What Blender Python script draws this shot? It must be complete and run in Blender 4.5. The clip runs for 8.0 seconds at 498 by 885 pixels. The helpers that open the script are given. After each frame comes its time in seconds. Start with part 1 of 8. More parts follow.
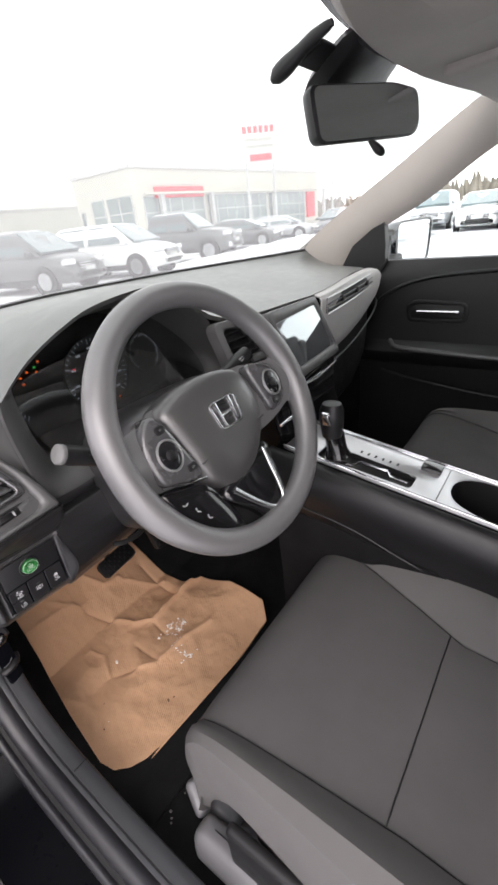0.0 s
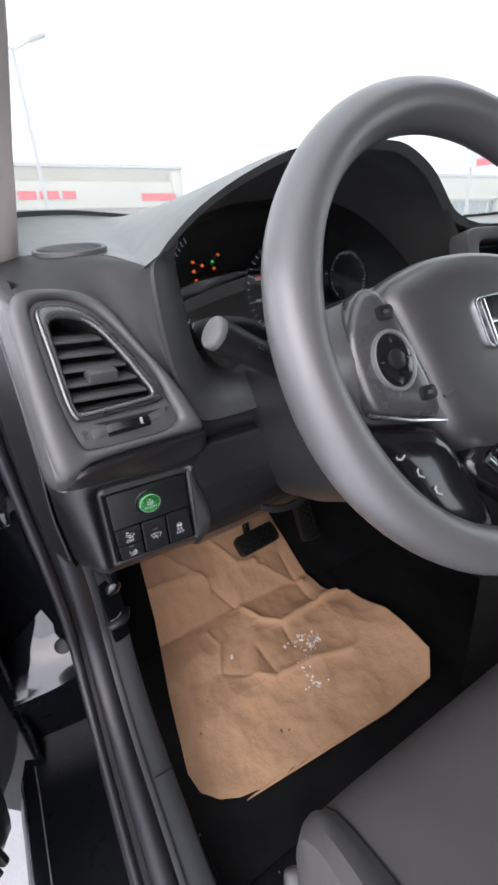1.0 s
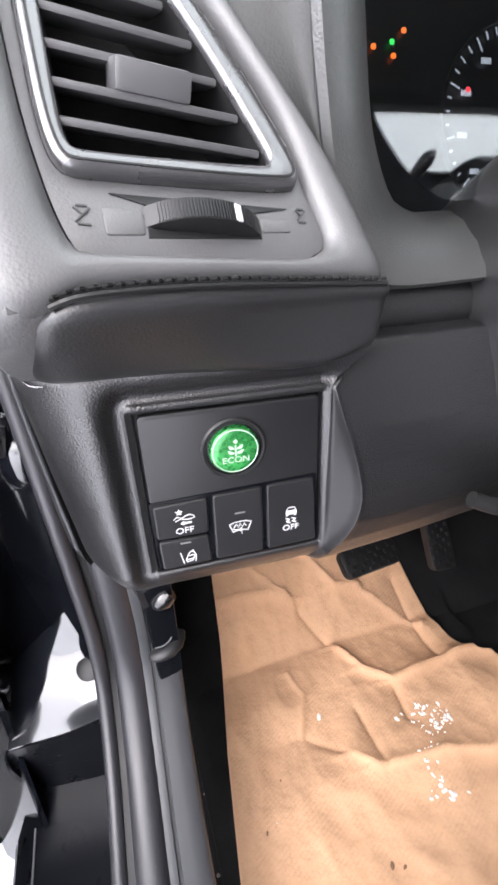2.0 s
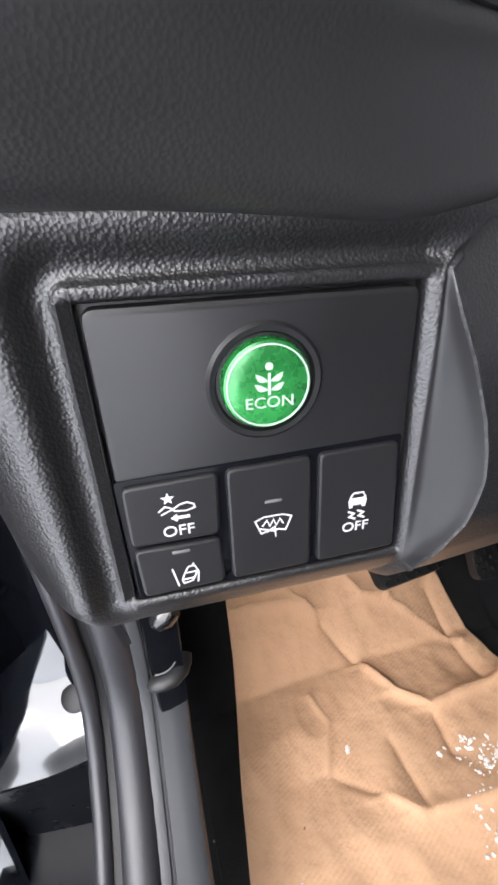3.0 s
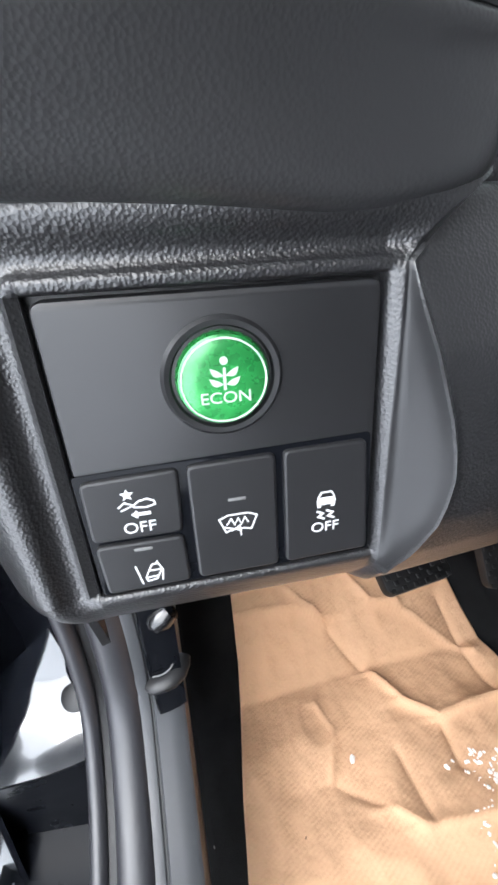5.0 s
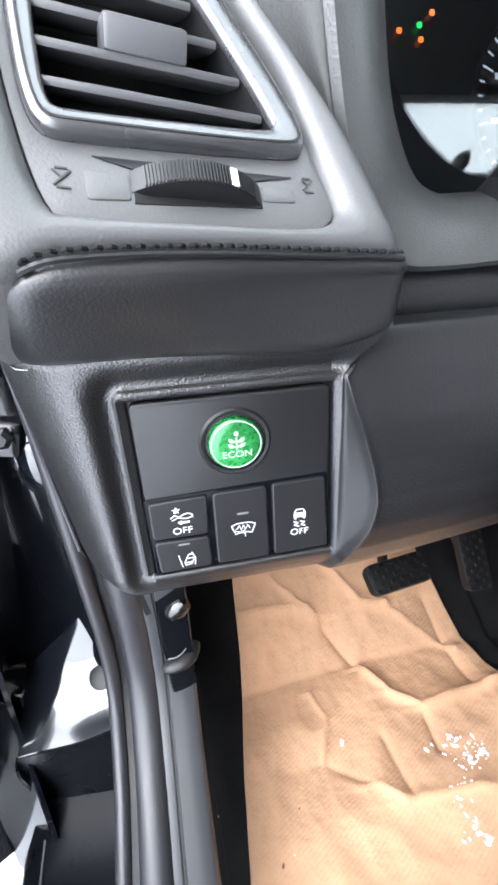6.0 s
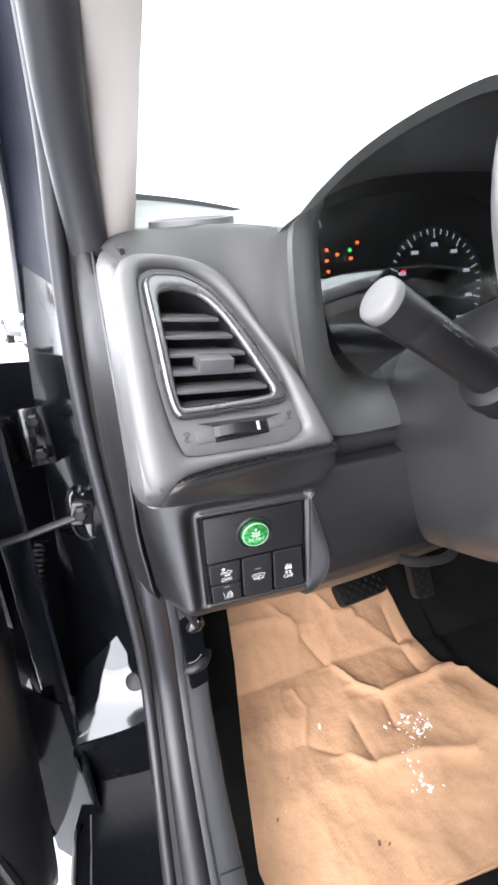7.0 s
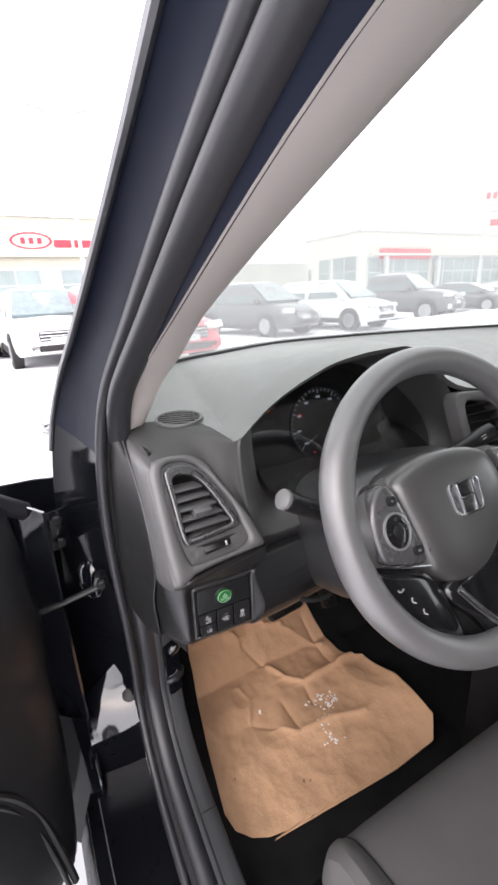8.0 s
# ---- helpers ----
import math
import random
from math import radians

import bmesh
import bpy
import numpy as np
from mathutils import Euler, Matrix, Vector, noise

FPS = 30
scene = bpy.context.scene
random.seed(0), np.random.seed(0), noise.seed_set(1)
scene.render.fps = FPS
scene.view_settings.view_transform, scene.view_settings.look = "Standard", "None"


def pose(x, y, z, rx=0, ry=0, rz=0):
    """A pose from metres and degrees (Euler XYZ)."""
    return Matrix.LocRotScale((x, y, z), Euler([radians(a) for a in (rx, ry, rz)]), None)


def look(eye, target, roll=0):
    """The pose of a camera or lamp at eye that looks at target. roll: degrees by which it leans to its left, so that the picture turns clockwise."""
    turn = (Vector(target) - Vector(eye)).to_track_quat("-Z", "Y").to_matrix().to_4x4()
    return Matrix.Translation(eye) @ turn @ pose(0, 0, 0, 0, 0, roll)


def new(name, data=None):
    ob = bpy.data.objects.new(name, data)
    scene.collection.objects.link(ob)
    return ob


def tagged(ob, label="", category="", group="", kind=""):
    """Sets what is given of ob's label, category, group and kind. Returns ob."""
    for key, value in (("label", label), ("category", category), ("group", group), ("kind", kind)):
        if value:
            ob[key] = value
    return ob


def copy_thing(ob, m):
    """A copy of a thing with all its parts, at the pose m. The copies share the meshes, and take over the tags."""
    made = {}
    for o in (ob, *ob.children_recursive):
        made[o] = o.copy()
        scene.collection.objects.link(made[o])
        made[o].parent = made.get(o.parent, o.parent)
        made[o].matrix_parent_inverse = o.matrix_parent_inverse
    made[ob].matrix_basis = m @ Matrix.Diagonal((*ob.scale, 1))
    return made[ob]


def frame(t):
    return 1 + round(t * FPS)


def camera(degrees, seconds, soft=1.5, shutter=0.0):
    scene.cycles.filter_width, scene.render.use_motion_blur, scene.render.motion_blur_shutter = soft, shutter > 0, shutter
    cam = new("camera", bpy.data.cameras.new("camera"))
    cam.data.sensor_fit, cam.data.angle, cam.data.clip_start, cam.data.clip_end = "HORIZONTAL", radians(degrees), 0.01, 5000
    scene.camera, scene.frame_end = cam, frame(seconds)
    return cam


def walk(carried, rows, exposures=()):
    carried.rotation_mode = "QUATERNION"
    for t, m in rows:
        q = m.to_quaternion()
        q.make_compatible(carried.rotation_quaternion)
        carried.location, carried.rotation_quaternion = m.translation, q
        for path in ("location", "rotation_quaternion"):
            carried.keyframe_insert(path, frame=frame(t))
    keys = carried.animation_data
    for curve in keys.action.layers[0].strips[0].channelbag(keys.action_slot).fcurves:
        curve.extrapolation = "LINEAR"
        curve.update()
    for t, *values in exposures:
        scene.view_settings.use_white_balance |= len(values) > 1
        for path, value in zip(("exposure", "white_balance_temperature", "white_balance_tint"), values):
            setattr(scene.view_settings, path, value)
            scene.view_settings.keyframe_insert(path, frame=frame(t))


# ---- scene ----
cam = camera(59.8, 8.0, soft=3.0)
PATH = [
    (0, (-0.015, 0.04, 1.306), (1.386, 1.144, 0.4), -6.5),
    (0.3, (0.011, 0.062, 1.277), (1.263, 1.362, 0.416), -5.9),
    (0.5, (0.026, 0.092, 1.253), (1.168, 1.501, 0.409), -5.2),
    (0.6, (0.033, 0.106, 1.237), (1.13, 1.557, 0.406), -5.2),
    (1, (0.059, 0.194, 1.152), (0.953, 1.785, 0.334), -4.2),
    (1.5, (0.085, 0.314, 1.06), (0.776, 2.022, 0.283), -3.6),
    (1.9, (0.104, 0.378, 1.02), (0.669, 2.134, 0.249), -2.7),
    (2, (0.103, 0.388, 1.013), (0.653, 2.15, 0.242), -2.8),
    (3.5, (0.122, 0.469, 0.959), (0.605, 2.257, 0.205), -3.4),
    (4, (0.125, 0.474, 0.957), (0.572, 2.273, 0.206), -3.6),
    (4.5, (0.129, 0.466, 0.958), (0.563, 2.271, 0.215), -3.9),
    (6, (0.116, 0.395, 1.0), (0.538, 2.217, 0.293), -3.5),
    (6.5, (0.1, 0.347, 1.034), (0.587, 2.166, 0.36), -3.9),
    (7, (0.065, 0.283, 1.108), (0.619, 2.088, 0.448), -3.7),
    (7.3, (0.029, 0.231, 1.182), (0.655, 2.014, 0.528), -3.7),
    (7.5, (0.009, 0.201, 1.229), (0.673, 1.97, 0.574), -3.4),
    (7.7, (-0.015, 0.164, 1.267), (0.718, 1.906, 0.614), -3.2),
    (8, (-0.039, 0.106, 1.314), (0.845, 1.781, 0.67), -2.6),
]
EXPOSURES = [(0.0, 0.68, 6780, 19.0), (0.5, 0.57, 6600, 17.5), (1.0, 0.48, 6360, 17.5), (1.5, 1.10, 6480, 19.5), (2.0, 1.88, 6430, 17.0), (3.5, 1.65, 6335, 11.8), (4.5, 1.82, 6197, 9.5), (6.0, 2.17, 6060, 11.8), (6.5, 2.07, 6335, 17.2), (7.0, 1.84, 6417, 14.5), (7.5, 1.12, 6780, 15.5), (8.0, 0.74, 6680, 17.5)]
walk(cam, [(t, look(eye, target, roll)) for t, eye, target, roll in PATH], EXPOSURES)

# ---- light: a bright overcast winter sky ----
world = bpy.data.worlds.new("overcast")
scene.world = world
world.use_nodes = True
wn, wl = world.node_tree.nodes, world.node_tree.links
sky = wn.new("ShaderNodeTexSky")
sky.sky_type = "NISHITA"
sky.sun_disc = False
sky.sun_elevation, sky.sun_rotation = radians(38), radians(200)
sky.dust_density, sky.air_density = 4.0, 1.0
mix_sky = wn.new("ShaderNodeMix")
mix_sky.data_type = "RGBA"
mix_sky.inputs[0].default_value = 0.82
mix_sky.inputs[7].default_value = (17.5, 18.0, 18.6, 1)
wl.new(sky.outputs[0], mix_sky.inputs[6])
wl.new(mix_sky.outputs[2], wn["Background"].inputs[0])
wn["Background"].inputs[1].default_value = 0.132
sun = new("sun", bpy.data.lights.new("sun", "SUN"))
sun.data.energy, sun.data.angle, sun.data.color = 0.9, radians(40), (1.0, 0.97, 0.93)
sun.matrix_world = look((-5, -2.2, 5), (0.3, 0.4, 0.6))

# ---- materials ----
def mat(name, color, rough=0.5, metal=0.0, grain=0.0, bump=0.0, vary=0.12, blotch=6.0, coat=0.0, spec=0.5, cells=False, rvar=0.1, island=0.0):
    """A principled material: colour varied at two scales, fine relief of `grain` cells a metre."""
    m = bpy.data.materials.new(name)
    m.use_nodes = True
    n, l = m.node_tree.nodes, m.node_tree.links
    b = n["Principled BSDF"]
    b.inputs["Metallic"].default_value = metal
    b.inputs["Coat Weight"].default_value = coat
    b.inputs["Coat Roughness"].default_value = 0.04 if rough < 0.2 else rough * 0.7
    b.inputs["Specular IOR Level"].default_value = spec
    tc = n.new("ShaderNodeTexCoord")
    big = n.new("ShaderNodeTexNoise")
    big.inputs["Scale"].default_value, big.inputs["Detail"].default_value = blotch, 6
    l.new(tc.outputs["Object"], big.inputs["Vector"])
    ramp = n.new("ShaderNodeMapRange")
    ramp.inputs[1].default_value, ramp.inputs[2].default_value = 0.3, 0.7
    ramp.inputs[3].default_value, ramp.inputs[4].default_value = 1 - vary, 1 + vary
    l.new(big.outputs[0], ramp.inputs[0])
    mul = n.new("ShaderNodeVectorMath")
    mul.operation = "SCALE"
    mul.inputs[0].default_value = color[:3]
    l.new(ramp.outputs[0], mul.inputs["Scale"])
    l.new(mul.outputs[0], b.inputs["Base Color"])
    rr = n.new("ShaderNodeMapRange")
    rr.inputs[3].default_value, rr.inputs[4].default_value = max(0.02, rough - rvar), min(1, rough + rvar)
    fine = n.new("ShaderNodeTexNoise")
    fine.inputs["Scale"].default_value, fine.inputs["Detail"].default_value = blotch * 7, 4
    l.new(tc.outputs["Object"], fine.inputs["Vector"])
    l.new(fine.outputs[0], rr.inputs[0])
    l.new(rr.outputs[0], b.inputs["Roughness"])
    if grain:
        if cells:
            g = n.new("ShaderNodeTexVoronoi")
            g.feature = "SMOOTH_F1"
            g.inputs["Smoothness"].default_value = 0.35
        else:
            g = n.new("ShaderNodeTexNoise")
            g.inputs["Detail"].default_value = 3
        g.inputs["Scale"].default_value = grain
        l.new(tc.outputs["Object"], g.inputs["Vector"])
        bp = n.new("ShaderNodeBump")
        bp.inputs["Strength"].default_value, bp.inputs["Distance"].default_value = bump, 0.35 / grain
        l.new(g.outputs[0], bp.inputs["Height"])
        l.new(bp.outputs[0], b.inputs["Normal"])
    return m


def glow(name, color, strength):
    m = bpy.data.materials.new(name)
    m.use_nodes = True
    b = m.node_tree.nodes["Principled BSDF"]
    b.inputs["Base Color"].default_value = (*color, 1)
    b.inputs["Emission Color"].default_value = (*color, 1)
    b.inputs["Emission Strength"].default_value = strength
    return m


def clear_glass(name, tint=(0.93, 0.97, 0.95), gloss=0.05, veil=0.0):
    """A thin pane: mostly see-through, a mirror at grazing angles."""
    m = bpy.data.materials.new(name)
    m.use_nodes = True
    n, l = m.node_tree.nodes, m.node_tree.links
    n.remove(n["Principled BSDF"])
    tr, gl, mx, fr = n.new("ShaderNodeBsdfTransparent"), n.new("ShaderNodeBsdfGlossy"), n.new("ShaderNodeMixShader"), n.new("ShaderNodeLayerWeight")
    tr.inputs[0].default_value = (*tint, 1)
    gl.inputs["Roughness"].default_value = 0.02
    pw, ad = n.new("ShaderNodeMath"), n.new("ShaderNodeMath")
    pw.operation, ad.operation = "POWER", "MULTIPLY_ADD"
    pw.inputs[1].default_value = 4.0
    ad.inputs[1].default_value, ad.inputs[2].default_value = 0.45, gloss
    fr.inputs[0].default_value = 0.5
    l.new(fr.outputs["Facing"], pw.inputs[0])
    l.new(pw.outputs[0], ad.inputs[0])
    l.new(ad.outputs[0], mx.inputs[0])
    l.new(tr.outputs[0], mx.inputs[1])
    l.new(gl.outputs[0], mx.inputs[2])
    last = mx
    if veil:
        # a pale veil: road dust, plus the glare's haze painted into the pane
        du, m2 = n.new("ShaderNodeBsdfTranslucent"), n.new("ShaderNodeMixShader")
        du.inputs[0].default_value = (0.9, 0.92, 0.92, 1)
        m2.inputs[0].default_value = veil
        l.new(mx.outputs[0], m2.inputs[1])
        l.new(du.outputs[0], m2.inputs[2])
        last = m2
    l.new(last.outputs[0], n["Material Output"].inputs[0])
    return m


M_DASH = mat("dash_soft_plastic", (0.088, 0.092, 0.087), 0.43, spec=1.0, coat=0.3, grain=900, bump=0.30, cells=True, vary=0.08)
# same plastic as the dash top, darkened to paint the cheek's shade
M_DASH_SHADED = mat("dash_soft_plastic_shaded", (0.052, 0.053, 0.052), 0.58, spec=0.35, grain=900, bump=0.25, cells=True, vary=0.08)
M_TRIM = mat("padded_trim", (0.088, 0.088, 0.089), 0.46, spec=0.8, coat=0.1, grain=1100, bump=0.25, cells=True, vary=0.08)
M_KNEE = mat("grained_black_plastic", (0.010, 0.010, 0.011), 0.34, spec=0.8, coat=0.2, grain=1200, bump=0.6, cells=True, vary=0.12)
M_BLACK = mat("matt_black_plastic", (0.008, 0.008, 0.0085), 0.5, grain=1500, bump=0.15, vary=0.15)
M_SATIN = mat("satin_black_plastic", (0.010, 0.010, 0.011), 0.40, spec=0.45, grain=2500, bump=0.08, vary=0.1)
M_PIANO = mat("gloss_black_plastic", (0.008, 0.008, 0.009), 0.12, rvar=0.05, coat=0.6, vary=0.1)
M_WHEEL = mat("steering_wheel_rubber", (0.105, 0.104, 0.106), 0.40, spec=1.0, coat=0.45, grain=1300, bump=0.3, cells=True, vary=0.1)
M_HUB = mat("airbag_cover_plastic", (0.044, 0.043, 0.043), 0.38, spec=1.0, coat=0.4, grain=1500, bump=0.2, cells=True, vary=0.08)
M_CHROME = mat("chrome", (0.75, 0.76, 0.78), 0.14, metal=1.0, rvar=0.06, vary=0.06)
M_SILVER = mat("satin_silver", (0.52, 0.52, 0.53), 0.32, metal=0.85, vary=0.08)
M_POD = mat("pod_satin_metallic", (0.085, 0.085, 0.088), 0.26, metal=0.35, coat=0.5, vary=0.06)
M_BEIGE = mat("pillar_cloth", (0.44, 0.405, 0.375), 0.75, grain=1400, bump=0.25, vary=0.06)
M_HEADLINER = mat("headliner_cloth", (0.36, 0.34, 0.32), 0.85, grain=1200, bump=0.35, vary=0.08)
M_SEAT = mat("seat_cloth", (0.088, 0.084, 0.084), 0.9, grain=1700, bump=0.5, vary=0.1, spec=0.25)
M_BOLSTER = mat("seat_side_cloth", (0.108, 0.104, 0.103), 0.88, grain=1500, bump=0.4, vary=0.08, spec=0.25)
M_CARPET = mat("black_carpet", (0.009, 0.009, 0.0095), 0.95, grain=700, bump=1.0, vary=0.35, blotch=18, spec=0.2)
M_SEAL = mat("rubber_seal", (0.018, 0.018, 0.022), 0.44, spec=0.8, rvar=0.05, grain=900, bump=0.03, vary=0.10)
M_PAINT = mat("black_car_paint", (0.006, 0.007, 0.010), 0.10, spec=1.0, coat=1.0, rvar=0.05, vary=0.2)
# the body's black paint again, darker and duller to paint in shaded reflections
M_SHADED_BLACK = mat("shaded_black", (0.004, 0.0045, 0.006), 0.10, rvar=0.05, vary=0.2, spec=0.10)
M_STEP = mat("sill_paint_shaded", (0.004, 0.0045, 0.006), 0.30, vary=0.2, spec=0.10)
M_JAMB = mat("jamb_paint_shaded", (0.006, 0.008, 0.016), 0.36, vary=0.2, spec=0.06)
M_HOOD = mat("hood_lining", (0.045, 0.046, 0.045), 0.42, spec=1.0, grain=900, bump=0.3, cells=True, vary=0.08)
M_SHROUD = mat("seat_base_plastic", (0.13, 0.13, 0.135), 0.42, spec=0.8, grain=1500, bump=0.1, vary=0.1)
M_SLAT = mat("louvre_plastic", (0.085, 0.085, 0.088), 0.36, spec=1.0, grain=2500, bump=0.06, vary=0.08)
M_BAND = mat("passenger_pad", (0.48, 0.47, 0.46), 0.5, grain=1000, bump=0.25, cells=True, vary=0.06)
M_CAP = mat("knob_grey", (0.12, 0.12, 0.12), 0.45, vary=0.05)
M_VENT = mat("vent_frame_satin", (0.17, 0.17, 0.175), 0.26, metal=0.75, spec=1.0, vary=0.06)
M_PAD = mat("padded_roll", (0.018, 0.018, 0.019), 0.36, spec=0.8, grain=1100, bump=0.2, cells=True, vary=0.1)
M_SILL = mat("sill_plastic", (0.034, 0.036, 0.040), 0.46, spec=0.7, grain=1100, bump=0.2, vary=0.12)
M_METAL = mat("bare_steel", (0.22, 0.22, 0.23), 0.35, metal=0.9, vary=0.2)
M_GLASS = clear_glass("car_glass")
# tinted to dim the outdoors, veiled to paint in dust and haze
M_SCREENGLASS = clear_glass("windscreen_glass", (0.47, 0.515, 0.485), veil=0.13)
M_MIRROR = mat("mirror_glass", (0.62, 0.65, 0.66), 0.03, metal=1.0, rvar=0.01, vary=0.02)
M_WHITE = mat("white_print", (0.54, 0.55, 0.56), 0.5, vary=0.03)
# pale base colour paints the sky's reflection on the black screen
M_SCREEN = mat("screen_sky_sheen", (0.32, 0.35, 0.36), 0.07, metal=0.8, rvar=0.03, coat=1.0, vary=0.05)
M_CLUSTER = mat("gauge_face", (0.006, 0.006, 0.007), 0.35, vary=0.1)
M_LENS = clear_glass("gauge_lens", (0.70, 0.72, 0.74), 0.14)
M_ORANGE = glow("warning_amber", (1.0, 0.16, 0.02), 1.1)
M_RED = glow("warning_red", (1.0, 0.04, 0.05), 1.1)
M_GREEN_L = glow("indicator_green", (0.03, 0.75, 0.10), 0.9)
M_DIAL = glow("dial_print", (0.62, 0.68, 0.72), 0.35)

# ---- geometry helpers ----
V3 = Vector


def link(name, bm, material, parent=None, smooth=True, angle=40):
    bmesh.ops.recalc_face_normals(bm, faces=bm.faces)
    me = bpy.data.meshes.new(name)
    bm.to_mesh(me)
    bm.free()
    me.materials.append(material)
    if smooth:
        me.polygons.foreach_set("use_smooth", [True] * len(me.polygons))
        me.set_sharp_from_angle(angle=radians(angle))
    ob = new(name, me)
    if parent is not None:
        ob.parent = parent
        up, m = parent, Matrix.Identity(4)
        while up is not None:
            m = up.matrix_basis @ (up.matrix_parent_inverse @ m if up.parent else m)
            up = up.parent
        ob.matrix_parent_inverse = m.inverted()
    return ob


def part(name, bm, material, parent, label="", **k):
    return tagged(link(name, bm, material, parent, **k), label)


def thing(name, at, label, category, group="", kind=""):
    ob = new(name)
    ob.empty_display_size = 0.05
    ob.location = at
    return tagged(ob, label, category, group, kind)


def spline(points, n, closed=False):
    """n points evenly along a smooth curve through the given ones."""
    P = [V3(p) for p in points]
    k = len(P)
    dense = []
    for i in range(k if closed else k - 1):
        g = (lambda j: P[j % k]) if closed else (lambda j: P[min(max(j, 0), k - 1)])
        a, b, c, d = g(i - 1), g(i), g(i + 1), g(i + 2)
        for s in range(16):
            t = s / 16
            dense.append(0.5 * ((2 * b) + (c - a) * t + (2 * a - 5 * b + 4 * c - d) * t * t + (3 * b - a - 3 * c + d) * t ** 3))
    dense.append(P[0].copy() if closed else P[-1].copy())
    return even(dense, n, closed)


def even(dense, n, closed=False):
    run = [0.0]
    for a, b in zip(dense, dense[1:]):
        run.append(run[-1] + (b - a).length)
    out, j = [], 0
    for i in range(n):
        s = run[-1] * i / (n if closed else n - 1)
        while j < len(run) - 2 and run[j + 1] < s:
            j += 1
        f = (s - run[j]) / max(run[j + 1] - run[j], 1e-9)
        out.append(dense[j].lerp(dense[j + 1], min(max(f, 0), 1)))
    return out


def loft(bm, rings, closed=True, caps=(True, True)):
    """Quads between rings of equally many points."""
    vs = [[bm.verts.new(p) for p in r] for r in rings]
    k = len(rings[0])
    for a, b in zip(vs, vs[1:]):
        for i in range(k if closed else k - 1):
            j = (i + 1) % k
            try:
                bm.faces.new((a[i], a[j], b[j], b[i]))
            except ValueError:
                pass
    if closed and caps[0]:
        bm.faces.new(vs[0])
    if closed and caps[1]:
        bm.faces.new(vs[-1][::-1])
    return bm


def solid(bm, depth):
    """Gives an open sheet thickness, against its normals."""
    bmesh.ops.recalc_face_normals(bm, faces=bm.faces)
    bm.normal_update()
    faces, rim = bm.faces[:], [e for e in bm.edges if e.is_boundary]
    back = {v: bm.verts.new(v.co - v.normal * depth) for v in bm.verts[:]}
    for f in faces:
        bm.faces.new([back[v] for v in reversed(f.verts)])
    for e in rim:
        a, b = e.verts
        bm.faces.new((a, b, back[b], back[a]))
    return bm


def sheet(rows, depth=0.0):
    bm = bmesh.new()
    loft(bm, rows, closed=False)
    if depth:
        solid(bm, depth)
    return bm


def tube(points, radius, n=12, bm=None, squash=1.0, up=(0, 0, 1)):
    """A round bar along points; radius: a number or one for each point."""
    bm = bm or bmesh.new()
    P = [V3(p) for p in points]
    rings = []
    for i, p in enumerate(P):
        d = (P[min(i + 1, len(P) - 1)] - P[max(i - 1, 0)]).normalized()
        a = d.cross(V3(up))
        if a.length < 0.05:
            a = d.cross(V3((1, 0, 0)))
        a.normalize()
        b = a.cross(d)
        r = radius[i] if isinstance(radius, (list, tuple)) else radius
        rings.append([p + a * r * math.cos(t) + b * r * squash * math.sin(t) for t in (2 * math.pi * j / n for j in range(n))])
    return loft(bm, rings)


def box(size, m=None, bevel=0.0, seg=2, bm=None):
    new_bm = bmesh.new()
    bmesh.ops.create_cube(new_bm, size=1.0)
    bmesh.ops.scale(new_bm, vec=size, verts=new_bm.verts)
    if bevel:
        bmesh.ops.bevel(new_bm, geom=new_bm.edges[:], offset=bevel, segments=seg, affect="EDGES", profile=0.6)
    if m is not None:
        bmesh.ops.transform(new_bm, matrix=m, verts=new_bm.verts)
    if bm is None:
        return new_bm
    return join(bm, new_bm)


def join(a, b):
    me = bpy.data.meshes.new("tmp")
    b.to_mesh(me)
    b.free()
    a.from_mesh(me)
    bpy.data.meshes.remove(me)
    return a


def rrect(w, h, r, n=6, at=(0, 0)):
    """A rounded rectangle's outline, from its right side round to the left."""
    out = []
    for cx, cy, a0 in ((w / 2 - r, h / 2 - r, 0), (-w / 2 + r, h / 2 - r, 90), (-w / 2 + r, -h / 2 + r, 180), (w / 2 - r, -h / 2 + r, 270)):
        for i in range(n + 1):
            a = radians(a0 + 90 * i / n)
            out.append((at[0] + cx + r * math.cos(a), at[1] + cy + r * math.sin(a)))
    return out


def round_poly(pts, r, n=5):
    """A polygon with its corners rounded; r: a number or one for each corner."""
    out, k = [], len(pts)
    for i in range(k):
        p, a, b = V3((*pts[i], 0)), V3((*pts[i - 1], 0)), V3((*pts[(i + 1) % k], 0))
        rr = r[i] if isinstance(r, (list, tuple)) else r
        u, v = a - p, b - p
        q = min(rr, u.length * 0.45, v.length * 0.45)
        s, e = p + u.normalized() * q, p + v.normalized() * q
        for j in range(n + 1):
            t = j / n
            w = s * (1 - t) ** 2 + p * 2 * t * (1 - t) + e * t * t
            out.append((w.x, w.y))
    return out


def inset(pts, d):
    """The outline moved inwards by d (outline anticlockwise)."""
    area = sum(a[0] * b[1] - b[0] * a[1] for a, b in zip(pts, pts[1:] + pts[:1]))
    sgn = 1 if area > 0 else -1
    out, k = [], len(pts)
    for i in range(k):
        a, p, b = V3((*pts[i - 1], 0)), V3((*pts[i], 0)), V3((*pts[(i + 1) % k], 0))
        t = (b - a)
        if t.length < 1e-9:
            out.append(pts[i])
            continue
        t.normalize()
        out.append((p.x - t.y * d * sgn, p.y + t.x * d * sgn))
    return out


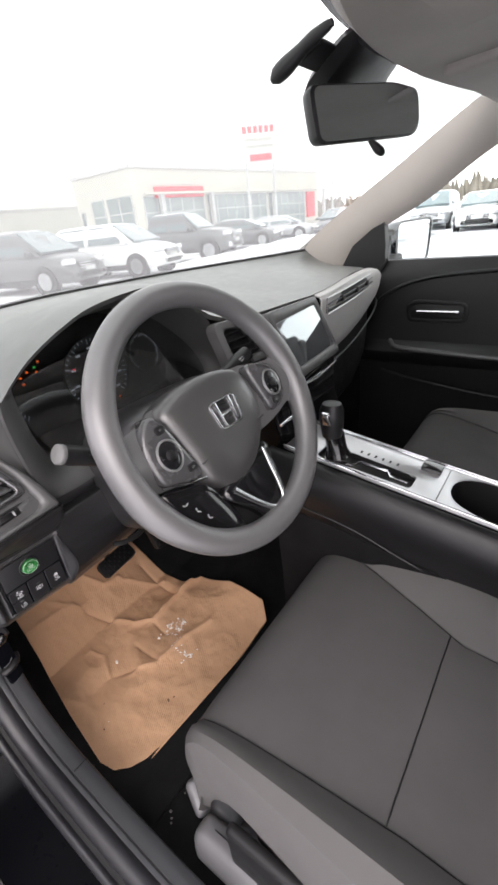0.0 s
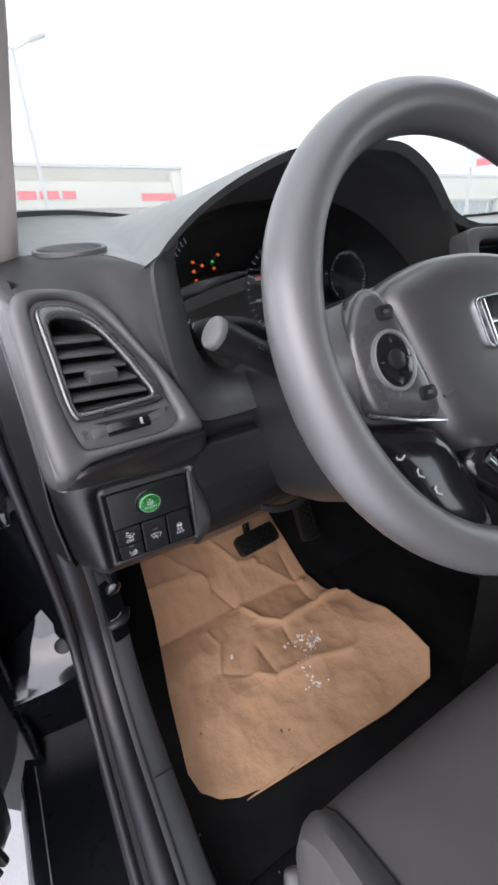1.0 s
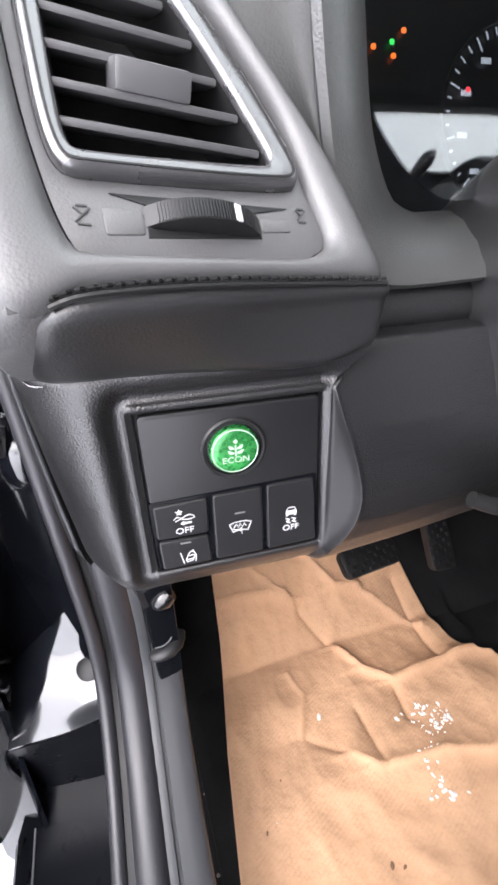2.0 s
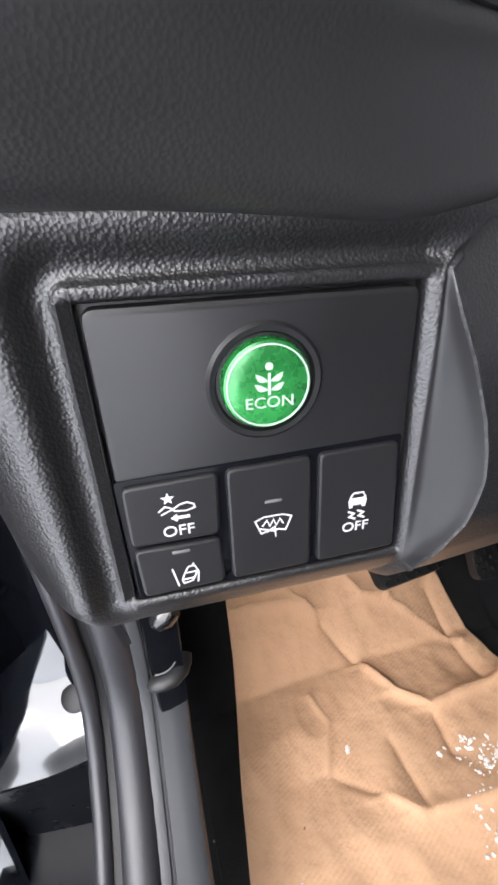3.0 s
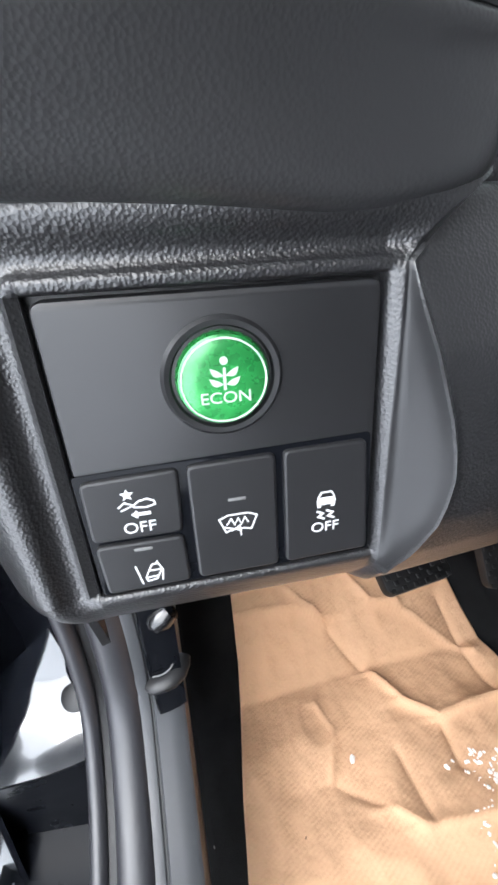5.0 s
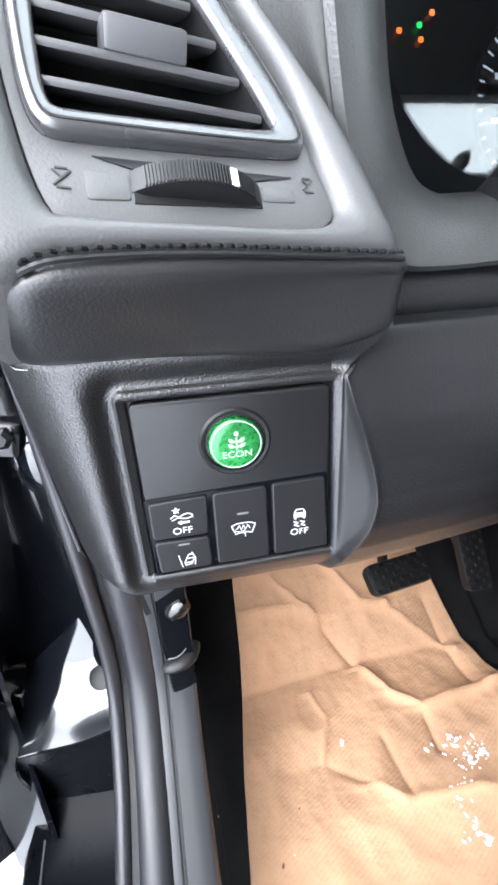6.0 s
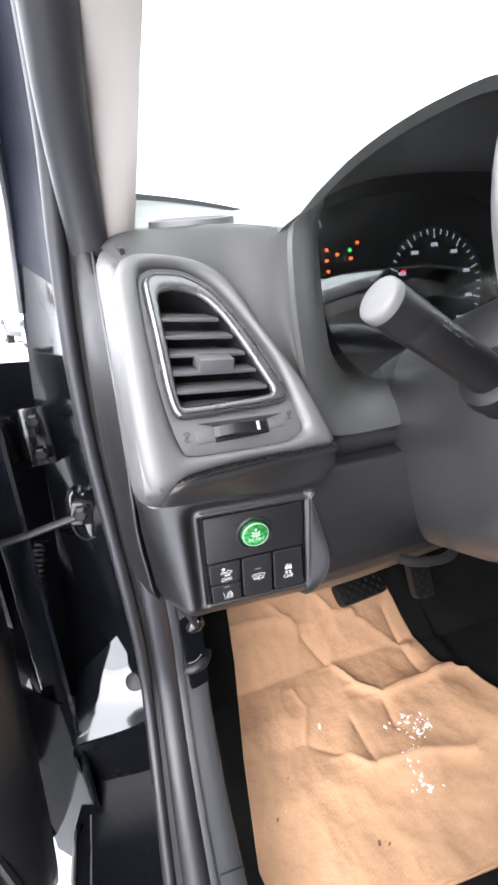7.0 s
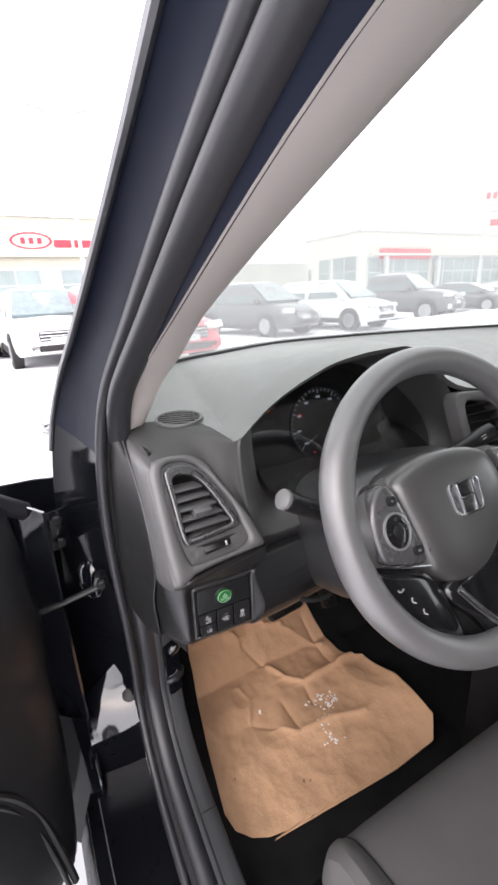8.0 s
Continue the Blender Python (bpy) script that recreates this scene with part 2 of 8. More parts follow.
def plate(outline, m, depth, bevel=0.001, crown=0.0, bm=None):
    """A slab with a rounded front edge: front face at local z = 0, back at -depth."""
    bm = bm or bmesh.new()
    steps = [(0, -depth), (0, -bevel), (bevel * 0.3, -bevel * 0.3), (bevel, 0)]
    if crown:
        size = max(V3((*p, 0)).length for p in [(a[0] - outline[0][0], a[1] - outline[0][1]) for a in outline])
        steps += [(size * 0.12, crown * 0.5), (size * 0.22, crown * 0.85)]
    rings = [[m @ V3((x, y, z)) for x, y in inset(outline, d)] for d, z in steps]
    return loft(bm, rings)


def polar(outline, c, n):
    """The outline's points at n even angles round c."""
    out = []
    k = len(outline)
    for i in range(n):
        a = 2 * math.pi * i / n
        dx, dy = math.cos(a), math.sin(a)
        best = None
        for j in range(k):
            x1, y1 = outline[j][0] - c[0], outline[j][1] - c[1]
            x2, y2 = outline[(j + 1) % k][0] - c[0], outline[(j + 1) % k][1] - c[1]
            ex, ey = x2 - x1, y2 - y1
            den = dx * ey - dy * ex
            if abs(den) < 1e-12:
                continue
            t, s = (x1 * ey - y1 * ex) / den, (x1 * dy - y1 * dx) / den
            if t > 0 and -1e-6 <= s <= 1 + 1e-6 and (best is None or t > best):
                best = t
        best = best or 0.001
        out.append((c[0] + dx * best, c[1] + dy * best))
    return out


def ring(outer, inner, m, depth, bevel=0.001, n=96, c=None, inner_depth=None, bm=None):
    """A plate with an opening: both edges rounded; local z = 0 is its front."""
    bm = bm or bmesh.new()
    c = c or (sum(p[0] for p in inner) / len(inner), sum(p[1] for p in inner) / len(inner))
    o, i = polar(outer, c, n), polar(inner, c, n)
    idp = depth if inner_depth is None else inner_depth
    rows = [(o, 0, -depth), (o, 0, -bevel), (o, bevel * 0.3, -bevel * 0.3), (o, bevel, 0), (i, -bevel, 0), (i, -bevel * 0.3, -bevel * 0.3), (i, 0, -bevel), (i, 0, -idp)]
    rings = [[m @ V3((x, y, z)) for x, y in inset(pts, d)] for pts, d, z in rows]
    return loft(bm, rings, caps=(False, False))


def plane_of(a, b, c, facing=(0, -1, 0)):
    """A frame on the plane through three points: origin a, x along the world's x, z towards `facing`."""
    a, b, c = V3(a), V3(b), V3(c)
    nrm = (b - a).cross(c - a).normalized()
    if nrm.dot(V3(facing)) < 0:
        nrm = -nrm
    ex = (V3((1, 0, 0)) - nrm * nrm.x).normalized()
    ey = nrm.cross(ex)
    m = Matrix((ex, ey, nrm)).transposed().to_4x4()
    m.translation = a
    return m


def flat(m, pts):
    """World points to the frame's own x and y."""
    inv = m.inverted()
    return [tuple((inv @ V3(p))[:2]) for p in pts]


def revolve(profile, m, n=32, bm=None):
    """profile: (radius, height) from the bottom up, round the frame's z."""
    bm = bm or bmesh.new()
    rings = [[m @ V3((r * math.cos(t), r * math.sin(t), z)) for t in (2 * math.pi * j / n for j in range(n))] for r, z in profile]
    return loft(bm, rings)


def letters(text, size, m, material, parent, name="lettering", depth=0.0002, squeeze=1.0):
    cu = bpy.data.curves.new(name, "FONT")
    cu.body, cu.size, cu.align_x, cu.align_y, cu.extrude = text, size, "CENTER", "CENTER", depth
    tmp = new("tmp_text", cu)
    me = bpy.data.meshes.new_from_object(tmp)
    bpy.data.objects.remove(tmp)
    bm = bmesh.new()
    bm.from_mesh(me)
    bmesh.ops.transform(bm, matrix=m @ Matrix.Diagonal((squeeze, 1, 1, 1)), verts=bm.verts)
    return part(name, bm, material, parent, smooth=False)


def strokes(lines, width, m, bm=None, depth=0.0003):
    """Printed line work: thin raised strips along 2D polylines, mitred at their bends."""
    bm = bm or bmesh.new()
    for pts in lines:
        P = [V3((x, y, 0)) for x, y in pts]
        P = [p for i, p in enumerate(P) if i == 0 or (p - P[i - 1]).length > 1e-7]
        if len(P) < 2:
            continue
        P[0] = P[0] - (P[1] - P[0]).normalized() * width * 0.35
        P[-1] = P[-1] + (P[-1] - P[-2]).normalized() * width * 0.35
        cols = []
        for i, p in enumerate(P):
            a = (p - P[i - 1]).normalized() if i else None
            b = (P[i + 1] - p).normalized() if i < len(P) - 1 else None
            d = ((a or b) + (b or a))
            d = d.normalized() if d.length > 0.2 else (a or b)
            k = min(1 / max(d.dot(a or b), 0.3), 1.8)
            v = V3((-d.y, d.x, 0)) * width / 2 * k
            cols.append([m @ (p - v), m @ (p + v), m @ (p + v + V3((0, 0, depth))), m @ (p - v + V3((0, 0, depth)))])
        loft(bm, cols)
    return bm


def fill(outline, m, depth=0.0003, bm=None):
    bm = bm or bmesh.new()
    return loft(bm, [[m @ V3((x, y, 0)) for x, y in outline], [m @ V3((x, y, depth)) for x, y in outline]])


def lerp_table(table, x):
    """Linear reading of rows (x, values...)."""
    if x <= table[0][0]:
        return table[0][1:]
    for a, b in zip(table, table[1:]):
        if x <= b[0]:
            f = (x - a[0]) / (b[0] - a[0])
            return tuple(p + (q - p) * f for p, q in zip(a[1:], b[1:]))
    return table[-1][1:]


def ease(f):
    f = min(max(f, 0), 1)
    return f * f * (3 - 2 * f)

# ---- the car's shell: floor, sill, pillars, roof, glass ----
MID = 0.75

# floor: carpet that climbs the toe board
def floor_z(y):
    return 0.395 if y < 0.86 else 0.395 + (y - 0.86) * 0.85 if y < 1.2 else 0.684 + (y - 1.2) * 3.0

rows = []
for y in [-1.6, -1.0, -0.5, 0.0, 0.3, 0.5, 0.65, 0.78, 0.86, 0.92, 1.0, 1.1, 1.2, 1.26]:
    rows.append([(x, y, floor_z(y) + 0.006 * noise.noise((x * 9, y * 9, 1))) for x in (0.06, 0.12, 0.2, 0.3, 0.4, 0.5, 0.58, 0.9, 1.0, 1.2, 1.4, 1.46)])
tagged(link("floor", sheet(rows, 0.02), M_CARPET), "black carpeted footwell floor with dirt and crumbs", "car floor", kind="structure")

# sill: painted outer step, sill trim inside it
sill = tagged(new("door_sill"), "black painted door sill with a dark plastic tread", "door sill", kind="structure")
# black painted hinge pillar and its run up beside the windscreen
SEAL = [(0.078, -0.30, 1.53), (0.074, 0.0, 1.50), (0.066, 0.20, 1.447), (0.063, 0.314, 1.398), (0.060, 0.50, 1.300), (0.053, 0.622, 1.222), (0.044, 0.668, 1.150), (0.038, 0.686, 1.07), (0.037, 0.698, 0.99), (0.040, 0.711, 0.90), (0.045, 0.718, 0.80), (0.048, 0.730, 0.70), (0.047, 0.733, 0.64), (0.045, 0.712, 0.592), (0.043, 0.675, 0.552), (0.041, 0.61, 0.52), (0.040, 0.50, 0.495), (0.039, 0.35, 0.475), (0.038, 0.0, 0.455), (0.037, -0.6, 0.452)]
OUTER = [(0.040, -0.30, 1.56), (0.044, 0.0, 1.53), (0.046, 0.22, 1.478), (0.043, 0.40, 1.402), (0.026, 0.58, 1.300), (0.008, 0.73, 1.21), (-0.010, 0.80, 1.12), (-0.024, 0.825, 1.0), (-0.032, 0.83, 0.88), (-0.042, 0.825, 0.74), (-0.048, 0.80, 0.64), (-0.052, 0.745, 0.57), (-0.054, 0.68, 0.50), (-0.056, 0.55, 0.44), (-0.056, 0.3, 0.415), (-0.056, 0.0, 0.405), (-0.056, -0.6, 0.405)]
n = 60
a, b = spline(SEAL, n), spline(OUTER, n)
rows = []
for p, q in zip(a, b):
    d = q - p
    rows.append([p + V3((-0.004, 0.006, 0)), p + d * 0.12 + V3((0, 0.016, 0)), p + d * 0.5 + V3((0, 0.022, 0)), p + d * 0.85 + V3((0, 0.010, 0)), q, q + V3((0.004, 0.016, 0.004)), q + V3((0.02, 0.06, 0.0))])
body = tagged(new("hinge_pillar"), "gloss black painted door pillar of the car", "car body", kind="structure")
cut = next(i for i, p in enumerate(a) if p.z < 1.12)
# both skins take the darkened paint, as if mirroring the dark door
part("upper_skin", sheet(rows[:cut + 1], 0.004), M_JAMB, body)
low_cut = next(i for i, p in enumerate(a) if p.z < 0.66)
part("lower_skin", sheet(rows[cut:low_cut + 1], 0.004), M_SHADED_BLACK, body)
post = [q for q in b if 0.64 < q.z < 1.10] + [V3((-0.050, 0.815, 0.56)), V3((-0.052, 0.82, 0.45)), V3((-0.052, 0.82, 0.30))]
part("hinge_post", sheet([[q + V3((0.004, 0.010, 0)), q + V3((-0.03, 0.020, 0)), q + V3((-0.075, 0.022, 0)), q + V3((-0.105, 0.035, 0)), q + V3((-0.11, 0.10, 0))] for q in post], 0.004), M_SHADED_BLACK, body)
# the pillar foot, where it turns into the sill: a bright glossy shoulder
rows = []
for k in range(9):
    f = k / 8
    x = 0.038 - 0.084 * f
    inner = [(0.716, 0.602), (0.735, 0.612), (0.752, 0.628), (0.768, 0.655), (0.778, 0.705)]
    outer = [(0.716, 0.598), (0.735, 0.605), (0.752, 0.611), (0.768, 0.617), (0.790, 0.626)]
    g = f ** 1.3
    rows.append(spline([(x, a[0] + (b[0] - a[0]) * g, a[1] + (b[1] - a[1]) * g - 0.006 * math.sin(math.pi * f) * (1 - g)) for a, b in zip(inner, outer)], 24))
part("sill_shoulder", sheet(rows, 0.003), M_PAINT, body)
part("grommet", revolve([(0.013, 0.0), (0.013, 0.002), (0.009, 0.004), (0.0005, 0.004)], pose(0.032, 0.754, 0.6320, 42, -14), 24), M_BLACK, body)
# the painted sill: a wall down from the shoulder, a flat top, the outer fold and the skirt
IN_EDGE = [(0.040, 0.716, 0.600), (0.040, 0.728, 0.54), (0.040, 0.735, 0.485), (0.040, 0.70, 0.455), (0.040, 0.6, 0.448), (0.040, 0.3, 0.438), (0.040, -0.5, 0.436), (0.040, -1.4, 0.436)]
OUT_EDGE = [(-0.046, 0.716, 0.597), (-0.047, 0.735, 0.54), (-0.053, 0.748, 0.485), (-0.053, 0.715, 0.455), (-0.053, 0.6, 0.450), (-0.052, 0.3, 0.448), (-0.052, -0.5, 0.446), (-0.052, -1.4, 0.446)]
rows = []
for p, q in zip(spline(IN_EDGE, 60), spline(OUT_EDGE, 60)):
    w = 1 - ease((q.z - 0.456) / 0.03)
    rows.append([p, p.lerp(q, 0.3) + V3((0, 0, -0.002)), p.lerp(q, 0.7) + V3((0, 0, -0.002)), q] + [q + V3((dx, dy, dz)) * (0.1 + 0.9 * w) for dx, dy, dz in ((-0.006, 0.002, -0.005), (-0.023, 0.004, -0.020), (-0.028, 0.005, -0.028), (-0.046, 0.01, -0.10), (-0.046, 0.01, -0.25))])
part("painted_step", sheet(rows, 0.003), M_STEP, sill)
# silver lines paint the highlights on the black sill's two folds
part("pinch_highlight", tube([r_[3] + V3((-0.001, 0, 0.0012)) for r_ in rows if r_[3].z < 0.462], 0.0010, 8), M_SILVER, sill, "highlight painted along the pinched body edge")
part("skirt_highlight", tube([r_[5] + V3((-0.001, 0, 0.0012)) for r_ in rows if r_[3].z < 0.462], 0.0007, 8), M_SILVER, sill, "thin highlight painted along the fold of the skirt")
part("sill_end", sheet([[(-0.045, 0.728, z), (-0.070, 0.748, z), (-0.100, 0.778, z), (-0.130, 0.805, z)] for z in (0.650, 0.54, 0.42, 0.30)], 0.003), M_SHADED_BLACK, body)
# pressed dome round the check strap
dome = revolve([(0.034, 0.0), (0.031, 0.006), (0.024, 0.011), (0.014, 0.0135), (0.0005, 0.014)], pose(0.006, 0.792, 0.866, 90, 0, -60) @ Matrix.Diagonal((0.8, 1.15, 1, 1)), 40)
part("strap_dome", dome, M_PAINT, body)
# bright weather strip on the pillar's outer edge
strip = [p + V3((-0.0010, 0.0010, 0.0010)) for p in b[2:24]]
part("edge_strip", tube(strip, 0.0042, 8), M_METAL, body, "thin pale strip")

# door seal: a double rubber lip round the opening
seal = thing("door_seal", (0.04, 0.5, 0.46), "black rubber door seal round the driver's opening", "door seal", kind="structure")
part("bulb", tube([p + V3((-0.0022, 0, 0)) for p in spline(SEAL, 160)], 0.0068, 16, up=(1, 0, 0), squash=1.05), M_SEAL, seal)
path = spline(SEAL, 160)
part("lip", tube([p + V3((0.0255 - 0.017 * k, 0.002 - 0.024 * k, 0.002 - 0.008 * k)) for p, k in [(p, ease(min(max((p.z - 1.10) / 0.14, 0), 1))) for p in path]], 0.0098, 18, up=(1, 0, 0), squash=1.5), M_SEAL, seal)
part("backing", sheet([[p + V3((-0.006, 0.004, 0.0)), p + V3((0.012, 0.004, 0.001)), p + V3((0.036, 0.007, 0.002))] for p in path], 0.002), M_BLACK, seal)

# sill tread and kick panel: one moulding that follows the seal
trim_path = [p for p in spline(SEAL, 140) if p.z < 1.0]
rows = []
for i, p in enumerate(trim_path):
    d = trim_path[min(i + 1, len(trim_path) - 1)] - trim_path[max(i - 1, 0)]
    d.normalize()
    fwd = V3((0, -d.z, d.y))
    reach = 0.066 + 0.24 * max(0, fwd.y) ** 2
    rows.append([p + V3((dx, 0, 0)) + fwd * f for dx, f in ((0.030, 0.006), (0.0345, -0.002), (0.040, -0.0045), (0.0465, -0.0035), (0.0485, -0.0010), (0.0505, -0.0028), (0.060, -0.0024), (0.0715, -0.0016), (0.0752, 0.0006), (0.0770, 0.006), (0.0775, 0.022), (0.0780, 0.05), (0.0785, reach))])
sill_trim = tagged(new("sill_trim"), "dark grey plastic sill tread running up into the kick panel", "sill trim", kind="structure")
part("moulding", sheet(rows, 0.003), M_SILL, sill_trim)
k = min(range(len(rows)), key=lambda i: abs(rows[i][3].z - 0.515))
part("joint", tube([v + V3((0, -0.0008, 0.0008)) for v in rows[k][5:11]], 0.0010, 6), M_BLACK, sill_trim)
part("groove", tube([r_[4] for r_ in rows], 0.0013, 6), M_BLACK, sill_trim)

# windscreen pillar trim, driver's side
T_IN = [(0.103, 0.70, 1.150), (0.102, 0.668, 1.171), (0.105, 0.634, 1.195), (0.108, 0.586, 1.230), (0.111, 0.526, 1.265), (0.114, 0.45, 1.315), (0.120, 0.24, 1.402), (0.125, 0.10, 1.445), (0.13, -0.1, 1.485)]
T_OUT = [(0.066, 0.69, 1.120), (0.069, 0.664, 1.153), (0.074, 0.643, 1.190), (0.076, 0.600, 1.228), (0.074, 0.526, 1.258), (0.073, 0.45, 1.293), (0.076, 0.24, 1.392), (0.08, 0.10, 1.43), (0.085, -0.1, 1.475)]
def pillar_trim(name, ins, outs, label, side):
    n = 26
    p, q = spline(ins, n), spline(outs, n)
    rows = []
    for u, w in zip(p, q):
        out = V3((side * 0.016, 0.010, 0.006))
        rows.append([u + V3((0, 0.012, 0.012)), u, u.lerp(w, 0.25) - out * 0.45, u.lerp(w, 0.55) - out * 0.6, u.lerp(w, 0.85) - out * 0.35, w, w + V3((-side * 0.006, 0.014, 0.002))])
    return tagged(link(name, sheet(rows, 0.003), M_BEIGE), label, "pillar trim", kind="structure")
pillar_trim("pillar_trim_left", T_IN, T_OUT, "warm grey moulded windscreen pillar trim", -1)
# dark jamb between the trim and the seal
rows = []
for p, q in zip(spline(T_OUT, 26), spline([s for s in SEAL[6:0:-1]], 26)):
    rows.append([p + V3((0.008, 0.004, 0.002)), p + V3((0.002, -0.0015, 0)), p.lerp(q, 0.35) + V3((0, 0.008, 0)), p.lerp(q, 0.7) + V3((0, 0.006, 0)), q + V3((0.012, 0.006, 0.002))])
tagged(link("pillar_jamb", sheet(rows, 0.003), M_JAMB), "dark plastic jamb strip beside the pillar trim", "trim", kind="structure")

R_IN = [(1.44, 0.87, 1.18), (1.43, 0.825, 1.203), (1.425, 0.70, 1.282), (1.42, 0.53, 1.38), (1.41, 0.29, 1.52), (1.40, 0.1, 1.58)]
R_OUT = [(1.46, 0.69, 1.11), (1.452, 0.690, 1.165), (1.45, 0.575, 1.245), (1.445, 0.437, 1.315), (1.44, 0.277, 1.417), (1.43, 0.05, 1.50)]
pillar_trim("pillar_trim_right", R_IN, R_OUT, "warm grey moulded windscreen pillar trim on the passenger side", 1)

# windscreen
BASE = [(0.10, 0.74, 1.20), (0.20, 0.83, 1.208), (0.34, 0.925, 1.204), (0.50, 1.035, 1.197), (0.65, 1.115, 1.190), (0.83, 1.115, 1.188), (1.0, 1.075, 1.189), (1.2, 1.00, 1.19), (1.36, 0.88, 1.195), (1.45, 0.80, 1.20)]
HEAD = [(0.12, 0.13, 1.455), (0.25, 0.20, 1.485), (0.5, 0.29, 1.504), (0.65, 0.325, 1.505), (0.8, 0.335, 1.506), (1.0, 0.325, 1.508), (1.25, 0.28, 1.51), (1.41, 0.24, 1.535)]
base, head = spline(BASE, 40), spline(HEAD, 40)
rows = []
for i in range(10):
    t = i / 9
    rows.append([p.lerp(q, t) + V3((0, 0.03, 0.05)) * math.sin(math.pi * t) + V3((0, 0.02, 0)) for p, q in zip(base, head)])
ws = tagged(link("windshield", sheet(rows), M_SCREENGLASS), "clear curved windscreen with a thin black edge", "windscreen", kind="structure")
ws.visible_shadow = False
tagged(link("windshield_edge", sheet([[p + V3((0, 0.012, -0.006)) for p in base], [p + V3((0, 0.012, 0.002)) for p in base], [p + V3((0, 0.024, 0.004)) for p in base]], 0.002), M_BLACK), "black ceramic band along the windscreen foot", "trim", kind="structure")

# roof lining, with the rounded header over the windscreen
rows = [[p + V3((0, 0.0, 0.012)) for p in head], [p + V3((0, -0.015, -0.004)) for p in head], [p + V3((0, -0.05, 0.0)) for p in head]]
for y, lift in ((-0.1, 0.035), (-0.5, 0.05), (-1.0, 0.04), (-1.5, -0.02)):
    rows.append([V3((p.x, y, 1.49 + lift - 0.05 * ((p.x - MID) / 0.65) ** 2)) for p in head])
tagged(link("headliner", sheet(rows, 0.012), M_HEADLINER), "grey felt roof lining", "ceiling", kind="structure")
rows = [[p + V3((0, 0.03, 0.022)) for p in head]] + [[V3((p.x + (p.x - MID) * 0.06, y, 1.55 + l - 0.06 * ((p.x - MID) / 0.65) ** 2)) for p in head] for y, l in ((-0.1, 0.025), (-0.5, 0.05), (-1.0, 0.04), (-1.7, -0.05))]
tagged(link("roof_panel", sheet(rows, 0.004), M_PAINT), "gloss black roof panel", "car body", kind="structure")

# rear of the cabin: tailgate, rear sides
rear = tagged(new("cabin_rear"), "dark trim and glass of the cabin's rear", "car body", kind="structure")
part("tailgate_panel", box((1.36, 0.05, 0.62), pose(MID, -1.62, 0.72), 0.02), M_BLACK, rear)
g = part("tailgate_glass", box((1.2, 0.006, 0.40), pose(MID, -1.60, 1.24, -15)), M_GLASS, rear)
g.visible_shadow = False
for sx, nm in ((0.03, "driver"), (1.47, "passenger")):
    part("rear_side", box((0.06, 1.15, 0.62), pose(sx, -1.05, 0.76), 0.015), M_BLACK, rear)
    part("centre_pillar", box((0.05, 0.12, 0.62), pose(sx + (0.03 if sx < 1 else -0.03), -0.46, 1.22, 0, 5 if sx < 1 else -5), 0.015), M_BEIGE, rear)
    g = part("side_glass", box((0.005, 1.0, 0.36), pose(sx + (0.03 if sx < 1 else -0.03), -1.05, 1.26, 0, 6 if sx < 1 else -6)), M_GLASS, rear)
    g.visible_shadow = False
bench = thing("rear_bench", (MID, -0.95, 0.4), "dark grey cloth rear bench seat", "car seat")
part("cushion", box((1.25, 0.48, 0.16), pose(MID, -0.88, 0.62, 6), 0.05, 4), M_SEAT, bench)
part("backrest", box((1.25, 0.14, 0.60), pose(MID, -1.20, 0.92, -14), 0.05, 4), M_SEAT, bench)
part("base", box((1.2, 0.44, 0.16), pose(MID, -0.88, 0.475), 0.02), M_CARPET, bench)

# bulkhead under the windscreen, so that no light leaks in from the front
tagged(link("bulkhead", sheet([[(0.04, 1.24, 0.4), (0.75, 1.30, 0.4), (1.47, 1.24, 0.4)], [(0.04, 1.24, 1.10), (0.75, 1.30, 1.10), (1.47, 1.24, 1.10)], [(0.04, 0.90, 1.17), (0.75, 1.16, 1.17), (1.47, 0.92, 1.17)]], 0.01), M_BLACK), "black bulkhead behind the dashboard", "bulkhead", kind="structure")
for sx in (1.462,):
    tagged(link("footwell_side", box((0.02, 0.64, 0.76), pose(sx, 0.96, 0.75), 0.004, 1), M_CARPET), "black carpeted side of the footwell", "car body", kind="structure")
# bonnet, out of sight below the windscreen
rows = []
for y, z, w in ((0.98, 1.07, 0.74), (1.2, 1.09, 0.76), (1.5, 1.05, 0.76), (1.8, 0.97, 0.73), (2.0, 0.82, 0.68), (2.05, 0.55, 0.62)):
    rows.append([(MID + w * s, y - 0.12 * abs(s) ** 3, z - 0.05 * abs(s) ** 2.5) for s in (-1, -0.8, -0.5, -0.2, 0.2, 0.5, 0.8, 1)])
tagged(link("bonnet", sheet(rows, 0.006), M_PAINT), "gloss black bonnet ahead of the windscreen", "car body", kind="structure")
for sx in (-1, 1):
    tagged(link("front_wing", sheet([[(MID + sx * 0.74, 0.90, 1.04), (MID + sx * 0.76, 1.4, 1.02), (MID + sx * 0.68, 2.0, 0.78)], [(MID + sx * 0.82, 0.95, 0.8), (MID + sx * 0.84, 1.4, 0.85), (MID + sx * 0.72, 2.0, 0.65)], [(MID + sx * 0.80, 0.95, 0.3), (MID + sx * 0.82, 1.4, 0.7), (MID + sx * 0.68, 2.02, 0.35)]], 0.004), M_PAINT), "gloss black front wing", "car body", kind="structure")

# ---- dashboard ----
dash = thing("dashboard", (MID, 0.9, 0.6), "charcoal moulded dashboard with padded trim and instrument hood", "dashboard")

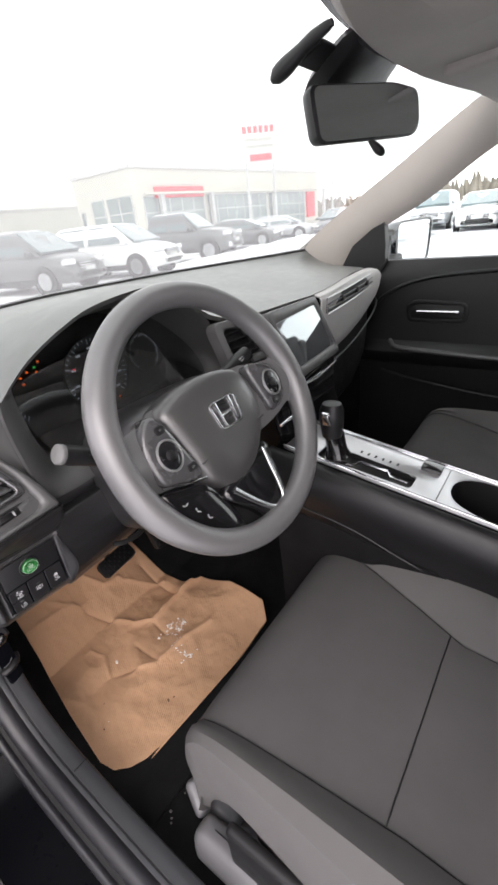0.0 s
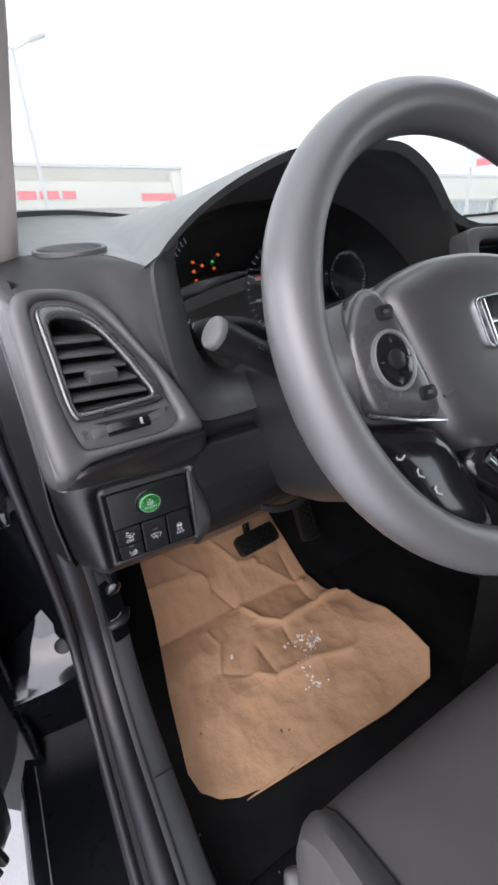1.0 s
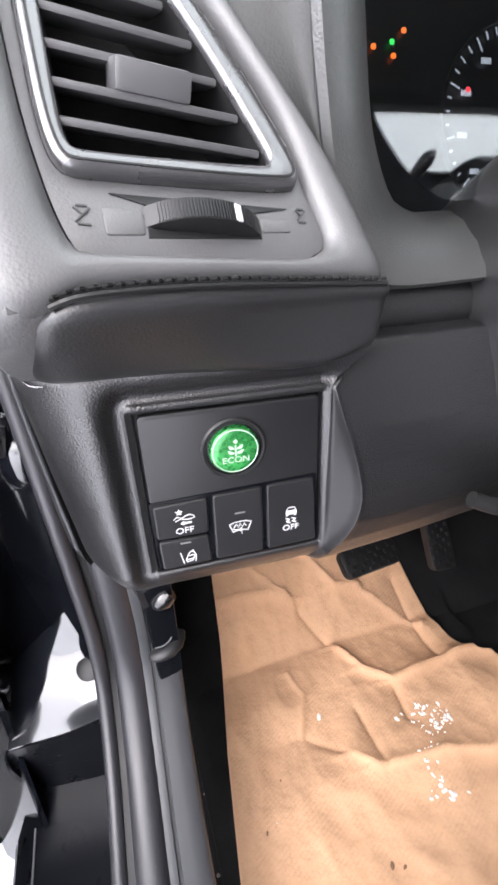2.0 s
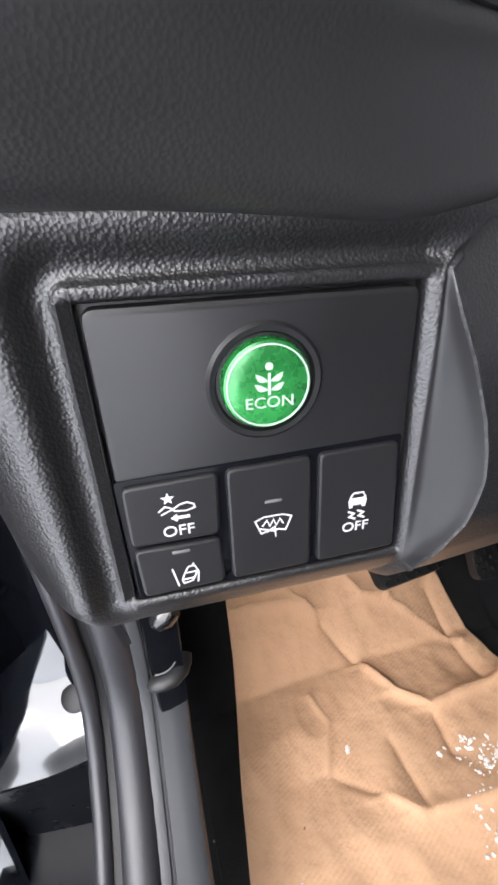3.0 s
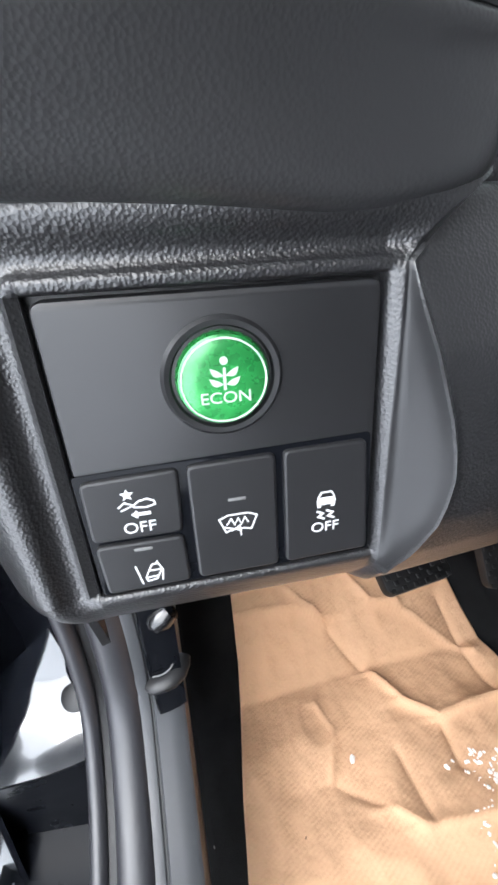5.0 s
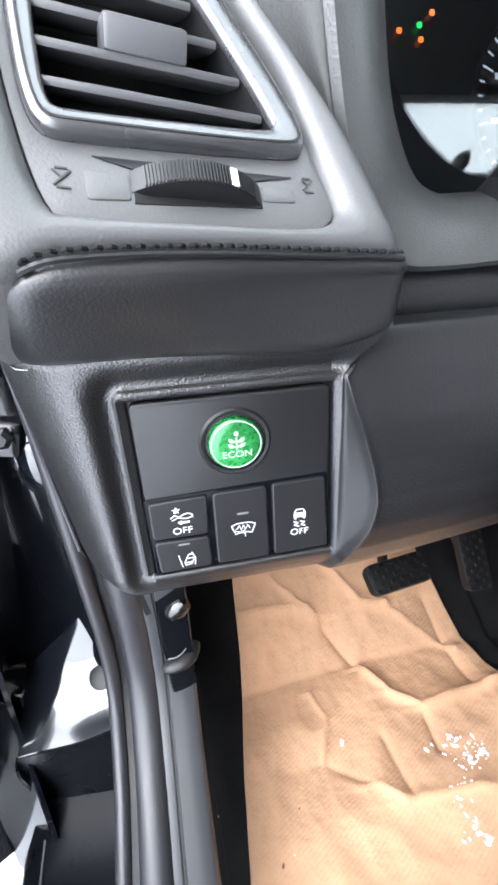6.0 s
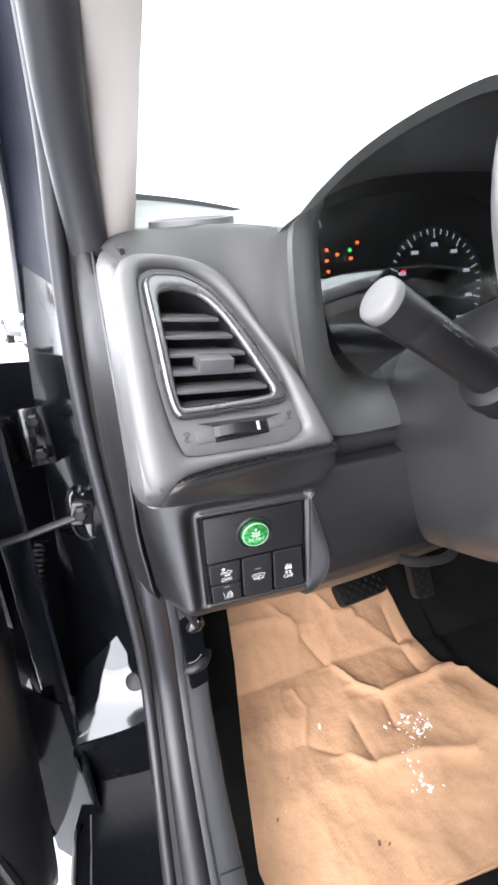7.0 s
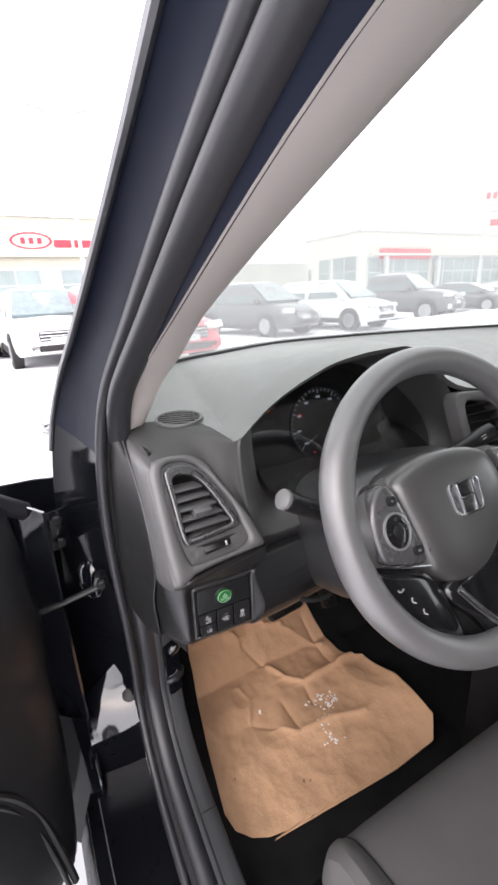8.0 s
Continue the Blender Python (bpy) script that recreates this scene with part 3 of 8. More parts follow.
# upper skin: from the windscreen foot to the rear lip; the lip rises into the instrument hood
LIP = [  # x, y, z of the rear lip
    (0.062, 0.700, 1.150), (0.080, 0.668, 1.1535), (0.100, 0.650, 1.1550), (0.125, 0.634, 1.1555), (0.150, 0.611, 1.1535), (0.168, 0.587, 1.1490), (0.180, 0.568, 1.1450), (0.1862, 0.5605, 1.1452), (0.1925, 0.5585, 1.1515), (0.204, 0.556, 1.163), (0.228, 0.555, 1.182),
    (0.257, 0.553, 1.199), (0.290, 0.551, 1.214), (0.325, 0.550, 1.226), (0.370, 0.549, 1.233), (0.420, 0.549, 1.236), (0.460, 0.550, 1.234), (0.500, 0.552, 1.218), (0.525, 0.554, 1.200), (0.555, 0.556, 1.175),
    (0.585, 0.545, 1.160), (0.615, 0.520, 1.158), (0.66, 0.505, 1.157), (0.75, 0.500, 1.156), (0.84, 0.498, 1.154), (0.95, 0.505, 1.156), (1.1, 0.530, 1.158), (1.25, 0.560, 1.152), (1.35, 0.595, 1.142), (1.42, 0.640, 1.125), (1.455, 0.70, 1.10)]
LIP = [tuple(p) for p in spline(LIP, 120)]
front = [(p.x, p.y, p.z) for p in base]
def skin(x, y, z, t):
    """The upper skin from the lip (t = 0) to the windscreen's foot (t = 1)."""
    fx = 0.105 + (x - 0.06) / 1.395 * 1.335
    fy, fz = lerp_table(front, fx)
    # behind the hood the skin falls smoothly, elsewhere it swells a little
    w = min(max((z - 1.150) / 0.07, 0), 1)
    w = w * w * (3 - 2 * w)
    low = t ** 1.7
    fall = low + (t * t * (3 - 2 * t) - low) * w
    return (x + (fx - x) * t, y + (fy + 0.012 - y) * t, z + (fz - 0.006 - z) * fall + 0.004 * math.sin(math.pi * t))
K = 14
def shy(x):
    """How far the skin stays back behind the end cheek, which covers its lip."""
    return 0.11 * min(max((0.182 - x) / 0.016, 0), 1)
rows = [[skin(x, y, z, shy(x) + (1 - shy(x)) * k / K) for x, y, z in LIP] for k in range(K + 1)]
# tight rolled edge at the lip
rows.insert(0, [(p[0], p[1] + (0.001 if shy(q[0]) > 0.04 else 0.006), p[2] - (0.006 if shy(q[0]) > 0.04 else 0.0035 if q[0] > 0.188 else 0.0012)) for p, q in zip(rows[0], LIP)])
part("top_skin", sheet(rows, 0.003), M_DASH, dash, "charcoal soft grained upper skin")

# instrument binnacle: from the hood's edge in to the dial face
HOOD = [(0.1842, 1.137), (0.1905, 1.150), (0.204, 1.162), (0.257, 1.198), (0.325, 1.225), (0.420, 1.235), (0.460, 1.233), (0.525, 1.199), (0.580, 1.143), (0.606, 1.095), (0.612, 1.04), (0.60, 1.008), (0.50, 1.001), (0.30, 1.000), (0.212, 1.001), (0.1965, 1.03), (0.1868, 1.085)]
INNER = [(0.224, 1.150), (0.228, 1.160), (0.238, 1.170), (0.278, 1.190), (0.335, 1.203), (0.42, 1.208), (0.46, 1.204), (0.515, 1.178), (0.560, 1.128), (0.578, 1.090), (0.576, 1.06), (0.56, 1.035), (0.50, 1.030), (0.30, 1.034), (0.258, 1.036), (0.236, 1.062), (0.228, 1.105)]
FACE = [(0.235, 1.146), (0.24, 1.154), (0.25, 1.162), (0.285, 1.178), (0.34, 1.19), (0.42, 1.195), (0.46, 1.19), (0.505, 1.167), (0.55, 1.122), (0.566, 1.088), (0.565, 1.062), (0.55, 1.04), (0.50, 1.038), (0.30, 1.04), (0.268, 1.043), (0.246, 1.066), (0.238, 1.105)]
def shaped(pts, y0, lean=0.0, n=144):
    return [(p.x, y0 + (p.z - 1.03) * lean, p.z) for p in spline([(x, 0, z) for x, z in pts], n, True)]
def part_way(f_side, f_top, y):
    """Between the hood's edge and its inner rim: the crown folds in more tightly than the flank."""
    out = []
    for (a, b), (c, d) in zip(HOOD, INNER):
        up = min(max((b - 1.15) / 0.03, 0), 1)
        f = f_side + (f_top - f_side) * up
        out.append((a + (c - a) * f, b + (d - b) * f))
    return shaped(out, y)
bm = bmesh.new()
loft(bm, [shaped(HOOD, 0.561), part_way(0.05, 0.03, 0.5575), part_way(0.2, 0.08, 0.559), part_way(0.5, 0.14, 0.567), part_way(0.8, 0.2, 0.582), part_way(0.97, 0.26, 0.600), shaped(INNER, 0.628), shaped([(a + (c - a) * 0.4, b + (d - b) * 0.4) for (a, b), (c, d) in zip(INNER, FACE)], 0.652, 0.1), shaped(FACE, 0.6845, 0.15)], caps=(False, False))
part("binnacle", bm, M_HOOD, dash, "matt black instrument hood lining")
# dial face and its prints
bm = bmesh.new()
fpts = shaped(FACE, 0.6835, 0.15)
loft(bm, [fpts, [(x, y + 0.012, z) for x, y, z in fpts]])
cluster = part("dial_face", bm, M_CLUSTER, dash, "black instrument face with pale dial marks")
def on_face(x, z):
    return (x, 0.6815 + (z - 1.03) * 0.15, z)
def face_m(x, z, turn=0):
    return Matrix.Translation(on_face(x, z)) @ pose(0, 0, 0, 90 - 8.5, 0, 0) @ pose(0, 0, 0, 0, 0, turn)
for cx, cz, r in ((0.412, 1.098, 0.060), (0.522, 1.105, 0.034)):
    ticks = []
    for i in range(33):
        a = radians(225 - i * 270 / 32)
        q = 0.86 if i % 4 == 0 else 0.93
        ticks.append([(r * q * math.cos(a), r * q * math.sin(a)), (r * math.cos(a), r * math.sin(a))])
    part("tick_marks", strokes(ticks, 0.0011, face_m(cx, cz)), M_DIAL, cluster)
    part("dial_ring", ring([(1.06 * r * math.cos(a), 1.06 * r * math.sin(a)) for a in [i * math.pi / 24 for i in range(48)]], [(1.03 * r * math.cos(a), 1.03 * r * math.sin(a)) for a in [i * math.pi / 24 for i in range(48)]], face_m(cx, cz) @ pose(0, 0, 0.004), 0.004, 0.0004, 48), M_SATIN, cluster)
# speed figures are too small to read: short bars
for i in range(9):
    a = radians(225 - i * 270 / 8)
    x, y = 0.045 * math.cos(a), 0.045 * math.sin(a)
    part("dial_figure", strokes([[(x - 0.003, y), (x + 0.003, y)]], 0.0036, face_m(0.412, 1.098)), M_DIAL, cluster)
part("tachometer_scale", strokes([[(0.034 * math.cos(radians(a)), 0.05 * math.sin(radians(a))), (0.039 * math.cos(radians(a)), 0.056 * math.sin(radians(a)))] for a in range(110, 240, 9)], 0.0012, face_m(0.292, 1.115)), M_DIAL, cluster)
part("needle", strokes([[(0.0, 0.0), (0.022, 0.014)]], 0.0014, face_m(0.380, 1.064) @ pose(0, 0, 0.003)), M_WHITE, cluster, "white gauge needle")
for x, z, m_ in ((0.2845, 1.141, M_ORANGE), (0.296, 1.1365, M_ORANGE), (0.310, 1.140, M_GREEN_L), (0.311, 1.1325, M_ORANGE), (0.319, 1.147, M_ORANGE), (0.285, 1.121, M_ORANGE), (0.284, 1.131, M_ORANGE), (0.396, 1.048, M_RED), (0.424, 1.046, M_ORANGE), (0.440, 1.047, M_ORANGE), (0.372, 1.117, M_RED)):
    part("warning_light", fill(rrect(0.0034, 0.0030, 0.001, 3), face_m(x, z), 0.0006), m_, cluster)
lens = part("dial_lens", loft(bmesh.new(), [[(x, 0.580 + (z - 1.04) * 0.53, z) for x, y, z in shaped([(x + (0.40 - x) * 0.02, z + (1.11 - z) * 0.02) for x, z in INNER], 0.63)], [(x, 0.582 + (z - 1.04) * 0.53, z) for x, y, z in shaped([(x + (0.40 - x) * 0.02, z + (1.11 - z) * 0.02) for x, z in INNER], 0.63)]]), M_LENS, cluster, "clear lens over the dials")
lens.visible_shadow = False

# round tweeter grille on the upper skin
MS = Matrix.Translation((0.142, 0.648, 1.1604)) @ pose(0, 0, 0, 11, 0, -20)
bm = bmesh.new()
ell = lambda k, n=48: [(0.033 * k * math.cos(2 * math.pi * i / n), 0.023 * k * math.sin(2 * math.pi * i / n)) for i in range(n)]
ring(ell(1.0), ell(0.86), MS @ pose(0, 0, 0.0030), 0.010, 0.0015, 48, bm=bm)
grille = part("speaker_grille", bm, M_TRIM, dash, "oval slotted speaker grille")
part("grille_well", fill(ell(0.87), MS @ pose(0, 0, -0.0004), 0.0014), M_CARPET, grille)
for i in range(6):
    y = -0.0155 + i * 0.0062
    w = 0.0275 * math.sqrt(max(0.05, 1 - (y / 0.0195) ** 2))
    part("grille_bar", box((2 * w, 0.0016, 0.0012), MS @ pose(0, y, 0.0024), 0.0004, 1), M_TRIM, grille)

# end trim with the driver's air vent, one slanting plane
def trim_y(x, z):
    return 0.533 + 0.2 * (x - 0.097) + 0.54 * (z - 1.04)
def T_(pts):
    return [(x, trim_y(x, z), z) for x, z in pts]
MV = plane_of(*T_([(0.097, 1.04), (0.174, 1.04), (0.093, 1.12)]))
TRIM3 = T_([(0.0745, 1.118), (0.0785, 1.1285), (0.0865, 1.1345), (0.103, 1.1345), (0.1266, 1.131), (0.1435, 1.1235), (0.1547, 1.1116), (0.1668, 1.0887), (0.1817, 1.0641), (0.1946, 1.0417), (0.2020, 1.0231), (0.2072, 1.0075), (0.2060, 1.0040), (0.190, 1.0050), (0.167, 1.0065), (0.1404, 1.0080), (0.1165, 1.0085), (0.098, 1.0075), (0.088, 1.0035), (0.0765, 1.005), (0.0735, 1.02), (0.073, 1.06), (0.0735, 1.09)])
WELL3 = T_([(0.0902, 1.119), (0.095, 1.1250), (0.103, 1.1268), (0.121, 1.1245), (0.138, 1.1145), (0.151, 1.0985), (0.1635, 1.0785), (0.1735, 1.0595), (0.1805, 1.0347), (0.1842, 1.0207), (0.1800, 1.0162), (0.1685, 1.0137), (0.1415, 1.0149), (0.1045, 1.0180), (0.0980, 1.0238), (0.0940, 1.0393), (0.0912, 1.06), (0.0898, 1.09)])
CHROME3 = T_([(0.0928, 1.118), (0.0961, 1.1215), (0.1018, 1.1230), (0.12, 1.1205), (0.1357, 1.1107), (0.1485, 1.0953), (0.1608, 1.0754), (0.1707, 1.0564), (0.1760, 1.0440), (0.1758, 1.0392), (0.1716, 1.0366), (0.1464, 1.0366), (0.1104, 1.0380), (0.1010, 1.0390), (0.0970, 1.0430), (0.0948, 1.0561), (0.0938, 1.0866), (0.0928, 1.107)])
OPEN3 = T_([(0.1004, 1.108), (0.1030, 1.1112), (0.1138, 1.1119), (0.1275, 1.1073), (0.1382, 1.097), (0.1482, 1.0813), (0.1578, 1.0627), (0.1645, 1.049), (0.1656, 1.0453), (0.163, 1.0429), (0.135, 1.0431), (0.1069, 1.0440), (0.1024, 1.0456), (0.1010, 1.0538), (0.1005, 1.078), (0.1002, 1.0985)])
def outline(m, pts3, n=96):
    return [(p.x, p.y) for p in spline([(*q, 0) for q in flat(m, pts3)], n, True)]
trim2, well2, chrome2, open2 = outline(MV, TRIM3, 160), outline(MV, WELL3, 128), outline(MV, CHROME3), outline(MV, OPEN3)
vc = tuple(flat(MV, T_([(0.125, 1.065)]))[0])
# the padded rim swells between its two edges
bm = bmesh.new()
o_, i_ = polar(trim2, vc, 144), polar(well2, vc, 144)
def rim(f, h):
    return [MV @ V3((a[0] + (b[0] - a[0]) * f, a[1] + (b[1] - a[1]) * f, h)) for a, b in zip(o_, i_)]
loft(bm, [rim(0, -0.045), rim(0, -0.006), rim(0.04, -0.0028), rim(0.14, 0.0002), rim(0.3, 0.0018), rim(0.5, 0.0026), rim(0.7, 0.0022), rim(0.86, 0.0006), rim(0.96, -0.002), rim(1.0, -0.005), rim(1.0, -0.012)], caps=(False, False))
trim = part("end_trim", bm, M_TRIM, dash, "padded grey trim round the air vent", angle=60)
part("trim_well", ring(well2, chrome2, MV @ pose(0, 0, -0.0035), 0.012, 0.0006, 128, vc), M_TRIM, trim)
vent = part("air_vent", ring(chrome2, open2, MV @ pose(0, 0, 0.0008), 0.03, 0.0022, 128, vc), M_VENT, dash, "black louvred air vent in a satin silver frame", angle=60)
part("vent_sleeve", loft(bmesh.new(), [[MV @ V3((x, y, h)) for x, y in polar(inset(open2, 0.0007), vc, 96)] for h in (-0.0022, -0.0295)], caps=(False, False)), M_BLACK, vent, "black inner wall")
part("vent_back", fill(polar(open2, vc, 64), MV @ pose(0, 0, -0.030), 0.002), M_BLACK, vent)
part("frame_groove", ring(inset(chrome2, 0.0022), inset(chrome2, 0.0030), MV @ pose(0, 0, 0.0011), 0.0005, 0.0001, 128, vc), M_BLACK, vent, "thin black joint")
for i in range(6):
    z = 1.0475 + i * 0.0106
    y = flat(MV, T_([(0.12, z)]))[0][1]
    xs = [p[0] for p in polar(open2, vc, 720) if abs(p[1] - y) < 0.0018]
    if len(xs) < 2:
        continue
    x0, x1 = min(xs) - 0.001, max(xs) + 0.001
    part("slat", box((x1 - x0, 0.016, 0.0024), MV @ pose((x0 + x1) / 2, y - 0.003, -0.0085, 128), 0.0009, 2), M_SLAT, vent)
tx, ty = flat(MV, T_([(0.1294, 1.0680)]))[0]
part("vent_tab", box((0.0240, 0.0145, 0.0085), MV @ pose(tx, ty, -0.0035, 42 - 90), 0.0016), M_SLAT, vent, "sliding tab on the louvres")
# thumb wheel below the vent, in its slot
def V_(x, z):
    return flat(MV, T_([(x, z)]))[0]
slot2 = [V_(0.1110, 1.0345), V_(0.1212, 1.0312), V_(0.1205, 1.0222), V_(0.1585, 1.0212), V_(0.1580, 1.0292), V_(0.1705, 1.0308)][::-1]
part("wheel_slot", plate(slot2, MV @ pose(0, 0, -0.0031), 0.002, 0.0002), M_BLACK, trim)
wx, wy = V_(0.1395, 1.0265)
tw = revolve([(0.0285, -0.0038), (0.0300, -0.0032), (0.0300, 0.0032), (0.0285, 0.0038)], MV @ pose(wx, wy, -0.0262, 90), 72)
tw = part("thumb_wheel", tw, M_SATIN, trim, "ribbed vent thumb wheel")
bm = bmesh.new()
for i in range(-17, 18):
    box((0.0005, 0.0060, 0.0007), MV @ pose(wx, wy, -0.0262) @ pose(0, 0, 0, 0, i * 1.9) @ pose(0, 0, 0.0301), bm=bm)
part("rib", bm, M_SATIN, tw)
part("wheel_mark", box((0.0026, 0.0058, 0.001), MV @ pose(wx, wy, -0.0262) @ pose(0, 0, 0, 0, 17) @ pose(0, 0, 0.0302), 0.0003, 1), M_WHITE, tw)
for x0, x1 in ((0.1085, 0.1198), (0.1592, 0.1705)):
    q = round_poly([V_(x0, 1.0232), V_(x1, 1.0230), V_(x1, 1.0300 - 0.06 * (x1 - 0.12)), V_(x0, 1.0300 - 0.06 * (x0 - 0.12))], 0.001, 3)
    part("wheel_guide", plate(q, MV @ pose(0, 0, -0.0030), 0.002, 0.0004), M_TRIM, trim)
mark = [[(-0.0030, -0.003), (0.0030, 0.003)], [(-0.0030, 0.003), (0.0, 0.0)], [(-0.002, 0.004), (0.002, 0.004)], [(-0.002, -0.004), (0.0025, -0.004)]]
for x, k in ((0.1030, 0.7), (0.1760, 0.6)):
    sx_, sy_ = V_(x, 1.0285)
    part("vent_symbol", strokes([[(a * k, b * k) for a, b in l_] for l_ in mark], 0.0005, MV @ pose(sx_, sy_, -0.0033)), M_PAD, trim)
# the trim's outer side, rolling round to the end of the dash and down beside the pad
def wrap_row(y, z, xi, inset=0.0, rise=0.0):
    cols = [(xi, y + 0.004), ((xi + 0.0735) / 2, y + 0.0008), (0.0725, y + 0.004), (0.0690, y + 0.012), (0.0672, y + 0.026), (0.0664, y + 0.045), (0.0690, y + 0.085)]
    side = (0, 0.2, 0.6, 0.9, 1, 1, 1)
    return [(cx + inset * k, cy + inset * (1 - k), z + rise * (cy - y)) for (cx, cy), k in zip(cols, side)]
rows = [wrap_row(trim_y(0.08, 1.12), 1.1258 + dz, 0.086, ins, 0.22) for dz, ins in ((-0.001, 0.022), (0.0018, 0.013), (0.0010, 0.0065), (-0.003, 0.0022), (-0.010, 0.0))]
for z, xi, yb in ((1.09, 0.086, 0), (1.05, 0.086, 0), (1.02, 0.086, 0), (1.008, 0.088, 0), (1.003, 0.0885, 0.001), (0.997, 0.0880, 0.0055), (0.990, 0.0865, 0.014), (0.983, 0.0850, 0.027), (0.978, 0.0840, 0.040)):
    rows.append(wrap_row(trim_y(0.08, max(z, 1.004)) + yb, z, xi))
rows = list(zip(*[spline(c, 52) for c in zip(*rows)]))
part("side_wrap", sheet(rows, 0.002), M_TRIM, trim)
# thin metallic thread that paints the glint on the trim's lower corner
part("corner_glint", tube(spline([(0.0715, 0.562, 0.981), (0.0726, 0.5560, 0.978), (0.0760, 0.5500, 0.9765), (0.080, 0.5475, 0.9765)], 8), 0.0004, 6), M_VENT, trim)
# stitched seam along the trim's foot
st3 = spline([(0.0905, 0.5148, 1.0052), (0.0985, 0.5140, 1.0075), (0.1165, 0.5176, 1.0082), (0.1404, 0.5220, 1.0078), (0.167, 0.5270, 1.0064), (0.204, 0.5332, 1.0043)], 34)
part("seam", tube([p + V3((0, -0.0005, -0.0010)) for p in st3], 0.0009, 6), M_BLACK, trim)
for p, q in zip(st3, st3[1:]):
    u = (q - p) * 0.33
    part("stitch", tube([p + u * 0.6 + V3((0, -0.0004, 0.0008)), p + u * 1.5 + V3((0, -0.0016, 0.0010)), p + u * 2.4 + V3((0, -0.0004, 0.0008))], 0.0006, 5), M_CARPET, trim)
# pad under the seam: it rolls back to the switch panel
PADF = [[(0.0885, 0.5170, 1.0035), (0.0975, 0.5158, 1.0066), (0.120, 0.5190, 1.0068), (0.145, 0.5235, 1.0061), (0.172, 0.5285, 1.0050), (0.2045, 0.5340, 1.0028), (0.208, 0.546, 1.003)],
        [(0.0840, 0.5185, 0.9985), (0.0935, 0.5143, 1.0015), (0.120, 0.5176, 1.0022), (0.145, 0.5223, 1.0022), (0.172, 0.5273, 1.0018), (0.2050, 0.5328, 1.0005), (0.2085, 0.546, 1.001)],
        [(0.0805, 0.526, 0.9930), (0.0895, 0.5190, 0.9950), (0.120, 0.5215, 0.9960), (0.145, 0.5255, 0.9968), (0.172, 0.5300, 0.9975), (0.2045, 0.5348, 0.9980), (0.208, 0.547, 0.9985)],
        [(0.0788, 0.535, 0.9865), (0.0865, 0.5280, 0.9870), (0.120, 0.5290, 0.9875), (0.145, 0.5305, 0.9868), (0.172, 0.5335, 0.9862), (0.2040, 0.5365, 0.9885), (0.2080, 0.549, 0.990)],
        [(0.0784, 0.546, 0.9805), (0.0850, 0.5400, 0.9790), (0.120, 0.5390, 0.9782), (0.145, 0.5385, 0.9766), (0.178, 0.5380, 0.9748), (0.2030, 0.5400, 0.9795), (0.2070, 0.552, 0.983)],
        [(0.0790, 0.556, 0.9790), (0.0860, 0.5520, 0.9775), (0.120, 0.5515, 0.9772), (0.145, 0.5515, 0.9756), (0.178, 0.5520, 0.9740), (0.2030, 0.5550, 0.9785), (0.2065, 0.562, 0.982)]]
rows = list(zip(*[spline(c, 24) for c in zip(*[spline(r, 40) for r in PADF])]))
part("lower_pad", sheet(rows, 0.002), M_PAD, trim, "padded roll below the stitched seam", angle=70)

# cheek between the vent's trim and the instrument hood
CA = [(x + (0.125 - x) * 0.05, trim_y(x, z) + 0.003, z + (1.065 - z) * 0.05) for x, z in ((0.0785, 1.1290), (0.0885, 1.1345), (0.110, 1.1340), (0.1266, 1.131), (0.1435, 1.1235), (0.1547, 1.1116), (0.1668, 1.0887), (0.1817, 1.0641), (0.1946, 1.0417), (0.2023, 1.0231), (0.2085, 1.002))]
CB = [(0.068, 0.690, 1.1495), (0.080, 0.668, 1.1540), (0.100, 0.650, 1.1555), (0.125, 0.634, 1.1560), (0.150, 0.611, 1.1540), (0.168, 0.587, 1.1494), (0.180, 0.568, 1.1453), (0.1885, 0.5625, 1.1420), (0.1895, 0.5635, 1.125), (0.1900, 0.5635, 1.095), (0.1930, 0.5635, 1.065), (0.2005, 0.5635, 1.03), (0.2125, 0.5635, 1.001)]
ca, cb = spline(CA, 60), spline(CB, 60)
rows = []
for f in [k / 10 for k in range(11)]:
    row = []
    for p, q in zip(ca, cb):
        top = min(max((q.y - 0.562) / 0.05, 0), 1)
        # over the top it rolls like a bolster, beside the hood it is a shallow hollow
        v = p.lerp(q, f)
        up = math.sin(math.pi / 2 * f)
        v.z += top * (up - f) * (q.z - p.z) * 0.9
        v.y += (1 - top) * 0.007 * math.sin(math.pi * f)
        row.append(v)
    rows.append(row)
rows.insert(0, [p + V3((-0.005, 0.010, -0.005)) if i > 5 else p + V3((0.002, 0.006, -0.008)) for i, p in enumerate(ca)])
# it runs on over the upper skin and fades into it
for t, h in ((0.025, 0.0010), (0.05, 0.0010), (0.075, 0.0010), (0.10, 0.0010), (0.125, 0.0009), (0.15, 0.0004), (0.17, -0.003)):
    rows.append([V3(skin(q.x, q.y, q.z, t * min(max((0.190 - q.x) / 0.016, 0.1), 1))) + V3((0, 0, h)) if q.y > 0.563 or q.z > 1.1435 else q + V3((0.04 * t, 0.08 * t, -0.0005)) for q in cb])
# the bend at the lip is a soft roll
for _ in range(7):
    old = [[v.copy() for v in r_] for r_ in rows]
    for i in range(2, len(rows) - 3):
        for c, q in enumerate(cb):
            w = min(max((0.181 - q.x) / 0.016, 0), 1) if q.y > 0.563 else 0
            rows[i][c] = old[i][c].lerp((old[i - 1][c] + old[i][c] * 2 + old[i + 1][c]) / 4, w)
part("cheek", sheet(rows, 0.002), M_DASH_SHADED, dash, angle=75)
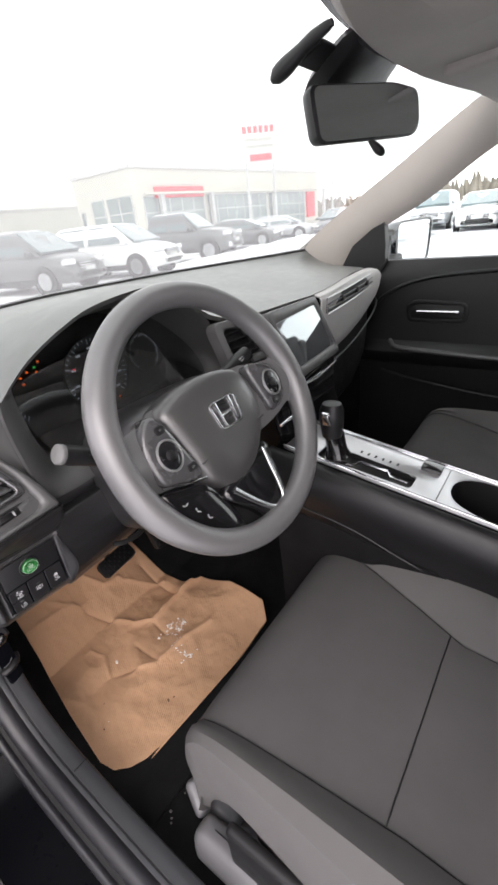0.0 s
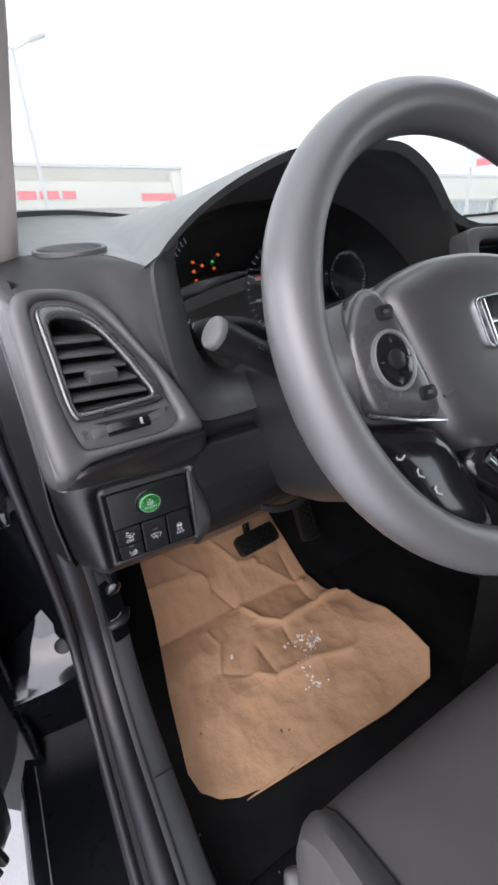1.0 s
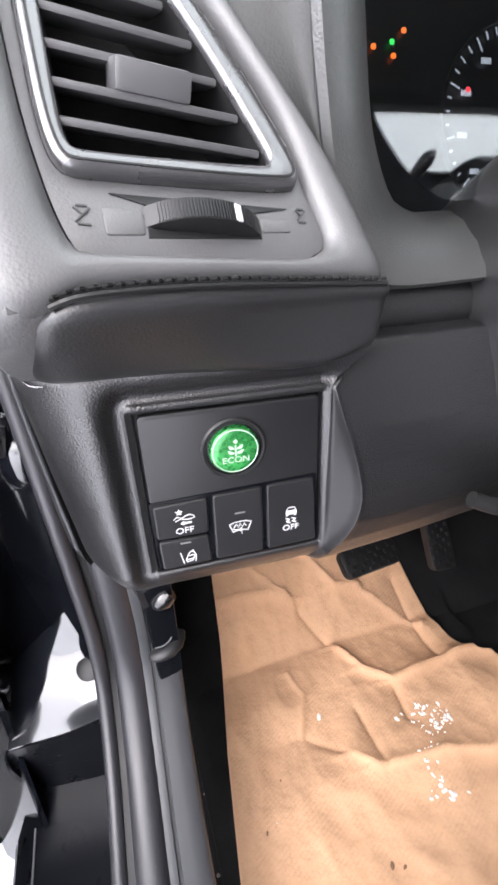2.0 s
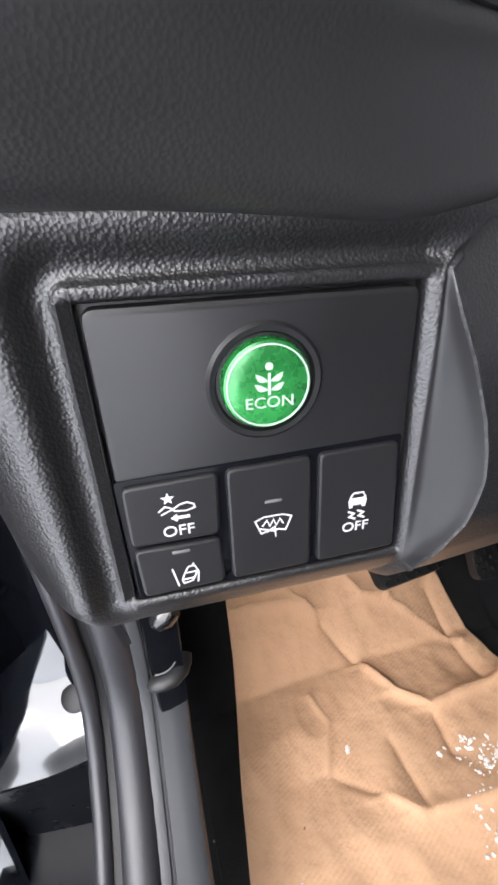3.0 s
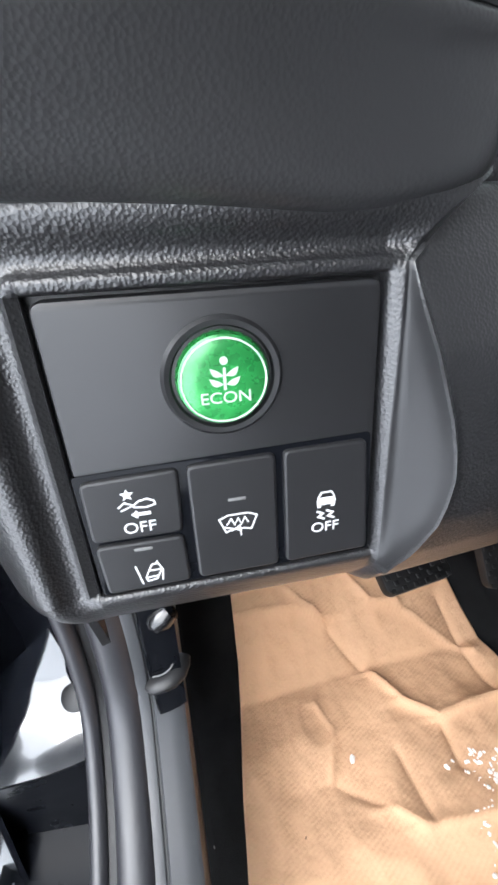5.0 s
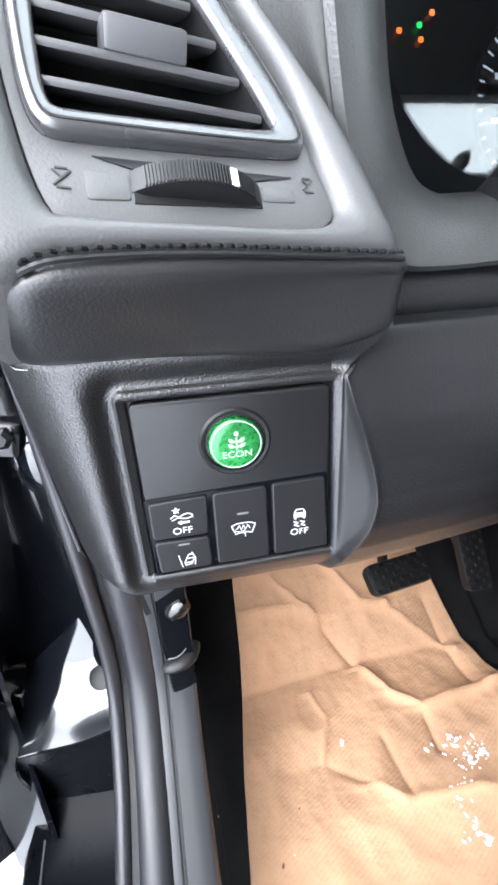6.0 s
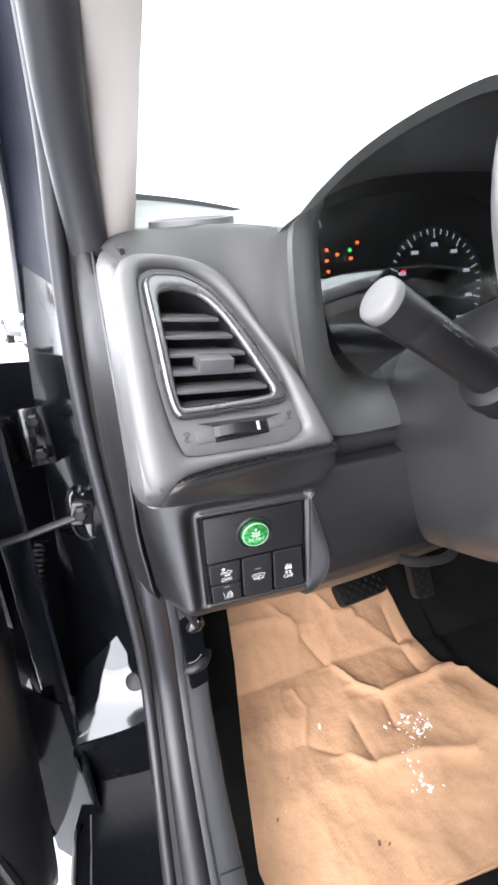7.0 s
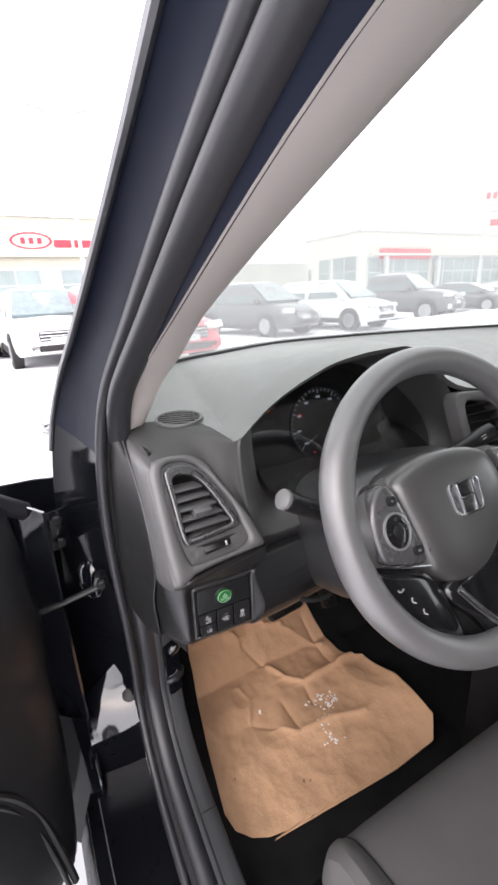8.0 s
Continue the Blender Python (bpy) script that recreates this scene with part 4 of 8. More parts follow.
# dark jamb panel from the door seal to the dash end
JR = [(1.150, 0.0665, 0.665), (1.09, 0.0665, 0.606), (1.03, 0.0665, 0.576), (0.985, 0.066, 0.574), (0.93, 0.0655, 0.598), (0.87, 0.070, 0.610), (0.853, 0.0735, 0.615)]
zs = sorted(SEAL[5:12], key=lambda v: v[2])
rows = []
for z, x, y in JR:
    sx_, sy_ = lerp_table([(v[2], v[0], v[1]) for v in zs], z)
    p, q = V3((sx_ + 0.010, sy_ + 0.004, z)), V3((x, y, z))
    rows.append([p, p.lerp(q, 0.2) + V3((-0.004, -0.003, 0)), p.lerp(q, 0.5) + V3((-0.006, -0.004, 0)), p.lerp(q, 0.8) + V3((-0.004, -0.004, 0)), q, q + V3((0.006, 0.012, 0))])
rows = list(zip(*[spline(c, 44) for c in zip(*rows)]))
part("end_jamb", sheet(rows, 0.002), M_BLACK, dash, "smooth dark panel beside the door seal", angle=70)
# paler tube paints the highlight along the panel's rubber edge
part("jamb_lip_highlight", tube(spline([(x - 0.0005, y - 0.0015, z) for z, x, y in JR[:6]], 40), 0.0011, 8), M_SILL, dash, "thin lip along the end panel, paler to paint its highlight")

# dash end cap beside the trim
CAP = [[(0.064, 0.600, 1.145), (0.060, 0.66, 1.15), (0.055, 0.76, 1.14)], [(0.066, 0.596, 1.08), (0.058, 0.66, 1.08), (0.05, 0.80, 1.08)], [(0.068, 0.588, 1.02), (0.058, 0.66, 1.02), (0.048, 0.82, 1.02)], [(0.070, 0.578, 0.965), (0.060, 0.66, 0.96), (0.048, 0.82, 0.95)], [(0.072, 0.572, 0.90), (0.062, 0.66, 0.89), (0.05, 0.80, 0.88)], [(0.080, 0.585, 0.845), (0.066, 0.66, 0.83), (0.056, 0.78, 0.80)]]
part("end_cap", sheet([spline([V3(v) + V3((0.022, 0.0, -0.006)) for v in r], 10) for r in CAP], 0.003), M_SATIN, dash, "dark plastic dash end cap")

# knee panel with the switch panel let into it
MP = plane_of((0.109, 0.546, 0.961), (0.182, 0.542, 0.961), (0.110, 0.552, 0.887))
def P2(x, z):
    d = flat(MP, [(x, 0.546 - (x - 0.109) * 0.055 - (z - 0.961) * 0.08, z)])[0]
    return d
pan = [P2(0.1085, 0.9615), P2(0.1825, 0.9615), P2(0.1850, 0.8865), P2(0.1095, 0.8865)][::-1]
pan_r = round_poly(pan, 0.003)
# one moulding: it rolls out of the pad's shade, hollows round the switches, turns the left corner,
# and swells on the other side, past a leaf-shaped facet, into the cover under the steering column
GAP = 0.0010
LEAF_L = [(0.855, 0.1860), (0.8817, 0.1877), (0.90, 0.1874), (0.93, 0.1868), (0.9643, 0.1866), (0.972, 0.193), (0.981, 0.206), (0.99, 0.212)]
LEAF_R = [(0.855, 0.1920), (0.8790, 0.1890), (0.8817, 0.1892), (0.886, 0.1908), (0.892, 0.1938), (0.899, 0.1964), (0.906, 0.1980), (0.913, 0.1984), (0.922, 0.1975), (0.935, 0.1945), (0.95, 0.1909), (0.9643, 0.1880), (0.972, 0.198), (0.981, 0.211), (0.99, 0.217)]
COVER = [(0.852, 0.600), (0.856, 0.580), (0.859, 0.568), (0.866, 0.557), (0.876, 0.547), (0.888, 0.5390), (0.90, 0.5345), (0.915, 0.5322), (0.93, 0.5322), (0.945, 0.5345), (0.9643, 0.5408), (0.972, 0.5440), (0.9785, 0.5462), (0.9800, 0.5475), (0.9812, 0.5520), (0.982, 0.566), (0.9875, 0.575)]
SWEEP = [(0.20, 0.0), (0.24, 0.002), (0.28, 0.006), (0.34, 0.012), (0.42, 0.016), (0.52, 0.010), (0.60, 0.0), (0.645, 0.02)]
def panel_x(z):
    f = min(max((0.9615 - z) / 0.075, -0.2), 1.2)
    return 0.1085 + 0.0010 * f - GAP, 0.1825 + 0.0025 * f + GAP
def bezel(d, hollow):
    """Height of the moulding d metres away from the switches."""
    lip = lerp_table([(0.0, -0.0007), (0.0004, 0.0002), (0.0010, 0.0007), (0.0028, 0.0008), (0.0040, 0.0002)], d)[0]
    dip = lerp_table([(0.0028, 0.0), (0.0045, -0.0016), (0.0065, -0.0020), (0.0085, -0.0008), (0.0110, 0.0018), (0.0140, 0.0030), (0.0180, 0.0032)], d)[0]
    return lip + dip * hollow
def knee_point(x, z, deep=False):
    xl, xr = panel_x(z)
    top, low = 0.9615 + GAP, 0.8865 - GAP
    dl, dr, dt, db = max(xl - x, 0), max(x - xr, 0), max(z - top, 0), max(low - z, 0)
    y = 0.546 - (x - 0.109) * 0.055 - (z - 0.961) * 0.08
    d = math.hypot(max(dl, dr), max(dt, db))
    hollow = (dl + dt) / (dl + dt + dr + 1.6 * db + 1e-6)
    y -= bezel(d, hollow) - (0.010 if deep else 0.0)
    # beside the switches' outer edge the hollow runs right up to them
    y += 0.0024 * dl / (dl + dt + dr + db + 1e-6) * (1 - ease(d / 0.0065))
    # rolls back under the pad, round the left corner and in below
    y += 0.016 * max(0, (dt - 0.013) / 0.013) ** 2
    wide = 0.0205 + 0.016 * min(max((z - 0.862) / 0.108, 0), 1.1)
    f = dl / wide
    y += 0.015 * max(0, (f - 0.34) / 0.66) ** 2
    y += lerp_table([(0.0, 0.0), (0.004, 0.0004), (0.010, 0.004), (0.018, 0.0115), (0.024, 0.020), (0.028, 0.032), (0.031, 0.05), (0.034, 0.075)], db)[0]
    # the facet climbs from the switches to the proud cover
    if dr > 0:
        a, b = lerp_table(LEAF_L, z)[0], lerp_table(LEAF_R, z)[0]
        s = min(max((x - a) / (b - a), 0), 1)
        c = lerp_table(COVER, z)[0] + lerp_table(SWEEP, x)[0]
        y += (c - y) * s
        if 0.878 < z < 0.968:
            y -= 0.0016 * math.exp(-((x - b) / 0.0010) ** 2) + 0.0012 * math.exp(-((x - a) / 0.0009) ** 2)
    return y
zs = [0.8525, 0.8545, 0.8575, 0.8600] + [0.8625 + 0.0023 * i for i in range(10)] + [0.8865 - GAP - v for v in (0.0010, 0.0004, 0.0)] + [0.8865 - GAP + 0.0001]
zs += [0.8867 + 0.0014 * i for i in range(53)] + [0.9615 + GAP - 0.0001] + [0.9615 + GAP + v for v in (0.0, 0.0004, 0.0010, 0.0019, 0.0028, 0.0036, 0.0045, 0.0055, 0.0065, 0.0075, 0.0085, 0.0098, 0.0110, 0.0125, 0.0140, 0.0155, 0.0170, 0.0174, 0.0180, 0.0186, 0.0192, 0.0200, 0.0225, 0.0250)]
zs = sorted(zs)
near = (0.0, 0.0004, 0.0010, 0.0019, 0.0028, 0.0036, 0.0045, 0.0055, 0.0065, 0.0075, 0.0085, 0.0098, 0.0110)
JAMB_EDGE = [(0.80, 0.086, 0.640), (0.87, 0.070, 0.610), (0.93, 0.0655, 0.598), (0.985, 0.066, 0.574), (1.03, 0.0665, 0.576)]
grid = []
for z in zs:
    xl, xr = panel_x(z)
    wide = 0.0205 + 0.016 * min(max((z - 0.862) / 0.108, 0), 1.1)
    inside = 0.8865 - GAP < z < 0.9615 + GAP
    left = [wide + (0.0110 - wide) * k / 10 for k in range(10)] + list(near[::-1])
    row = [V3((xl - d, knee_point(xl - d, z), z)) for d in left]
    # past the corner it runs back to the jamb
    ex, ey = lerp_table(JAMB_EDGE, z)
    end = V3((ex + 0.0025, ey + 0.006, z))
    turn = [row[0].lerp(end, k) + V3((-0.0022, -0.0022, 0)) * math.sin(math.pi * k) for k in (1.0, 0.75, 0.5, 0.25, 0.1)]
    row = turn + row
    row += [V3((x, knee_point(x, z, inside), z)) for x in (xl + 0.0001, 0.125, 0.146, 0.167, xr - 0.0001)]
    a, b = lerp_table(LEAF_L, z)[0], lerp_table(LEAF_R, z)[0]
    a = max(a, xr + 0.0012)
    b = max(b, a + 0.001)
    right = [xr, xr + 0.0004, xr + 0.0010, a - 0.0004, a, a + 0.0005] + [a + (b - a) * k / 8 for k in range(1, 8)] + [b - 0.0004, b, b + 0.0004, b + 0.0009, b + 0.0018, b + 0.0035, b + 0.007, b + 0.013, 0.23, 0.24, 0.26, 0.28, 0.30, 0.32, 0.34, 0.37, 0.40, 0.44, 0.48, 0.52, 0.56, 0.60, 0.645]
    right = sorted(right)
    row += [V3((x, knee_point(x, z), z)) for x in right]
    grid.append((row, inside))
bm = bmesh.new()
vs = [[bm.verts.new(v) for v in row] for row, _ in grid]
c0 = 5 + 10 + len(near)
for (ra, rb, ga, gb) in zip(vs, vs[1:], grid, grid[1:]):
    for c in range(len(ra) - 1):
        if ga[1] and gb[1] and c0 <= c < c0 + 4:
            continue
        f = bm.faces.new((ra[c], ra[c + 1], rb[c + 1], rb[c]))
        # the leaf facet is smooth
        f.material_index = 1 if 37 <= c < 46 and 0.880 < ra[c].co.z < 0.964 else 0
solid(bm, 0.0012)
knee = part("knee_panel", bm, M_KNEE, dash, "grained black lower dash panel", angle=62)
knee.data.materials.append(M_SATIN)
sw = part("switch_panel", plate(pan_r, MP @ pose(0, 0, 0.0), 0.006, 0.0012), M_SATIN, dash, "satin black switch panel with a green economy button")
part("switch_gap", plate(inset(pan_r, -0.0035), MP @ pose(0, 0, -0.0035), 0.004, 0.0002), M_BLACK, sw)

# the green round button
ec = P2(0.1455, 0.9428)
ME = MP @ pose(ec[0], ec[1], 0)
part("button_ring", revolve([(0.0136, -0.002), (0.0138, 0.0004), (0.0130, 0.0012), (0.0118, 0.0010), (0.0110, -0.0006), (0.0108, -0.003)], ME, 64), M_SATIN, sw)

# ---- switch faces ----
def green_metal(name):
    m = mat(name, (0.024, 0.25, 0.055), 0.28, metal=0.45, coat=0.9, vary=0.35, blotch=70, rvar=0.08)
    return m
M_GREEN = green_metal("green_lacquer")
M_PRINT = mat("pale_green_print", (0.40, 0.52, 0.42), 0.5, vary=0.1)
dome = [(0.0106, -0.003), (0.0106, 0.0010), (0.0101, 0.0024), (0.0088, 0.0031), (0.0060, 0.0034), (0.0030, 0.0035), (0.0002, 0.0035)]
econ = part("economy_button", revolve(dome, ME, 64), M_GREEN, sw, "round green lacquered economy button")
circ = lambda r, n=56: [(r * math.cos(2 * math.pi * i / n), r * math.sin(2 * math.pi * i / n)) for i in range(n)]
part("white_ring", ring(circ(0.0096), circ(0.0092), ME @ pose(0, 0, 0.0032), 0.0012, 0.0001, 56, (0, 0)), M_PRINT, econ)
letters("ECON", 0.0037, ME @ pose(0.0001, -0.0037, 0.0035), M_PRINT, econ, "economy_lettering", 0.00012, 1.12)
bm = fill(circ(0.0009, 16), ME @ pose(0.0000, 0.0047, 0.0034), 0.0002)
leaf = lambda w, h: [(w * math.sin(math.pi * i / 8), h * i / 8) for i in range(9)] + [(-0.25 * w * math.sin(math.pi * i / 8), h * i / 8) for i in range(7, 0, -1)]
for y0, tilt, hh in ((0.0014, 58, 0.0033), (-0.0006, 64, 0.0034)):
    for s in (-1, 1):
        pts = [(s * (0.0003 + px * math.cos(radians(tilt)) * -1 + py * math.sin(radians(tilt))), y0 + py * math.cos(radians(tilt)) + px * math.sin(radians(tilt))) for px, py in leaf(-0.0011, hh)]
        fill(pts if s > 0 else pts[::-1], ME @ pose(0, 0, 0.0035), 0.0002, bm)
strokes([[(0, -0.0016), (0, 0.0030)]], 0.0006, ME @ pose(0, 0, 0.0035), bm, 0.0002)
part("leaf_symbol", bm, M_PRINT, econ)

def switch(corners, label, mark_at=None):
    q = round_poly([P2(x, z) for x, z in corners][::-1], 0.0022, 4)
    o = part("switch", plate(inset(q, 0.0002), MP @ pose(0, 0, 0.0016), 0.005, 0.0008), M_SATIN, sw, label, angle=12)
    if mark_at:
        x, y = P2(*mark_at)
        part("indicator", plate(rrect(0.0046, 0.0009, 0.0003, 2, (x, y)), MP @ pose(0, 0, 0.0018), 0.0004, 0.0001), M_CAP, o)
    return o
s1 = switch([(0.1098, 0.9215), (0.1333, 0.9222), (0.1328, 0.9035), (0.1100, 0.9038)], "black switch with a collision braking symbol")
s2 = switch([(0.1102, 0.9030), (0.1328, 0.9027), (0.1334, 0.8872), (0.1110, 0.8868)], "black switch with a lane keeping symbol", (0.122, 0.9005))
s3 = switch([(0.1347, 0.9224), (0.1573, 0.9228), (0.1580, 0.8872), (0.1350, 0.8872)], "black switch with a wiper de-icer symbol", (0.1468, 0.9112))
s4 = switch([(0.1588, 0.9230), (0.1815, 0.9232), (0.1843, 0.8876), (0.1596, 0.8872)], "black switch with a stability control symbol")
part("panel_groove", plate(round_poly([P2(0.1086, 0.9228), P2(0.1826, 0.9245), P2(0.1849, 0.8866), P2(0.1097, 0.8862)][::-1], 0.0012, 3), MP @ pose(0, 0, 0.0003), 0.002, 0.0001), M_SHADED_BLACK, sw, "black gap round the switches")

def symbol(owner, lines, at, width=0.00042, scale=1.0):
    x, y = P2(*at)
    return part("symbol", strokes([[(px * scale, py * scale) for px, py in ln] for ln in lines], width, MP @ pose(x, y, 0.00165), depth=0.00012), M_WHITE, owner)
# two cars about to touch, with a star of impact and an arrow
star = [(0.0017 * (1 if i % 2 == 0 else 0.45) * math.cos(radians(90 + i * 36)), 0.0017 * (1 if i % 2 == 0 else 0.45) * math.sin(radians(90 + i * 36))) for i in range(11)]
sx0, sy0 = P2(0.1204, 0.9170)
part("symbol", fill(star[:10], MP @ pose(sx0, sy0, 0.00165), 0.00012), M_WHITE, s1)
symbol(s1, [[(-0.0045, 0.0002), (-0.0030, 0.0014), (-0.0010, 0.0004), (-0.0040, -0.0008)], [(-0.0012, 0.0002), (0.0004, 0.0014), (0.0024, 0.0018), (0.0040, 0.0010), (0.0042, 0.0), (0.0020, -0.0006), (-0.0008, -0.0002), (-0.0012, 0.0002)]], (0.1225, 0.9135))
symbol(s1, [[(0.0022, 0), (-0.0010, 0)]], (0.1228, 0.9112), 0.0009)
symbol(s1, [[(-0.0002, 0.0008), (-0.0012, 0), (-0.0002, -0.0008)]], (0.1222, 0.9112), 0.0005)
x, y = P2(0.1222, 0.9072)
letters("OFF", 0.0044, MP @ pose(x, y, 0.00165), M_WHITE, s1, "off_lettering", 0.0001, 1.05)
# car in its lane
symbol(s2, [[(-0.0034, 0.0030), (-0.0022, -0.0030)], [(0.0034, 0.0008), (0.0030, -0.0026)], [(-0.0008, -0.0024), (0.0016, -0.0020), (0.0032, 0.0012), (0.0024, 0.0030), (0.0008, 0.0030), (-0.0002, 0.0012), (-0.0012, -0.0012), (-0.0008, -0.0024)], [(0.0, 0.0010), (0.0026, 0.0010)], [(-0.0008, -0.0012), (0.0020, -0.0010)], [(0.0018, 0.0030), (0.0022, 0.0038)]], (0.1226, 0.8922))
# windscreen with de-icer zigzag
symbol(s3, [[(-0.0050, 0.0024), (-0.0026, 0.0034), (0.0026, 0.0034), (0.0050, 0.0024), (0.0034, -0.0018), (0.0014, -0.0012), (-0.0014, -0.0012), (-0.0034, -0.0018), (-0.0050, 0.0024)], [(-0.0030, 0.0006), (-0.0018, 0.0022), (-0.0010, 0.0002), (0.0, 0.0022), (0.0008, 0.0002), (0.0018, 0.0022), (0.0026, 0.0006)], [(-0.0018, -0.0016), (0.0004, -0.0002), (0.0006, -0.0034)], [(-0.0036, -0.0002), (0.0006, -0.0018)]], (0.1468, 0.9032))
# skidding car
x, y = P2(0.1708, 0.9066)
bm = fill([(-0.0025, -0.0014), (0.0025, -0.0014), (0.0027, 0.0000), (0.0023, 0.0009), (-0.0023, 0.0009), (-0.0027, 0.0000)], MP @ pose(x, y, 0.00165), 0.00012)
fill([(-0.0024, -0.0022), (-0.0014, -0.0022), (-0.0014, -0.0013), (-0.0024, -0.0013)], MP @ pose(x, y, 0.00165), 0.00012, bm)
fill([(0.0014, -0.0022), (0.0024, -0.0022), (0.0024, -0.0013), (0.0014, -0.0013)], MP @ pose(x, y, 0.00165), 0.00012, bm)
strokes([[(-0.0023, 0.0009), (-0.0014, 0.0025), (0.0014, 0.0025), (0.0023, 0.0009)]], 0.00045, MP @ pose(x, y, 0.00165), bm, 0.00012)
part("symbol", bm, M_WHITE, s4)
symbol(s4, [[(-0.0024, 0.0012), (-0.0008, 0.0004), (-0.0020, -0.0006), (-0.0004, -0.0014)], [(0.0004, 0.0012), (0.0020, 0.0004), (0.0008, -0.0006), (0.0024, -0.0014)]], (0.1708, 0.9020), 0.0006)
x, y = P2(0.1708, 0.8978)
letters("OFF", 0.0044, MP @ pose(x, y, 0.00165), M_WHITE, s4, "off_lettering", 0.0001, 1.05)

# underside behind the switches
part("underside", sheet([[(0.085, 0.60, 0.858), (0.15, 0.60, 0.858), (0.30, 0.605, 0.860), (0.64, 0.605, 0.860)], [(0.10, 0.68, 0.872), (0.16, 0.68, 0.875), (0.3, 0.68, 0.88), (0.64, 0.68, 0.88)], [(0.10, 0.8, 0.93), (0.16, 0.8, 0.93), (0.3, 0.8, 0.93), (0.64, 0.8, 0.93)]], 0.003), M_BLACK, knee)
# recessed strip between the instrument hood and the knee cover
part("lower_strip", sheet([[(x, y + lerp_table(SWEEP, x)[0] * 0.4, z) for x in (0.195, 0.21, 0.24, 0.28, 0.34, 0.42, 0.52, 0.60)] for y, z in ((0.585, 1.010), (0.572, 1.006), (0.566, 1.001), (0.5625, 0.994), (0.5620, 0.986), (0.565, 0.979), (0.572, 0.972))], 0.002), M_KNEE, knee)

# ---- steering wheel, column and stalks ----
MW = pose(0.366, 0.379, 1.0928) @ pose(0, 0, 0, 0, 0, -3) @ pose(0, 0, 0, 90 - 26.75) @ pose(0, 0, 0, 0, 0, 2.0)
wheel = thing("steering_wheel", (0.366, 0.379, 1.0928), "dark grey three-spoke steering wheel with a chrome badge", "steering wheel")
wheel.matrix_basis = Matrix.Translation((0.366, 0.379, 1.0928))
R, r = 0.1594, 0.0160
rings = []
for i in range(96):
    t = 2 * math.pi * i / 96
    fat = 1.0 + 0.10 * max(0, math.cos(2 * (t - radians(20)))) ** 6 + 0.10 * max(0, math.cos(2 * (t - radians(160)))) ** 6
    ringp = []
    for j in range(20):
        a = 2 * math.pi * j / 20
        rr = R + r * fat * math.cos(a)
        ringp.append(MW @ V3((rr * math.cos(t), rr * math.sin(t), 1.1 * r * math.sin(a))))
    rings.append(ringp)
rings.append(rings[0])
bm = loft(bmesh.new(), rings, caps=(False, False))
bmesh.ops.remove_doubles(bm, verts=bm.verts, dist=1e-6)
part("rim", bm, M_WHEEL, wheel, "grained dark grey rim")

def wpad(outline_pts, z0, height, edge, material, parent, name, label="", n=64, c=None):
    """A cushioned pad in the wheel's plane, rounded over towards its edge."""
    o = [(p.x, p.y) for p in spline([(*q, 0) for q in outline_pts], n, True)]
    c = c or (sum(p[0] for p in o) / n, sum(p[1] for p in o) / n)
    rows = []
    for k, (f, h) in enumerate(((1.0, -0.020), (1.0, 0.0), (0.985, 0.35), (0.95, 0.62), (0.86, 0.84), (0.66, 0.96), (0.35, 1.0), (0.05, 1.0))):
        z = z0 + (h * 1.0 if k == 0 else h * height)
        rows.append([MW @ V3((c[0] + (x - c[0]) * f, c[1] + (y - c[1]) * f, z)) for x, y in o])
    return part(name, loft(bmesh.new(), rows), material, parent, label)

hub = wpad([(-0.084, 0.034), (-0.060, 0.050), (-0.020, 0.057), (0.030, 0.054), (0.066, 0.042), (0.080, 0.012), (0.074, -0.026), (0.052, -0.056), (0.024, -0.079), (0.0, -0.088), (-0.028, -0.089), (-0.060, -0.070), (-0.070, -0.048), (-0.076, -0.015)], -0.022, 0.026, 0.01, M_HUB, wheel, "airbag_cover", "domed dark grey airbag cover")
# faint crease across the lower cover
part("cover_crease", tube([MW @ V3(p) for p in [(p.x, p.y, 0.0006) for p in spline([(-0.064, -0.040, 0), (-0.02, -0.030, 0), (0.03, -0.030, 0), (0.066, -0.032, 0)], 14)]], 0.0012, 6), M_HUB, hub)
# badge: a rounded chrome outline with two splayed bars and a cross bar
MB = MW @ pose(0.0045, -0.001, 0.0045)
bo = round_poly([(-0.0235, 0.0195), (-0.0205, -0.0185), (0.0215, -0.0185), (0.0245, 0.0195)], 0.0085, 6)
badge = part("badge", ring(bo, inset(bo, 0.0026), MB @ pose(0, 0, 0.002), 0.004, 0.0009, 64, (0, 0)), M_CHROME, wheel, "chrome badge outline")
part("badge_field", plate(inset(bo, 0.002), MB @ pose(0, 0, -0.0005), 0.003, 0.0004), M_SATIN, badge)
for s in (-1, 1):
    q = [(s * 0.0155, 0.0168), (s * 0.0105, 0.0168), (s * 0.0085, -0.0160), (s * 0.0125, -0.0160)]
    part("badge_bar", plate(q if s < 0 else q[::-1], MB @ pose(0, 0, 0.0018), 0.003, 0.0006), M_CHROME, badge)
part("badge_bar", plate([(-0.0100, 0.0030), (-0.0096, -0.0022), (0.0096, -0.0022), (0.0100, 0.0030)], MB @ pose(0, 0, 0.0015), 0.003, 0.0006), M_CHROME, badge)

